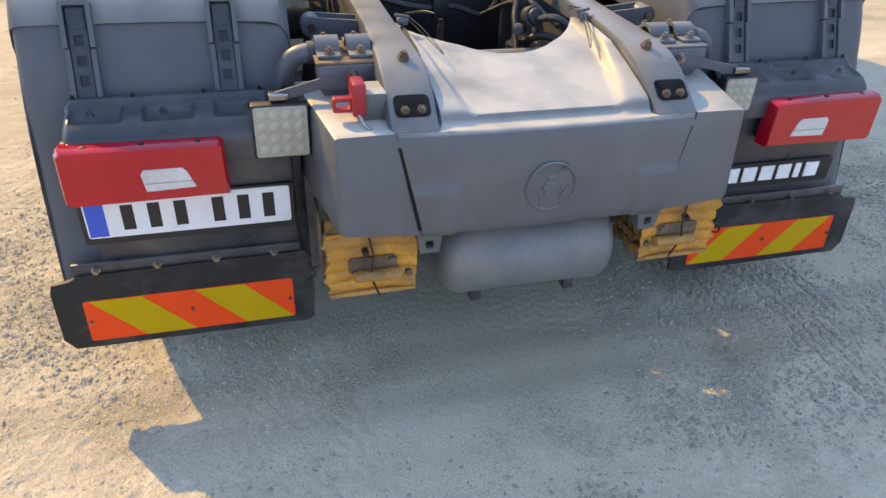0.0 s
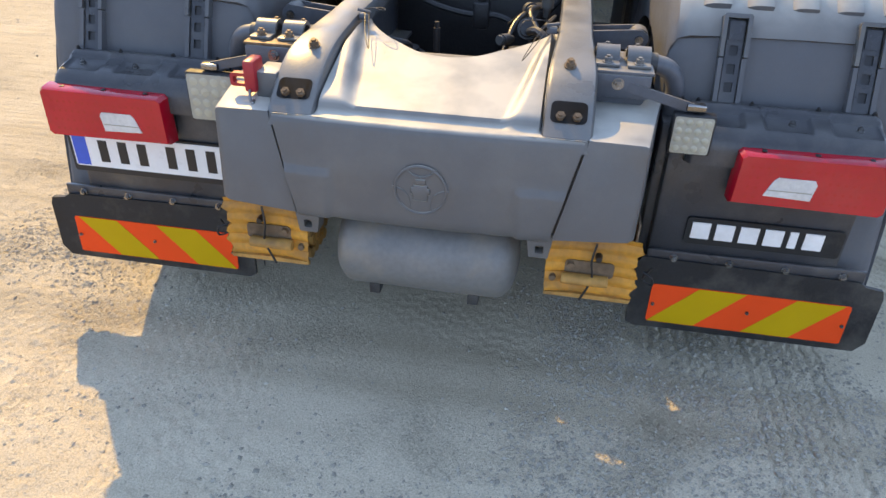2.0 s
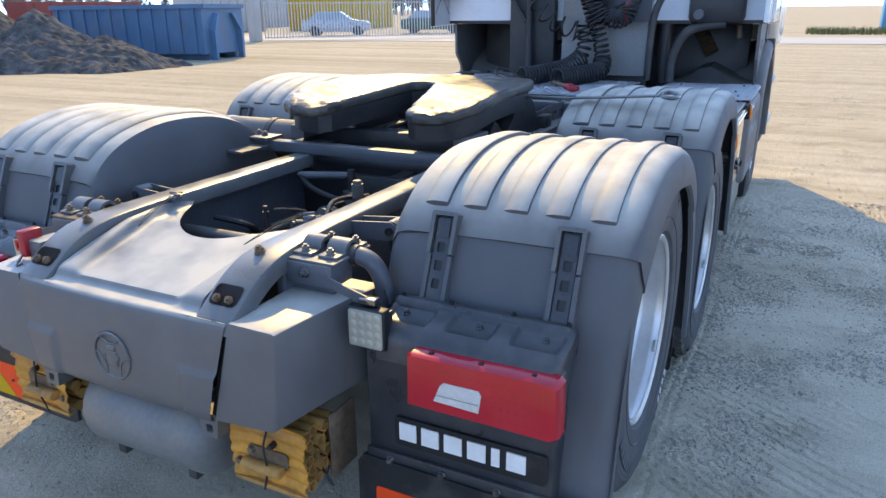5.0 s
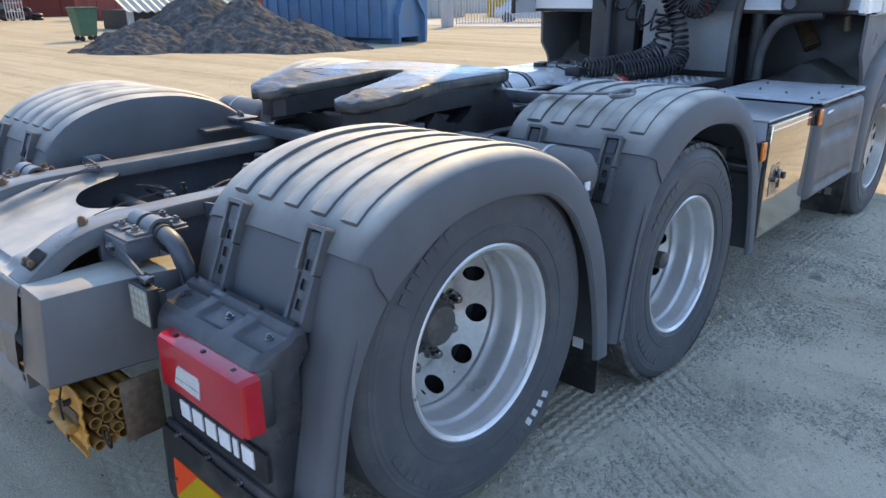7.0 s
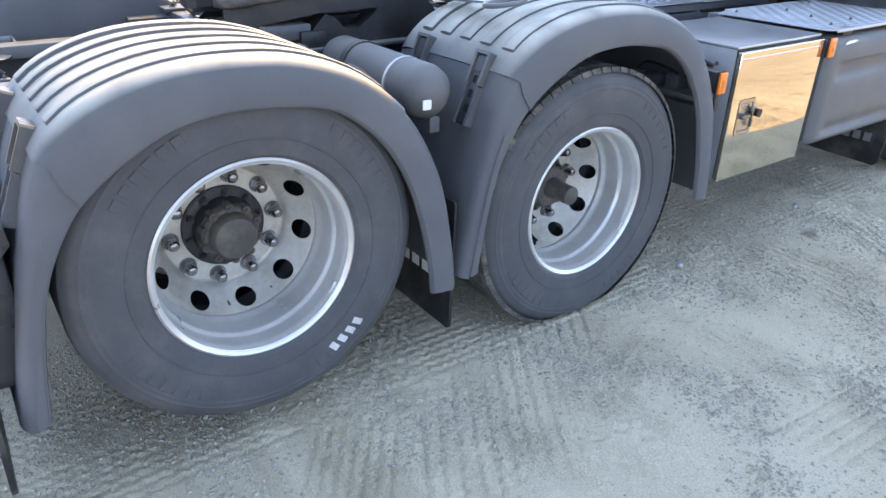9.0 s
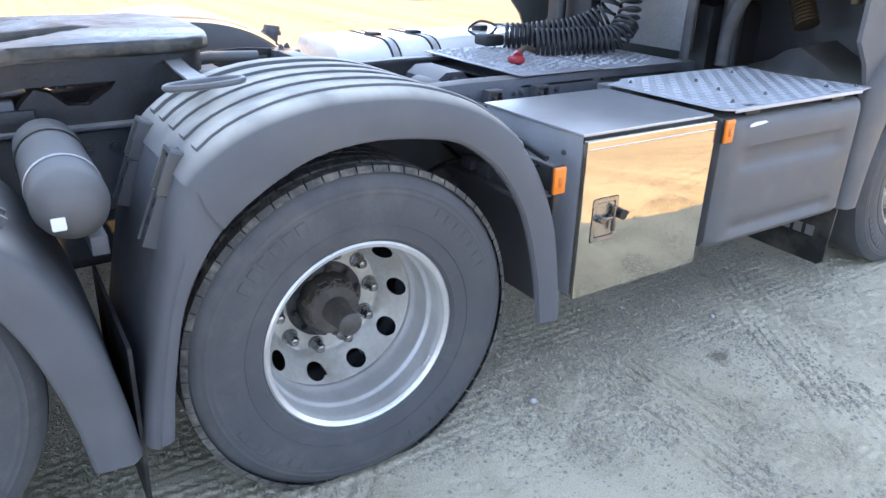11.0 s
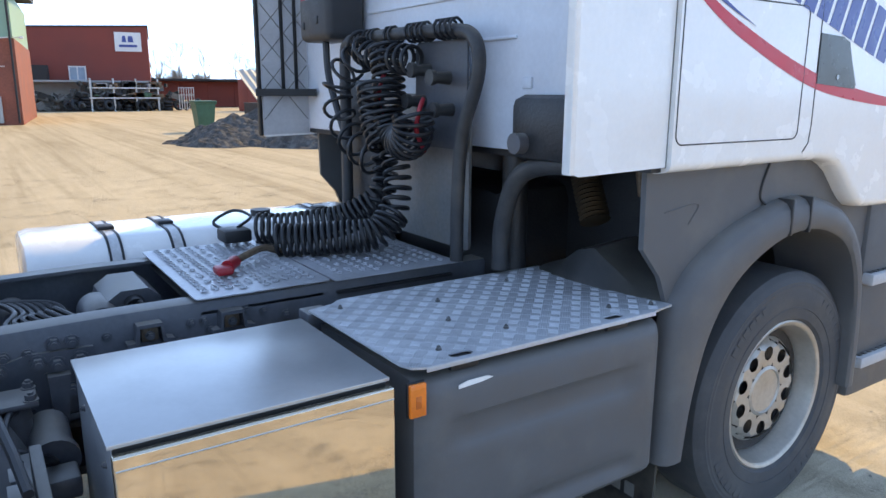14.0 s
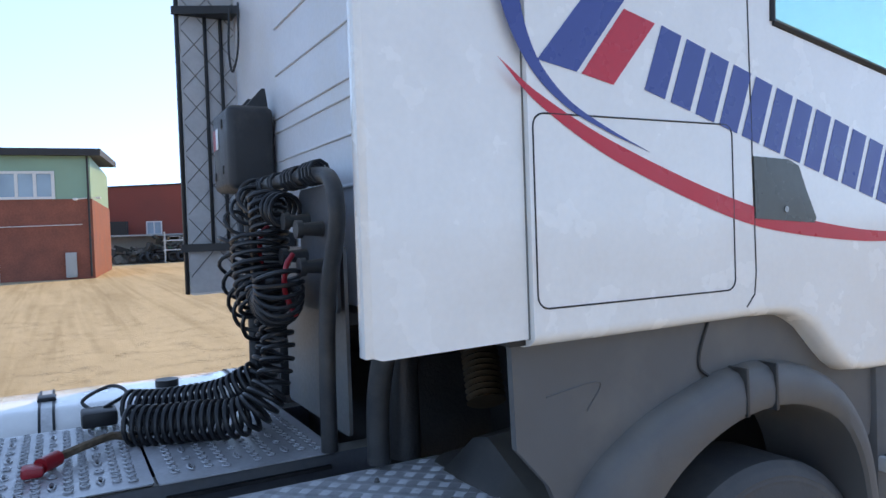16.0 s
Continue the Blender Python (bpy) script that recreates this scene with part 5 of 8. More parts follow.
for p in ((0.83, 0.91), (1.14, 0.905)):
    bm = bmesh.new()
    hexbolt(bm, (p[0], 3.05, p[1]), (0, -1, 0), 0.007, 0.005)
    part("bolt", bm, M_FRAME, tool)
# flush lock with a T handle
bm = bmesh.new()
slab(bm, rounded(3.098, 3.215, 0.607, 0.762, 0.012), [rounded(3.112, 3.20, 0.622, 0.748, 0.008)], at_x(1.2555), 0.004)
part("lock_plate", bm, M_LOCK, door, "steel lock plate")
# Dark plate slightly larger than the lock plate, showing as an outline.
bm = bmesh.new()
slab(bm, rounded(3.0955, 3.2175, 0.6045, 0.7645, 0.013), [], at_x(1.2524), 0.001)
part("lock_seal", bm, M_INK, door, "thin dark outline drawn round the lock")
bm = bmesh.new()
slab(bm, rounded(3.115, 3.197, 0.625, 0.745, 0.008), [], at_x(1.2530), 0.0005)
part("recess", bm, M_LOCK, door)
bm = bmesh.new()
cyl(bm, (1.253, 3.13, 0.69), (1.275, 3.13, 0.69), 0.013, seg=16)
box(bm, 1.262, 1.272, 3.125, 3.185, 0.683, 0.697, 0.003)
box(bm, 1.260, 1.274, 3.18, 3.192, 0.64, 0.735, 0.004)
part("handle", bm, M_NUT, door, "steel T handle")
bm = bmesh.new()
cyl(bm, (1.255, 3.215, 0.70), (1.285, 3.215, 0.70), 0.018, seg=18)
box(bm, 1.262, 1.28, 3.225, 3.248, 0.696, 0.706, 0.003)
part("lock_cap", bm, M_INK, door, "black rubber cap")
bm = bmesh.new()
box(bm, 0.38, 0.69, 3.2, 3.5, 0.74, 0.80, 0.004)
part("carrier", bm, M_FRAME, tool, "steel carrier arm")


# orange side reflectors on brackets
def reflector(y, z, x, tilt):
    bm = bmesh.new()
    box(bm, x - 0.012, x - 0.002, y - 0.026, y + 0.026, z - 0.046, z + 0.046, 0.003)
    r = part("side_reflector", bm, M_INK, truck, "orange side reflector")
    bm = bmesh.new()
    box(bm, x - 0.002, x + 0.01, y - 0.024, y + 0.024, z - 0.044, z + 0.044, 0.004)
    part("lens", bm, M_ORANGE, r, "orange lens")
    bm = bmesh.new()
    box(bm, x + 0.0085, x + 0.0115, y - 0.008, y + 0.008, z - 0.02, z + 0.012, 0.001)
    part("inner_lens", bm, M_AMBER, r, "duller orange inner lens")
    return r


# brake drum, shafts and valves beside the rail, ahead of the drive wheel
bm = bmesh.new()
cyl(bm, (0.50, 2.98, 0.74), (0.66, 2.98, 0.72), 0.055, seg=20)
cyl(bm, (0.66, 2.98, 0.72), (0.685, 2.98, 0.717), 0.064, seg=20)
brake = part("brake_chamber", bm, M_FRAME, truck, "grey brake chamber with hoses")
bm = bmesh.new()
tube(bm, smooth_path([(.69, 2.98, .72), (.74, 2.96, .76), (.76, 2.90, .80), (.72, 2.84, .78), (.62, 2.82, .72)]), 0.012, 8)
part("hose", bm, M_HOSE, brake)
bm = bmesh.new()
box(bm, 0.70, 0.80, 2.95, 3.03, 0.66, 0.72, 0.01)
part("valve_body", bm, M_FRAME, brake)
bm = bmesh.new()
tube(bm, smooth_path([(.52, 2.95, .80), (.60, 2.90, .84), (.70, 2.88, .83), (.80, 2.9, .80), (.9, 2.9, .84)]), 0.009, 8)
part("hose", bm, M_HOSE, brake)


reflector(2.925, 0.862, 1.26, 0)
reflector(3.735, 0.925, 1.262, 0)
bm = bmesh.new()
box(bm, 0.95, 1.25, 2.92, 2.945, 0.74, 0.90, 0.004)
tray = part("valve_tray", bm, M_BLACK, truck, "black carrier with small valves and cables")
bm = bmesh.new()
box(bm, 0.80, 1.24, 2.80, 2.93, 0.80, 0.815, 0.004)
part("shelf", bm, M_FRAME, tray)
bm = bmesh.new()
tube(bm, [(1.22, 2.905, 0.925), (1.10, 2.89, 0.955), (0.98, 2.87, 0.985)], 0.011, 8)
part("cable", bm, M_HOSE, tray)
for i in range(3):
    bm = bmesh.new()
    box(bm, 0.86 + 0.1 * i, 0.93 + 0.1 * i, 2.82, 2.90, 0.815, 0.855 + 0.01 * i, 0.008)
    part("valve", bm, M_FRAME, tray)
bm = bmesh.new()
tube(bm, smooth_path([(.88, 2.86, .86), (.95, 2.84, .90), (1.05, 2.85, .89), (1.12, 2.86, .87), (1.2, 2.9, .9)]), 0.006, 6)
part("wire", bm, M_HOSE, tray)
# spring bracket, strut and big bolts on the rail beside the drive wheel
bm = bmesh.new()
cyl(bm, (0.55, 2.92, 0.60), (0.54, 2.90, 0.80), 0.046, seg=20)
cyl(bm, (0.54, 2.90, 0.80), (0.54, 2.898, 0.845), 0.05, 0.044, seg=20)
strut = part("suspension_strut", bm, M_FRAME, truck, "grey suspension strut with a square bolted flange")
bm = bmesh.new()
box(bm, 0.475, 0.605, 2.835, 2.965, 0.845, 0.862, 0.006)
part("flange", bm, M_FRAME, strut)
bolts(strut, [(x, y, 0.862) for x in (0.492, 0.588) for y in (2.852, 2.948)], (0, 0, 1), 0.014, M_FRAME)
bm = bmesh.new()
cyl(bm, (0.55, 2.92, 0.70), (0.548, 2.917, 0.728), 0.05, seg=20)
part("collar", bm, M_FRAME, strut)
bm = bmesh.new()
slab(bm, [(2.79, 0.93), (2.90, 0.91), (2.96, 0.925), (3.13, 0.92), (3.14, 0.84), (3.10, 0.74), (2.85, 0.72), (2.79, 0.84)], [], lambda u, v, w: (0.402 - w, u, v), 0.018)
gus = part("spring_bracket", bm, M_FRAME, truck, "bolted cast bracket on the rail")
bolts(gus, [(0.402, y, z) for y, z in ((2.982, .896), (3.03, .884), (3.091, .888), (2.821, .89), (2.885, .885), (3.105, .845), (3.06, .80))], (1, 0, 0), 0.0185, M_FRAME)
bolts(gus, [(0.386, 3.028, 0.944), (0.386, 3.075, 0.940)], (1, 0, 0), 0.0165, M_FRAME)
bolts(gus, [(0.386, y, 0.935) for y in (3.17, 3.42, 3.46, 3.66)], (1, 0, 0), 0.011, M_FRAME)
bm = bmesh.new()
loft(bm, [[(x, y0, z), (x, y1, z), (x - 0.1, y1, z), (x - 0.1, y0, z)] for x, y0, y1, z in ((0.44, 3.0, 3.06, 0.86), (0.44, 3.005, 3.045, 0.74), (0.44, 3.01, 3.03, 0.62))])
part("hanger", bm, M_FRAME, gus)
for y in (3.289, 3.546):
    bm = bmesh.new()
    slab(bm, [(y - 0.07, 0.902), (y - 0.035, 0.902), (y - 0.03, 0.955), (y + 0.03, 0.955), (y + 0.035, 0.902), (y + 0.075, 0.898), (y + 0.07, 0.91), (y + 0.045, 0.915), (y + 0.036, 0.966), (y - 0.038, 0.966), (y - 0.045, 0.912), (y - 0.07, 0.912)], [], at_x(0.43), 0.045)
    hc = part("hose_clamp", bm, M_FRAME, truck, "small omega bracket on the rail")
    bm = bmesh.new()
    box(bm, 0.386, 0.41, y - 0.026, y + 0.026, 0.905, 0.95, 0.006)
    part("insert", bm, M_RUSTY, hc, "rust-brown insert")
    bolts(hc, [(0.41, y, 0.925)], (1, 0, 0), 0.011, M_FRAME)

# ---------------------------------------------------------------- side cover with tread-plate top
bm = bmesh.new()
sec = [(0.66, 0.955), (1.215, 0.962), (1.24, 0.958), (1.256, 0.945), (1.264, 0.92), (1.266, 0.88)]
ys = [3.742, 3.75, 3.77, 3.80] + [3.83 + 0.04 * i for i in range(20)] + [4.62, 4.645, 4.66]
zs = [0.87, 0.85, 0.84, 0.82, 0.79, 0.77, 0.76, 0.74, 0.70, 0.64, 0.58, 0.55, 0.54, 0.52, 0.50, 0.49, 0.47, 0.455, 0.445]
rings = []
for y in ys:
    e = min(y - 3.742, 4.66 - y)
    ins = 0.03 * (1 - min(e / 0.05, 1)) ** 2
    r = [(x - (ins if x > 1.2 else 0), y, z) for x, z in sec]
    for z in zs:
        rec = 0.0
        if 3.83 < y < 4.55:
            fy2 = min(min(y - 3.83, 4.55 - y) / 0.04, 1)
            for c, h in ((0.80, 0.05), (0.515, 0.03)):
                rec = max(rec, min(max((h - abs(z - c)) / 0.018, 0), 1) * fy2)
        low = 0.02 * max(0.47 - z, 0) / 0.025
        r.append((1.266 - 0.014 * rec - ins - low, y, z))
    r += [(1.20, y, 0.44), (0.66, y, 0.50)]
    rings.append(r)
loft(bm, rings)
cov = part("side_cover", bm, M_PLASTIC, truck, "grey plastic side cover with a tread-plate top")
bm = bmesh.new()
pl = [(0.655, 3.712), (1.20, 3.722), (1.235, 3.735), (1.252, 3.765), (1.252, 4.62), (1.235, 4.72), (1.15, 4.73), (0.64, 4.74), (0.60, 4.70), (0.60, 3.85), (0.635, 3.80)]
slot = lambda y: rounded(1.203, 1.236, y - 0.01, y + 0.062, 0.014)
slab(bm, pl, [slot(3.87), slot(4.44)], at_z(1.0), 0.006)
part("tread_plate", bm, M_ALU, cov, "aluminium tread plate")
# Black blocks added under the slots in place of the shade inside them.
for y in (3.87, 4.44):
    bm = bmesh.new()
    box(bm, 1.197, 1.241, y - 0.018, y + 0.070, 0.966, 0.9915, 0.002)
    part("slot_well", bm, M_INK, cov, "black block added to make the grip slot dark")
bm = bmesh.new()
box(bm, 1.2515, 1.256, 3.77, 4.62, 0.986, 0.9995, 0.001)
part("edge", bm, M_ALU, cov, "folded plate edge")
bm = bmesh.new()
for i in range(15):
    for j in range(23):
        x, y = 0.628 + 0.0425 * i, 3.75 + 0.0425 * j
        if x > 1.195 and (3.85 < y < 3.95 or 4.42 < y < 4.52):
            continue
        if x > 1.24 or y > 4.71 or (x < 0.66 and y < 3.83):
            continue
        a = radians(45 if (i + j) % 2 else -45)
        for k in (-2, -1, 0, 1, 2):
            ca, sa = math.cos(a), math.sin(a)
            cx, cy = x - sa * 0.0072 * k, y + ca * 0.0072 * k
            hl, hw = 0.0155, 0.0024
            lo = [bm.verts.new((cx + ca * u * hl - sa * v * hw, cy + sa * u * hl + ca * v * hw, 0.9995)) for u, v in ((-1, -1), (1, -1), (1, 1), (-1, 1))]
            hi = [bm.verts.new((cx + ca * u * hl * .8 - sa * v * hw * .5, cy + sa * u * hl * .8 + ca * v * hw * .5, 1.0016)) for u, v in ((-1, -1), (1, -1), (1, 1), (-1, 1))]
            bm.faces.new(hi)
            for q in range(4):
                bm.faces.new((lo[q], lo[(q + 1) % 4], hi[(q + 1) % 4], hi[q]))
part("tread_pattern", bm, M_ALU, cov, "raised bars of the tread plate", smooth=0, kind="stuff")
bolts(cov, [(x, y, 1.001) for x, y in ((0.70, 3.80), (0.80, 4.1), (1.17, 3.86), (1.13, 4.12), (0.72, 4.45), (1.15, 4.52), (1.20, 4.66), (0.98, 4.02))], (0, 0, 1), 0.0065)
bm = bmesh.new()
slab(bm, [(3.86, 0.925), (3.93, 0.929), (3.97, 0.935), (3.95, 0.942), (3.89, 0.942), (3.86, 0.935)], [], at_x(1.2665), 0.003)
part("scratch", bm, M_LETTER, cov, "white scrape")
bm = bmesh.new()
box(bm, 0.60, 0.68, 3.70, 3.78, 0.93, 0.994, 0.006)
part("corner_bracket", bm, M_FRAME, cov)
# flap under the cover
bm = bmesh.new()
slab(bm, [(0.70, 0.45), (1.20, 0.45), (1.235, 0.43), (1.225, 0.16), (1.20, 0.14), (0.70, 0.15)], [], at_y(4.70), 0.01)
fl = part("mud_flap", bm, M_FLAP, truck, "black rubber front mud flap")
for i in range(6):
    bm = bmesh.new()
    a = 0.80 + i * 0.062
    slab(bm, [(a, 0.27), (a + 0.042, 0.27), (a + 0.042, 0.32), (a, 0.32)], [], at_y(4.698), 0.004)
    part("bar", bm, M_TANK, fl)

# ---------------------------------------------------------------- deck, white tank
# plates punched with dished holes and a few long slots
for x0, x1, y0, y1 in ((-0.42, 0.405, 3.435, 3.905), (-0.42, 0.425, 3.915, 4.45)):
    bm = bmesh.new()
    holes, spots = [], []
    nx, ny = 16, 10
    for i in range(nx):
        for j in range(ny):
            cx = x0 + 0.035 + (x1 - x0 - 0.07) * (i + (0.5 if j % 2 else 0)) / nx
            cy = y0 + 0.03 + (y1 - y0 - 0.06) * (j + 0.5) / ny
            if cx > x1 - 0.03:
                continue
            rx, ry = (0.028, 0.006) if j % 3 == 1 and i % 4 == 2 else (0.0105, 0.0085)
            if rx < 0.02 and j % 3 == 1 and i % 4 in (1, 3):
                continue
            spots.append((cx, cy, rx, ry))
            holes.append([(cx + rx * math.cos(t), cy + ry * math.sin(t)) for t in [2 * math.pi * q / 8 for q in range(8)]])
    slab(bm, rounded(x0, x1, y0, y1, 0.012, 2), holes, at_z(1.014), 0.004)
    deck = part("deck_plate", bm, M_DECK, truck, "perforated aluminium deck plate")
    # Black sheet under the holes stands in for the shade below.
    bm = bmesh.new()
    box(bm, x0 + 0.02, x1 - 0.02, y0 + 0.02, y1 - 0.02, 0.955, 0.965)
    part("deck_tray", bm, M_GREASE, deck, "black sheet standing in for shade below the deck")
    bm = bmesh.new()
    for cx, cy, rx, ry in spots:
        rings = [[(cx + (rx + r) * math.cos(t), cy + (ry + r * 0.85) * math.sin(t), z) for t in [2 * math.pi * q / 10 for q in range(10)]] for r, z in ((0.007, 1.0178), (0.004, 1.0205), (0.001, 1.0208), (0.0, 1.0165))]
        for p, q in zip(rings, rings[1:]):
            lo, hi = [bm.verts.new(c) for c in p], [bm.verts.new(c) for c in q]
            for i in range(len(lo)):
                j = (i + 1) % len(lo)
                bm.faces.new((lo[i], lo[j], hi[j], hi[i]))
    bmesh.ops.remove_doubles(bm, verts=bm.verts, dist=0.0001)
    part("raised_pattern", bm, M_DECK, deck, "raised pressed pattern of the deck plate", kind="stuff")
bm = bmesh.new()
sec = rounded(-1.22, -0.56, 0.42, 1.045, 0.16, 8)
loft(bm, [[(x + (-0.89 - x) * q, y, z + (0.73 - z) * q) for x, z in sec] for y, q in ((3.02, 0.10), (3.03, 0.03), (3.06, 0.0), (4.62, 0.0), (4.65, 0.03), (4.66, 0.1))])
ft = part("fuel_tank", bm, M_WHITE, truck, "white painted fuel tank with steel straps")
for y in (3.34, 3.60, 4.4):
    bm = bmesh.new()
    loft(bm, [[(-0.89 + (x + 0.89) * 1.012, yy, 0.7325 + (z - 0.7325) * 1.012) for x, z in sec] for yy in (y, y + 0.05)])
    strap = part("strap", bm, M_GALV, ft, "steel tank strap with black edging")
    for d in (0.0, 0.05):
        bm = bmesh.new()
        loft(bm, [[(-0.89 + (x + 0.89) * 1.02, yy, 0.7325 + (z - 0.7325) * 1.02) for x, z in sec] for yy in (y + d - 0.005, y + d + 0.005)])
        part("edging", bm, M_INK, strap)
    bm = bmesh.new()
    box(bm, -0.90, -0.82, y - 0.01, y + 0.06, 1.045, 1.065, 0.006)
    part("buckle", bm, M_INK, strap)
bm = bmesh.new()
cyl(bm, (-0.86, 4.1, 1.04), (-0.86, 4.1, 1.075), 0.05, seg=24)
part("cap", bm, M_INK, ft, "black filler cap")
bm = bmesh.new()
cyl(bm, (-0.80, 2.70, 0.80), (-0.83, 2.76, 1.08), 0.035, seg=18)
cyl(bm, (-0.83, 2.76, 1.08), (-0.832, 2.763, 1.10), 0.05, seg=18)
cyl(bm, (-0.832, 2.763, 1.10), (-0.834, 2.767, 1.125), 0.043, 0.04, seg=18)
part("filler_pipe", bm, M_FRAME, truck, "grey pipe with a black cap")
# between the rails ahead of the fifth wheel
bm = bmesh.new()
loft(bm, [[(x, y, z) for y, z in ((3.20, 0.86), (3.22, 0.95), (3.27, 0.985), (3.36, 0.985), (3.40, 0.95), (3.40, 0.86), (3.36, 0.86), (3.34, 0.94), (3.28, 0.94), (3.26, 0.86))] for x in (-0.22, 0.06)])
lug = part("valve_bracket", bm, M_FRAME, truck, "grey arched bracket with a black connector")
bm = bmesh.new()
cyl(bm, (0.06, 3.31, 0.935), (0.10, 3.31, 0.93), 0.035, seg=14)
part("connector", bm, M_INK, lug)
for k in range(5):
    bm = bmesh.new()
    a = 2 * math.pi * k / 5
    tube(bm, smooth_path([(0.09, 3.31, 0.93), (0.13, 3.31 + 0.03 * math.cos(a), 0.93 + 0.03 * math.sin(a)), (0.16, 3.31 + 0.07 * math.cos(a), 0.90 + 0.03 * math.sin(a)), (0.2, 3.3 + 0.1 * math.cos(a), 0.84)]), 0.006, 6)
    part("wire", bm, M_INK, lug)
for x, y, z, r, l in ((0.0, 3.2, 0.90, 0.06, 0.2), (-0.2, 2.95, 0.88, 0.05, 0.2), (0.2, 2.98, 0.86, 0.045, 0.25)):
    bm = bmesh.new()
    revolve_x(bm, [(x - l / 2, 0.001), (x - l / 2, r * .8), (x - l / 2 + 0.02, r), (x + l / 2 - 0.02, r), (x + l / 2, r * .8), (x + l / 2, 0.001)], y, z, 24)
    part("valve_body", bm, M_FRAME, truck, "grey valve body")
for i in range(7):
    bm = bmesh.new()
    k = i * 0.025
    tube(bm, smooth_path([(-.28 + k, 2.82, .93 + k * .2), (-.12 + k * .5, 2.9 + k, .955), (.02, 2.95 + k, .95 - k * .2), (.16 - k, 2.92 + k, .945), (.28 - k * .5, 3.0 + k, .93)]), 0.009, 8)
    part("air_line", bm, M_GREASE, truck, "black air line")
# Another added black tray, closing the frame further forward.
bm = bmesh.new()
box(bm, -0.37, 0.37, 2.75, 4.5, 0.66, 0.68, 0.004)
part("belly_tray", bm, M_GREASE, truck, "made-up black tray closing the frame below")

# ---------------------------------------------------------------- cab
bm = bmesh.new()
CAB = [(4.60, 1.458), (5.32, 1.462), (5.50, 1.452), (5.60, 1.402), (5.68, 1.325), (5.76, 1.264), (5.95, 1.252), (6.35, 1.25), (6.44, 1.32), (6.46, 2.1), (6.36, 2.6), (6.22, 3.0), (5.95, 3.74), (4.60, 3.88)]
WIN = [(5.42, 2.235), (5.95, 2.14), (6.27, 2.10), (6.16, 2.62), (5.95, 2.92), (5.44, 2.93)]
slab(bm, CAB, [WIN], at_x(1.285), 0.03)
cab = part("cab", bm, M_WHITE, truck, "white cab with red and blue stripes")
bm = bmesh.new()
slab(bm, CAB, [WIN], lambda u, v, w: (-1.285 + w, u, v), 0.03)
part("side_wall", bm, M_WHITE, cab)
for side in (1, -1):
    bm = bmesh.new()
    slab(bm, WIN, [], lambda u, v, w: (side * (1.272 - w), u, v), 0.005)
    g = part("side_window", bm, M_GLASS, cab, "greenish side window")
    g.visible_shadow = False
    bm = bmesh.new()
    tube(bm, [(side * 1.282, u, v) for u, v in WIN + WIN[:1]], 0.012, 8)
    part("window_seal", bm, M_INK, cab, "black window seal")
    # rolled lower edge
    bm = bmesh.new()
    low = [(4.60, 1.458), (4.9, 1.459), (5.32, 1.462), (5.42, 1.460), (5.50, 1.452), (5.55, 1.432), (5.60, 1.402), (5.68, 1.325), (5.72, 1.29), (5.76, 1.264), (5.85, 1.255), (5.95, 1.252), (6.35, 1.25)]
    rings = []
    for i, (y, z) in enumerate(low):
        t = Vector((0, low[min(i + 1, len(low) - 1)][0] - low[max(i - 1, 0)][0], low[min(i + 1, len(low) - 1)][1] - low[max(i - 1, 0)][1])).normalized()
        n2 = Vector((0, t.z, -t.y))
        rings.append([(side * x, y + n2.y * h, z + n2.z * h) for x, h in ((1.2855, -0.01), (1.2855, 0.0), (1.281, 0.012), (1.268, 0.022), (1.24, 0.028), (1.15, 0.028), (1.15, 0.01), (1.25, 0.0))])
    loft(bm, rings)
    part("lower_edge", bm, M_WHITE, cab)
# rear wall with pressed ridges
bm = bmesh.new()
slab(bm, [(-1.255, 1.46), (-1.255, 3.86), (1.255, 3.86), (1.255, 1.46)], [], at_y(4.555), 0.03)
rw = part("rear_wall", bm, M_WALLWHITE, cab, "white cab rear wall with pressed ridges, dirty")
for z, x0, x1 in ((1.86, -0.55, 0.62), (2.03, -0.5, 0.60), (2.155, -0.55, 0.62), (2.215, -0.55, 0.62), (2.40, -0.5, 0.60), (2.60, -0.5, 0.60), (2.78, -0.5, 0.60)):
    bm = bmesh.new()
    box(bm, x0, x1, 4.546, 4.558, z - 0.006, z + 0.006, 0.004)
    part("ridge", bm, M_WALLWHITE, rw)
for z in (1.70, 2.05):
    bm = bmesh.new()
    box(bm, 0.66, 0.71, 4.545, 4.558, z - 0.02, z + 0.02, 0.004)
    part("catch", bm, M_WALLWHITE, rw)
bm = bmesh.new()
box(bm, -1.255, 1.255, 4.585, 6.0, 3.76, 3.80, 0.01)
box(bm, -1.25, 1.25, 4.585, 6.05, 3.80, 3.89, 0.03)
part("roof", bm, M_WHITE, cab)
bm = bmesh.new()
slab(bm, [(-1.25, 1.25), (-1.25, 2.1), (1.25, 2.1), (1.25, 1.25)], [], at_y(6.43), 0.03)
part("front_wall", bm, M_WHITE, cab)
bm = bmesh.new()
loft(bm, [[(x, 6.44, 2.1), (x, 6.21, 3.0), (x, 6.19, 3.0), (x, 6.42, 2.1)] for x in (-1.2, 1.2)])
g = part("windscreen", bm, M_GLASS, cab, "windscreen")
g.visible_shadow = False
bm = bmesh.new()
loft(bm, [[(x, 6.22, 3.0), (x, 5.95, 3.76), (x, 5.92, 3.76), (x, 6.19, 3.0)] for x in (-1.25, 1.25)])
part("front_header", bm, M_WHITE, cab)
bm = bmesh.new()
box(bm, -1.25, 1.25, 4.556, 6.4, 1.435, 1.458)
part("floor_pan", bm, M_GREASE, cab, "black cab floor")
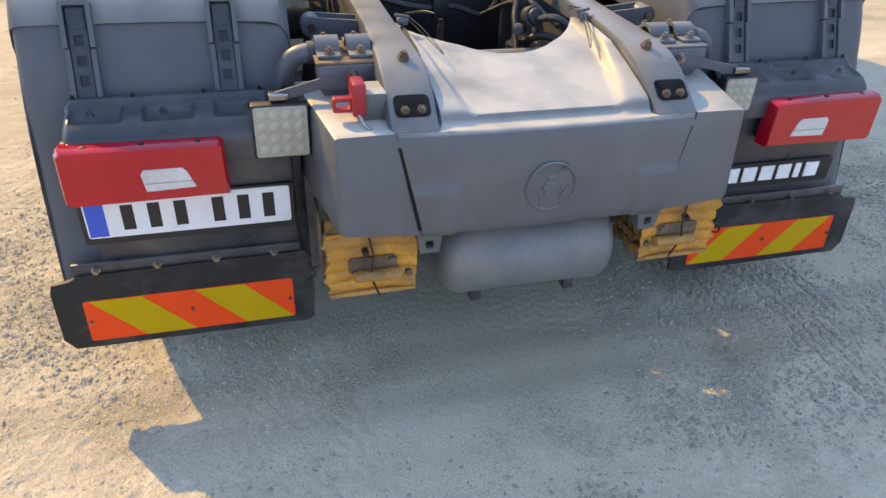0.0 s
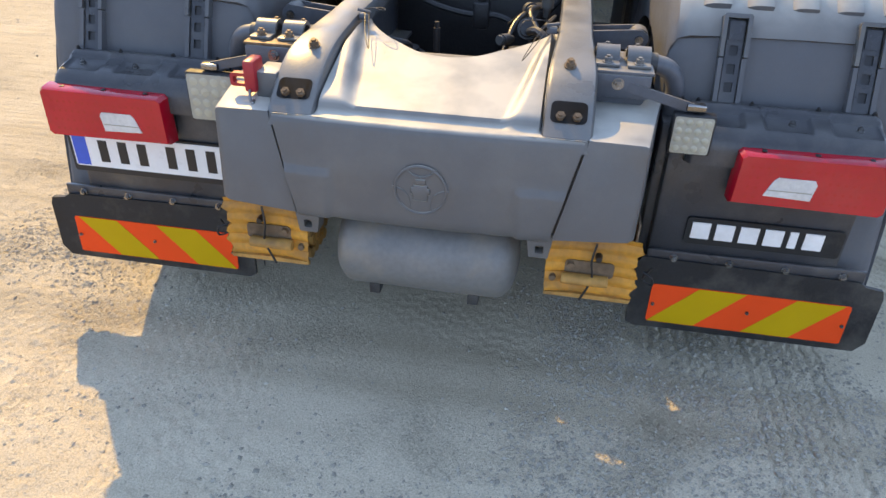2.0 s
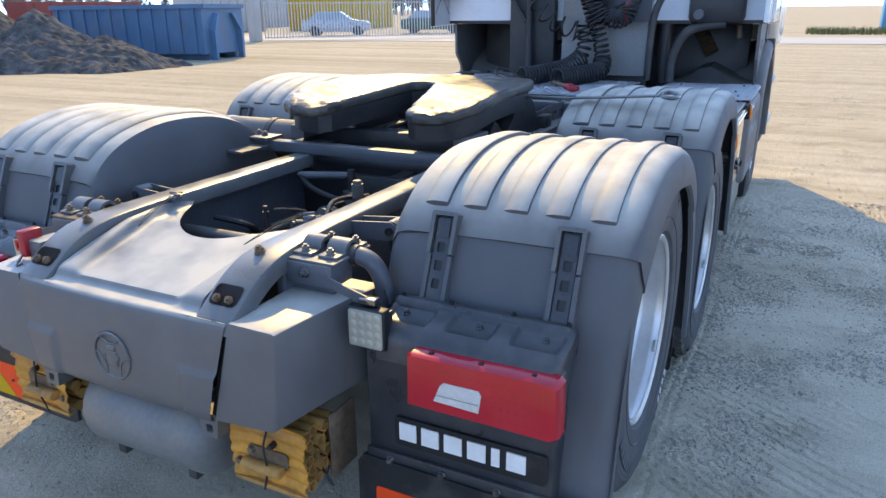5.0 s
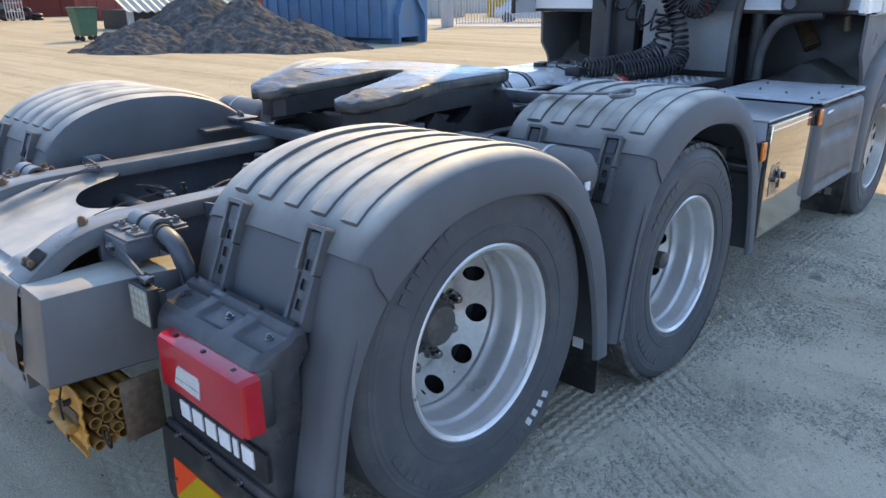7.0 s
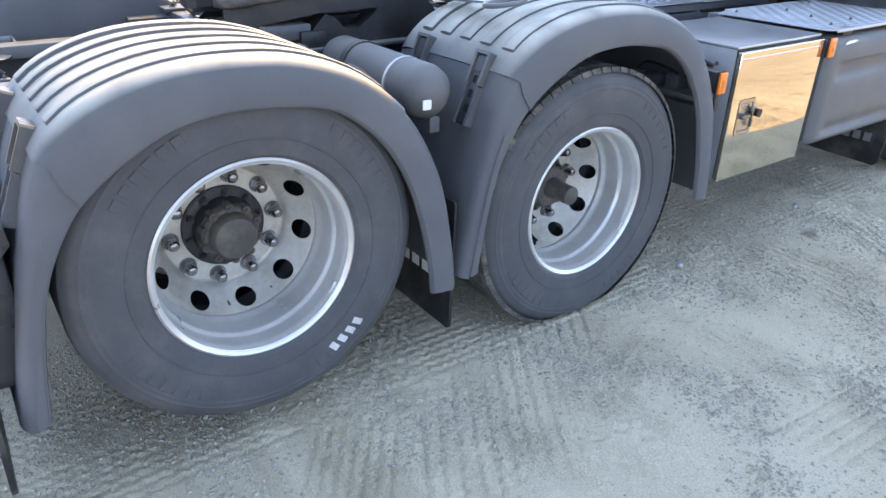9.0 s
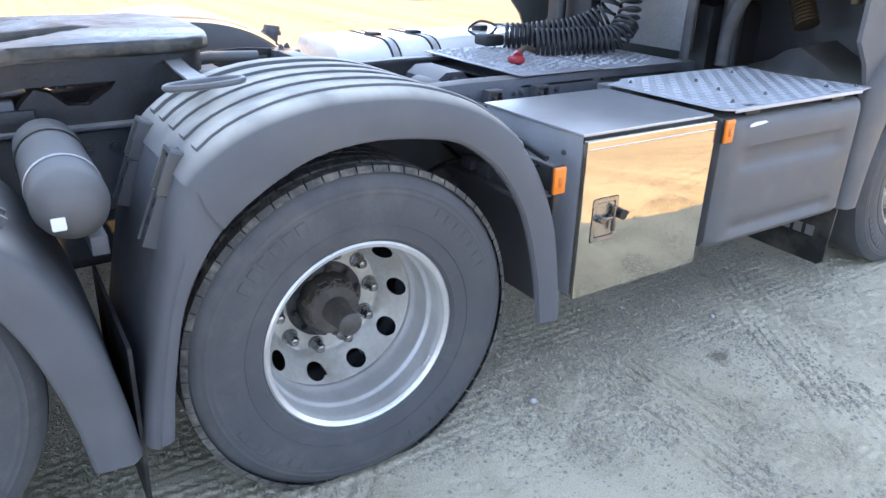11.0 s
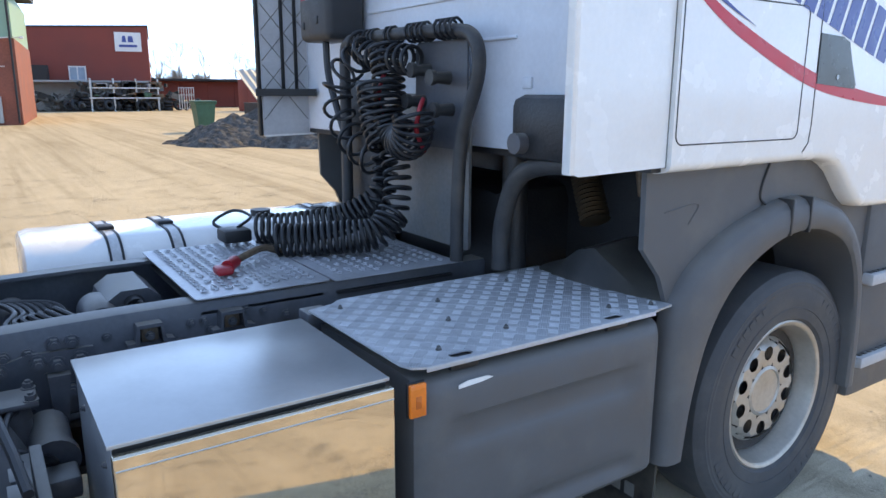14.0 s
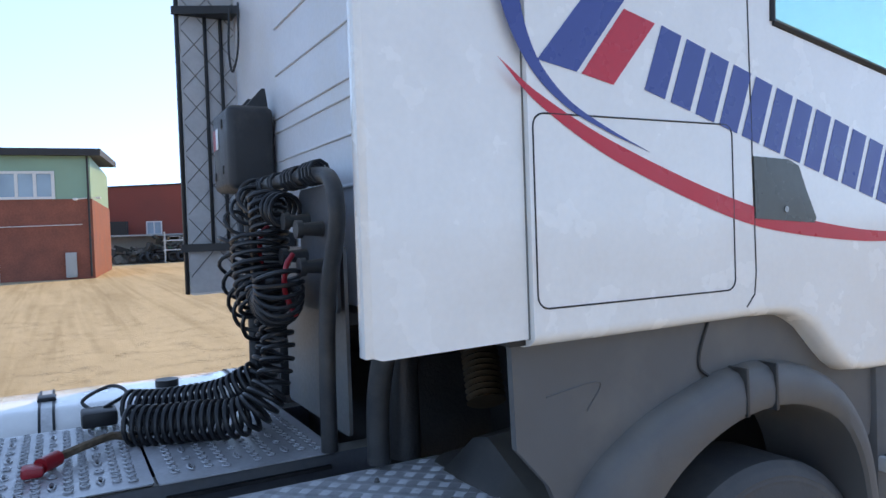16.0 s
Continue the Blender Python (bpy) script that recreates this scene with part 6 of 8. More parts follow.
for x in (-0.6, 0.6):
    bm = bmesh.new()
    box(bm, x - 0.25, x + 0.25, 5.2, 5.35, 1.9, 2.65, 0.06)
    box(bm, x - 0.25, x + 0.25, 5.2, 5.7, 1.8, 1.95, 0.05)
    part("seat", bm, M_BLACK, cab, "dark cab seat")

# deflectors beside the rear wall
for side in (1, -1):
    bm = bmesh.new()
    e, b = (0.0, 0.0) if side > 0 else (0.05, -0.028)
    ol = [(4.222 + e, 1.452 + b), (4.245 + e, 1.444 + b), (4.596, 1.452 + b), (4.596, 3.80), (4.214 + e, 3.80), (4.212 + e, 1.50 + b)]
    slab(bm, ol, [], lambda u, v, w: (side * (1.268 - w), u, v), 0.02)
    df = part("side_deflector", bm, M_WHITE, cab, "white side deflector")
    bm = bmesh.new()
    slab(bm, [(4.23 + e, 1.455 + b), (4.55, 1.46 + b), (4.55, 3.78), (4.23 + e, 3.78)], [], lambda u, v, w: (side * (1.2475 - w), u, v), 0.004)
    part("liner", bm, M_LINER, df, "grey quilted liner")
    bm = bmesh.new()
    box(bm, side * 1.24, side * 1.272, 4.206 + e, 4.226 + e, 1.45 + b, 3.80, 0.005)
    part("edge_strip", bm, M_INK if side < 0 else M_WHITE, df)
    if side < 0:
        for k in range(-2, 16):
            for dirn in (1, -1):
                z0 = 1.35 + 0.16 * k
                z1 = z0 + 0.30
                lo, hi = (z0, z1) if dirn > 0 else (z1, z0)
                if min(lo, hi) < 1.47 or max(lo, hi) > 3.7:
                    continue
                bm = bmesh.new()
                cyl(bm, (-1.2425, 4.285, lo), (-1.2425, 4.545, hi), 0.0028, seg=6)
                part("quilt_seam", bm, M_TANK, df)
        for y in (4.40, 4.478):
            bm = bmesh.new()
            box(bm, -1.243, -1.225, y - 0.008, y + 0.008, 1.66, 2.86, 0.003)
            part("stay", bm, M_INK, df, "black stay")
        for z in (1.66, 2.86):
            bm = bmesh.new()
            loft(bm, [[(-1.243, y, z - 0.02), (-1.243, y, z + 0.02), (x, y, z + 0.02), (x, y, z - 0.02)] for y, x in ((4.24, -1.23), (4.54, -1.10))])
            part("hinge_bracket", bm, M_INK, df, "black hinge bracket")
    else:
        bm = bmesh.new()
        tube(bm, [(1.266, 4.598, 1.45), (1.266, 4.598, 3.4)], 0.0035, 6)
        part("gap", bm, M_TANK, df)

# seams and locker door outline
def seam(pts, r=0.0022):
    bm = bmesh.new()
    tube(bm, [(1.2852, y, z) for y, z in pts], r, 6)
    part("seam", bm, M_INK, cab, "dark panel gap")


lk = rounded(4.612, 5.248, 1.517, 1.948, 0.03, 5)
seam(lk + lk[:1])
seam([(5.315, 3.3), (5.32, 2.3), (5.325, 1.9), (5.33, 1.56), (5.322, 1.50), (5.29, 1.468)])
# stripes: bent bands, broad in the middle
def band(path, widths, mat, label, x=1.2868):
    c = smooth_path([(0, y, z) for y, z in path], 10)
    n = len(c)
    bm = bmesh.new()
    up, dn = [], []
    for i, p in enumerate(c):
        t = (c[min(i + 1, n - 1)] - c[max(i - 1, 0)]).normalized()
        f = i / (n - 1) * (len(widths) - 1)
        k = min(int(f), len(widths) - 2)
        w = widths[k] + (widths[k + 1] - widths[k]) * (f - k)
        up.append((x, p.y - t.z * w / 2, p.z + t.y * w / 2))
        dn.append((x, p.y + t.z * w / 2, p.z - t.y * w / 2))
    loft(bm, [[a, b, (b[0] - 0.0008, b[1], b[2]), (a[0] - 0.0008, a[1], a[2])] for a, b in zip(up, dn)])
    part("stripe", bm, mat, cab, label)


band([(4.526, 2.062), (4.64, 1.973), (4.866, 1.86), (5.252, 1.728), (5.55, 1.672), (5.934, 1.636), (6.3, 1.66)], (0.0, 0.022, 0.04, 0.05, 0.046, 0.03, 0.0), M_DRED, "long red stripe")
band([(4.62, 2.42), (4.562, 2.30), (4.562, 2.185), (4.614, 2.063), (4.703, 1.977), (4.82, 1.92), (4.956, 1.869)], (0.05, 0.055, 0.05, 0.03, 0.018, 0.009, 0.0), M_DBLUE, "curved blue stripe", 1.2876)
bm = bmesh.new()
slab(bm, [(4.629, 2.065), (4.738, 2.046), (4.895, 2.235), (4.95, 2.30), (4.84, 2.32), (4.80, 2.26)], [], at_x(1.2868), 0.001)
part("stripe", bm, M_DBLUE, cab, "slanted blue block")
bm = bmesh.new()
slab(bm, [(4.752, 2.043), (4.846, 2.024), (4.983, 2.181), (4.885, 2.205)], [], at_x(1.2868), 0.001)
part("stripe", bm, M_DRED, cab, "slanted red block")
for i in range(12):
    y = 4.944 + 0.0855 * i
    zb = 2.031 - 0.287 * (y - 4.944)
    bm = bmesh.new()
    h = 0.172
    z = zb - 0.012
    slab(bm, [(y, z), (y + 0.066, z - 0.019), (y + 0.128, z + h - 0.031), (y + 0.062, z + h - 0.012)], [], at_x(1.2868), 0.001)
    part("slanted_bar", bm, M_DBLUE, cab, "slanted blue bar")
bm = bmesh.new()
slab(bm, [(5.327, 1.868), (5.47, 1.862), (5.515, 1.845), (5.545, 1.78), (5.588, 1.70), (5.58, 1.685), (5.33, 1.702)], [], at_x(1.289), 0.003)
hd = part("handle_recess", bm, material("dark_recess", (0.075, 0.08, 0.07), 0.25, vary=0.1), cab, "dark door handle recess")
bm = bmesh.new()
cyl(bm, (1.288, 5.455, 1.725), (1.292, 5.455, 1.725), 0.009, seg=12)
part("key_lock", bm, M_NUT, hd, "small round key lock")

# ---------------------------------------------------------------- front fender and steps
ARCH_OUT = [(4.69, .44), (4.70, .72), (4.715, .96), (4.79, 1.09), (4.944, 1.19), (5.12, 1.255), (5.287, 1.295), (5.48, 1.295), (5.686, 1.234), (5.82, 1.11), (5.889, .96), (5.93, .70), (5.94, .45)]
ARCH_IN = [(4.80, .44), (4.83, .65), (4.89, .85), (4.98, .99), (5.1, 1.085), (5.25, 1.15), (5.4, 1.175), (5.56, 1.16), (5.72, 1.09), (5.81, .97), (5.855, .80), (5.87, .62), (5.87, .45)]
for side in (1, -1):
    a, b = even(ARCH_OUT, 49), even(ARCH_IN, 49)
    bm = bmesh.new()
    rings = []
    for p, q in zip(a, b):
        rings.append([(side * x, p.y + (q.y - p.y) * f, p.z + (q.z - p.z) * f) for x, f in ((1.19, -0.02), (1.225, 0.0), (1.252, 0.08), (1.268, 0.25), (1.274, 0.55), (1.272, 0.85), (1.262, 0.98), (1.245, 1.0), (0.92, 1.0), (0.92, 0.9), (1.19, 0.5))])
    loft(bm, rings)
    ff = part("front_fender", bm, M_PLASTIC, truck, "grey plastic front wheel arch")
    bm = bmesh.new()
    slab(bm, [(4.585, 1.445), (4.592, 1.19), (4.68, 1.09), (4.72, 1.0), (4.80, 0.98), (4.86, 1.04), (4.94, 1.12), (5.12, 1.185), (5.287, 1.22), (5.48, 1.22), (5.66, 1.165), (5.78, 1.06), (5.82, 0.98), (5.95, 1.0), (6.0, 1.24), (5.76, 1.25), (5.68, 1.31), (5.60, 1.385), (5.50, 1.435), (5.32, 1.445)], [], lambda u, v, w: (side * (1.212 - w), u, v), 0.02)
    part("upper_panel", bm, M_PLASTIC, ff, "flat grey panel under the cab")
    bm = bmesh.new()
    tube(bm, smooth_path([(side * 1.214, 5.23, 1.445), (side * 1.214, 5.19, 1.36), (side * 1.214, 5.185, 1.31), (side * 1.22, 5.21, 1.285)]), 0.005, 6)
    part("panel_gap", bm, M_INK, ff)
    bm = bmesh.new()
    tube(bm, smooth_path([(side * 1.213, 4.68, 1.30), (side * 1.213, 4.84, 1.315), (side * 1.213, 4.80, 1.25)]), 0.0022, 6)
    part("pressed_line", bm, M_PLASTIC, ff)
    for y in (5.30, 5.42):
        bm = bmesh.new()
        box(bm, side * 1.215, side * 1.277, y - 0.006, y + 0.006, 1.17, 1.302, 0.003)
        part("joint", bm, M_BLACK, ff, "dark fender joint")
    # steps
    bm = bmesh.new()
    box(bm, side * 1.0, side * 1.235, 5.96, 6.55, 0.36, 1.25, 0.03)
    st = part("step_housing", bm, M_PLASTIC, truck, "grey step housing with two grating steps")
    for z in (0.56, 0.93):
        bm = bmesh.new()
        box(bm, side * 1.16, side * 1.272, 5.97, 6.50, z - 0.05, z, 0.008)
        tread = part("step", bm, M_LINER, st)
        bm = bmesh.new()
        for i in range(12):
            for j in range(3):
                box(bm, side * (1.172 + 0.03 * j), side * (1.192 + 0.03 * j), 5.99 + 0.042 * i, 6.015 + 0.042 * i, z, z + 0.004)
        part("grating", bm, M_BLACK, st, "dark step grating", kind="stuff")
bm = bmesh.new()
box(bm, -1.0, 1.0, 6.1, 6.5, 0.32, 1.24, 0.05)
part("bumper", bm, M_PLASTIC, truck, "grey bumper")

# ---------------------------------------------------------------- behind and below the cab
bm = bmesh.new()
tube(bm, smooth_path([(.475, 4.40, 1.035), (.48, 4.40, 1.30), (.50, 4.405, 1.52), (.575, 4.41, 1.70), (.585, 4.41, 1.80), (.54, 4.41, 1.865), (.44, 4.41, 1.885), (.2, 4.41, 1.895), (-.2, 4.41, 1.90), (-.42, 4.41, 1.89), (-.47, 4.41, 1.80), (-.47, 4.41, 1.4), (-.47, 4.41, 1.03)], 6), 0.026, 14)
hoop = part("hose_hoop", bm, M_BLACK, truck, "black tube hoop carrying coiled hoses")
bm = bmesh.new()
slab(bm, rounded(0.10, 0.46, 1.45, 1.86, 0.03), [], at_y(4.45), 0.01)
part("coupling_plate", bm, M_FRAME, hoop, "dark plate with couplings")
for x, z, mat in ((0.20, 1.75, M_BLACK), (0.34, 1.72, M_BLACK), (0.36, 1.60, M_BLACK), (0.16, 1.63, M_BLACK)):
    bm = bmesh.new()
    cyl(bm, (x, 4.45, z), (x, 4.38, z), 0.026, 0.02, seg=14)
    cyl(bm, (x, 4.38, z), (x, 4.36, z), 0.03, seg=14)
    part("coupling", bm, mat, hoop)
for x, z in ((0.0, 1.70), (0.30, 1.60)):
    bm = bmesh.new()
    tube(bm, smooth_path([(x, 4.36, z + 0.04), (x + .02, 4.33, z), (x, 4.33, z - .08), (x + .01, 4.36, z - .16)]), 0.009, 8)
    part("red_hose", bm, M_REDPLUG, hoop, "short red hose")
bm = bmesh.new()
slab(bm, rounded(-0.22, 0.44, 1.055, 1.66, 0.02), [], at_y(4.48), 0.012)
part("heat_shield", bm, M_SHIELD, truck, "dull steel heat shield sheet")
bm = bmesh.new()
box(bm, -0.66, -0.28, 4.46, 4.55, 1.05, 1.72, 0.02)
part("air_intake", bm, M_BLACK, truck, "black air intake duct")
bm = bmesh.new()
box(bm, 0.72, 1.10, 4.44, 4.62, 1.44, 1.66, 0.04)
part("cab_mount", bm, M_GREASE, truck, "black cab mount housing")
bm = bmesh.new()
cyl(bm, (0.80, 4.44, 1.50), (0.80, 4.40, 1.50), 0.035, seg=18)
part("mount_bush", bm, M_FRAME, truck, "grey rubber bush with a bolt")
bm = bmesh.new()
tube(bm, smooth_path([(.62, 4.50, 1.02), (.63, 4.50, 1.20), (.70, 4.50, 1.36), (.82, 4.50, 1.42), (.98, 4.50, 1.44)], 6), 0.034, 12)
part("mount_arm", bm, M_BLACK, truck, "curved grey mount arm")
bm = bmesh.new()
cyl(bm, (0.55, 4.62, 1.0), (0.55, 4.62, 1.45), 0.05, seg=16)
part("damper", bm, M_GREASE, truck, "black cab damper")
bm = bmesh.new()
rings = []
for i in range(36):
    t = i / 35
    c = Vector((0.88 - 0.16 * t, 4.72 + 0.06 * t, 1.22 + 0.26 * t))
    u, v = ring_frame((-0.16, 0.06, 0.26))
    r = 0.05 + 0.006 * math.cos(i * math.pi)
    rings.append([c + (u * math.cos(k * math.pi / 8) + v * math.sin(k * math.pi / 8)) * r for k in range(16)])
loft(bm, rings)
part("exhaust_bellows", bm, M_COPPER, truck, "ribbed brown exhaust bellows")
bm = bmesh.new()
loft(bm, [[(x, 4.64, z0), (x, 4.72, z1), (x, 5.0, z1 + 0.02), (x, 5.0, z0)] for x, z0, z1 in ((0.62, 0.98, 1.01), (0.72, 0.98, 1.04), (0.80, 0.98, 1.10), (0.88, 0.98, 1.12), (0.98, 0.98, 1.07), (1.08, 0.98, 1.02), (1.20, 0.98, 1.0))])
part("engine_cover", bm, M_BLACK, truck, "smooth grey moulded cover")
bm = bmesh.new()
box(bm, -1.1, 1.12, 5.0, 5.05, 0.70, 1.46, 0.01)
part("engine_shield", bm, M_GREASE, truck, "black engine shield")
bm = bmesh.new()
box(bm, -0.45, 0.45, 4.6, 6.0, 0.55, 1.3, 0.08)
part("engine", bm, M_GREASE, truck, "black engine block")
bm = bmesh.new()
cyl(bm, (1.05, 4.75, 1.42), (1.06, 4.76, 1.33), 0.022, seg=12)
part("drain_pipe", bm, M_RUSTY, truck, "short rusty drain pipe")
# black box on the rear wall with a red tag
bm = bmesh.new()
box(bm, -0.84, -0.50, 4.34, 4.54, 1.905, 2.27, 0.035, 4)
bx = part("battery_case", bm, M_BLACK, truck, "black case on the cab rear wall with a red tag")
for x in (-0.80, -0.55):
    bm = bmesh.new()
    loft(bm, [[(x - .03, 4.42, 2.26), (x + .03, 4.42, 2.26), (x + .03, 4.52, 2.26), (x - .03, 4.52, 2.26)], [(x - .006, 4.50, 2.35), (x + .006, 4.50, 2.35), (x + .006, 4.515, 2.35), (x - .006, 4.515, 2.35)]])
    part("ear", bm, M_BLACK, bx)
bm = bmesh.new()
slab(bm, [(-0.80, 2.10), (-0.74, 2.10), (-0.74, 2.19), (-0.80, 2.19)], [], at_y(4.337), 0.002)
part("tag", bm, M_REDPLUG, bx, "red tag")
bm = bmesh.new()
slab(bm, [(-0.74, 2.10), (-0.70, 2.10), (-0.70, 2.19), (-0.74, 2.19)], [], at_y(4.337), 0.002)
part("tag", bm, M_PLATE, bx, "white tag")
for x, z in ((-0.62, 2.2), (-0.78, 1.98), (-0.62, 2.0)):
    bm = bmesh.new()
    box(bm, x - 0.014, x + 0.014, 4.335, 4.345, z - 0.018, z + 0.018, 0.003)
    part("slot", bm, M_INK, bx)
bm = bmesh.new()
tube(bm, smooth_path([(-.7, 4.42, 1.91), (-.68, 4.42, 1.75), (-.60, 4.42, 1.6), (-.5, 4.42, 1.45)]), 0.018, 8)
part("cable", bm, M_HOSE, bx)
bm = bmesh.new()
tube(bm, smooth_path([(-1.1, 4.5, 2.86), (-1.06, 4.48, 2.65), (-1.0, 4.48, 2.52), (-.95, 4.5, 2.62), (-1.0, 4.52, 2.86)]), 0.006, 6)
part("cable_loop", bm, M_HOSE, truck, "thin black cable loop")


# coiled hoses
def coil(path, R, turns, r=0.0085, seg=7, n=16, squash=1.0, phase=0.0):
    c = smooth_path(path, 12)
    d = [0]
    for a, b in zip(c, c[1:]):
        d.append(d[-1] + (b - a).length)
    total = int(turns * n)
    u, v = ring_frame(c[1] - c[0])
    pts, j = [], 0
    for i in range(total + 1):
        s = d[-1] * i / total
        while j < len(c) - 2 and d[j + 1] < s:
            j += 1
        t = (s - d[j]) / max(d[j + 1] - d[j], 1e-9)
        p = c[j].lerp(c[j + 1], min(t, 1))
        q = (c[j + 1] - c[j]).normalized()
        u = (u - q * u.dot(q)).normalized()
        v = q.cross(u)
        a = 2 * math.pi * i / n + phase
        rr = R * (1 + 0.07 * math.sin(i * 0.37 + phase))
        pts.append(p + u * math.cos(a) * rr + v * math.sin(a) * rr * squash)
    bm = bmesh.new()
    tube(bm, pts, r, seg)
    part("coiled_hose", bm, M_HOSE, hoop, "black coiled air hose")


coil([(.07, 4.35, 1.46), (.12, 4.345, 1.32), (.155, 4.31, 1.19)], 0.052, 7, r=0.0088)
coil([(.155, 4.31, 1.19), (.15, 4.22, 1.105), (.05, 4.05, 1.085), (-.06, 3.88, 1.082)], 0.062, 20, r=0.0088, phase=0.6)
coil([(-.02, 4.36, 1.44), (.0, 4.355, 1.30), (-.01, 4.31, 1.2)], 0.05, 5, r=0.0088, phase=1.0)
coil([(-.01, 4.31, 1.2), (-.10, 4.19, 1.12), (-.22, 4.04, 1.09), (-.34, 3.90, 1.083)], 0.062, 20, r=0.0088, phase=1.7)
coil([(.0, 4.36, 1.86), (.05, 4.35, 1.65), (.07, 4.35, 1.46)], 0.062, 14, phase=2.0)
coil([(-.10, 4.36, 1.86), (-.36, 4.34, 1.74), (-.38, 4.33, 1.60), (-.24, 4.33, 1.46), (-.08, 4.33, 1.40), (-.02, 4.35, 1.36)], 0.066, 9, r=0.008, phase=0.4)
coil([(-.30, 4.38, 1.90), (-.15, 4.37, 1.82), (.05, 4.37, 1.80), (.22, 4.37, 1.78)], 0.055, 9, phase=0.8)
coil([(.04, 4.31, 1.70), (.06, 4.30, 1.62), (.08, 4.30, 1.54), (.12, 4.31, 1.46)], 0.085, 9, r=0.008, phase=2.5)
ring = [(0.25 + 0.07 * math.cos(t), 4.31, 1.55 + 0.07 * math.sin(t)) for t in [math.pi + math.pi * 1.15 * k / 12 for k in range(13)]]
coil(ring, 0.075, 13, r=0.008)
for x in (-0.35, -0.28, -0.2, -0.05, 0.12, 0.2, 0.33, 0.4):
    bm = bmesh.new()
    z = 1.895
    tube(bm, [(x + 0.004 * k, 4.41 + 0.036 * math.cos(k * 0.7), z + 0.036 * math.sin(k * 0.7)) for k in range(19)], 0.006, 6)
    part("tie", bm, M_HOSE, hoop, "black tie round the hoop")
# coupling lying on the deck
bm = bmesh.new()
tube(bm, smooth_path([(-.05, 3.90, 1.03), (-.06, 3.83, 1.052), (.01, 3.74, 1.05), (.09, 3.66, 1.046)]), 0.014, 8)
part("hose_end", bm, M_RUSTY, hoop, "brown hose end")
bm = bmesh.new()
cyl(bm, (.085, 3.665, 1.046), (.14, 3.62, 1.043), 0.024, seg=14)
box(bm, .12, .19, 3.57, 3.63, 1.022, 1.052, 0.01)
part("red_coupling", bm, M_REDPLUG, hoop, "red air coupling")
bm = bmesh.new()
box(bm, -0.40, -0.28, 3.74, 3.86, 1.034, 1.09, 0.012)
part("plug", bm, M_INK, hoop, "black plug with cable")
bm = bmesh.new()
tube(bm, smooth_path([(-.4, 3.80, 1.06), (-.47, 3.75, 1.10), (-.5, 3.85, 1.14), (-.42, 3.9, 1.12), (-.35, 3.82, 1.09)]), 0.007, 6)
part("cable_loop", bm, M_HOSE, hoop)

# ---------------------------------------------------------------- yard round the truck
M_SKIP = material("blue_steel", (0.07, 0.16, 0.27), 0.55, vary=0.15, scale=1.5, dirt=(0.16, 0.12, 0.09), dirt_amount=0.4, dirt_scale=1.2)
M_HEAP = material("dark_gravel_heap", (0.085, 0.08, 0.075), 0.95, vary=0.35, scale=2.5, bump=1.0, bump_scale=26, dirt=(0.2, 0.185, 0.165), dirt_amount=0.6, dirt_scale=5, spec=0.1)
M_BIN = material("green_bin", (0.045, 0.12, 0.07), 0.5, vary=0.12)
M_BRICK = material("red_brick", (0.27, 0.085, 0.055), 0.85, vary=0.2, scale=1.2, bump=0.3, bump_scale=12)
M_BRICK2 = material("red_brick_far", (0.25, 0.06, 0.045), 0.85, vary=0.12, scale=0.4)
M_GREENWALL = material("green_cladding", (0.26, 0.40, 0.29), 0.7, vary=0.06, scale=0.8)
M_ROOF = material("black_roof", (0.03, 0.03, 0.032), 0.7, vary=0.2)
M_FRAMEW = material("window_frame", (0.7, 0.68, 0.64), 0.5, vary=0.05)
M_PANE = material("window_pane", (0.28, 0.38, 0.45), 0.08, vary=0.2, scale=0.7)
M_SHED = material("corrugated_roof", (0.36, 0.36, 0.34), 0.6, vary=0.12, scale=1.0)
M_CONC = material("concrete", (0.42, 0.41, 0.39), 0.85, vary=0.12, scale=0.5)
M_BUSH = material("dry_bush", (0.26, 0.19, 0.10), 0.95, vary=0.3, island=0.3)
M_TREE = material("bare_branches", (0.16, 0.13, 0.11), 0.95, vary=0.2)
M_CARPAINT = material("car_silver", (0.4, 0.42, 0.45), 0.3, metal=0.4, vary=0.05)

# roll-off container
skip = thing("skip_container", "blue steel roll-off container with ribbed sides", "container", (-19.5, 17.3, 0))
ax, ay = Vector((-0.985, -0.17, 0)), Vector((-0.17, 0.985, 0))
P0 = Vector((-16.37, 16.9, 0))


def sk(u, v, z):
    return P0 + ax * u + ay * v + Vector((0, 0, z))


def sk_box(bm, u0, u1, v0, v1, z0, z1):
    loft(bm, [[sk(u, v0, z0), sk(u, v1, z0), sk(u, v1, z1), sk(u, v0, z1)] for u in (u0, u1)])


bm = bmesh.new()
for a in ((0, 6, 0, 0.06, 0.2, 1.72), (0, 6, 2.34, 2.4, 0.2, 1.72), (0, 0.06, 0.06, 2.34, 0.2, 1.72), (5.94, 6, 0.06, 2.34, 0.2, 1.72), (0.06, 5.94, 0.06, 2.34, 0.2, 0.3)):
    sk_box(bm, *a)
part("tub", bm, M_SKIP, skip)
for i in range(11):
    bm = bmesh.new()
    sk_box(bm, 0.25 + 0.55 * i, 0.35 + 0.55 * i, -0.07, 0.0, 0.25, 1.66)
    part("rib", bm, M_SKIP, skip)
bm = bmesh.new()
sk_box(bm, -0.05, 6.05, -0.1, 0.02, 1.64, 1.78)
part("rim", bm, M_SKIP, skip)
bm = bmesh.new()
sk_box(bm, -0.1, 0.0, 0.0, 2.4, 1.64, 1.78)
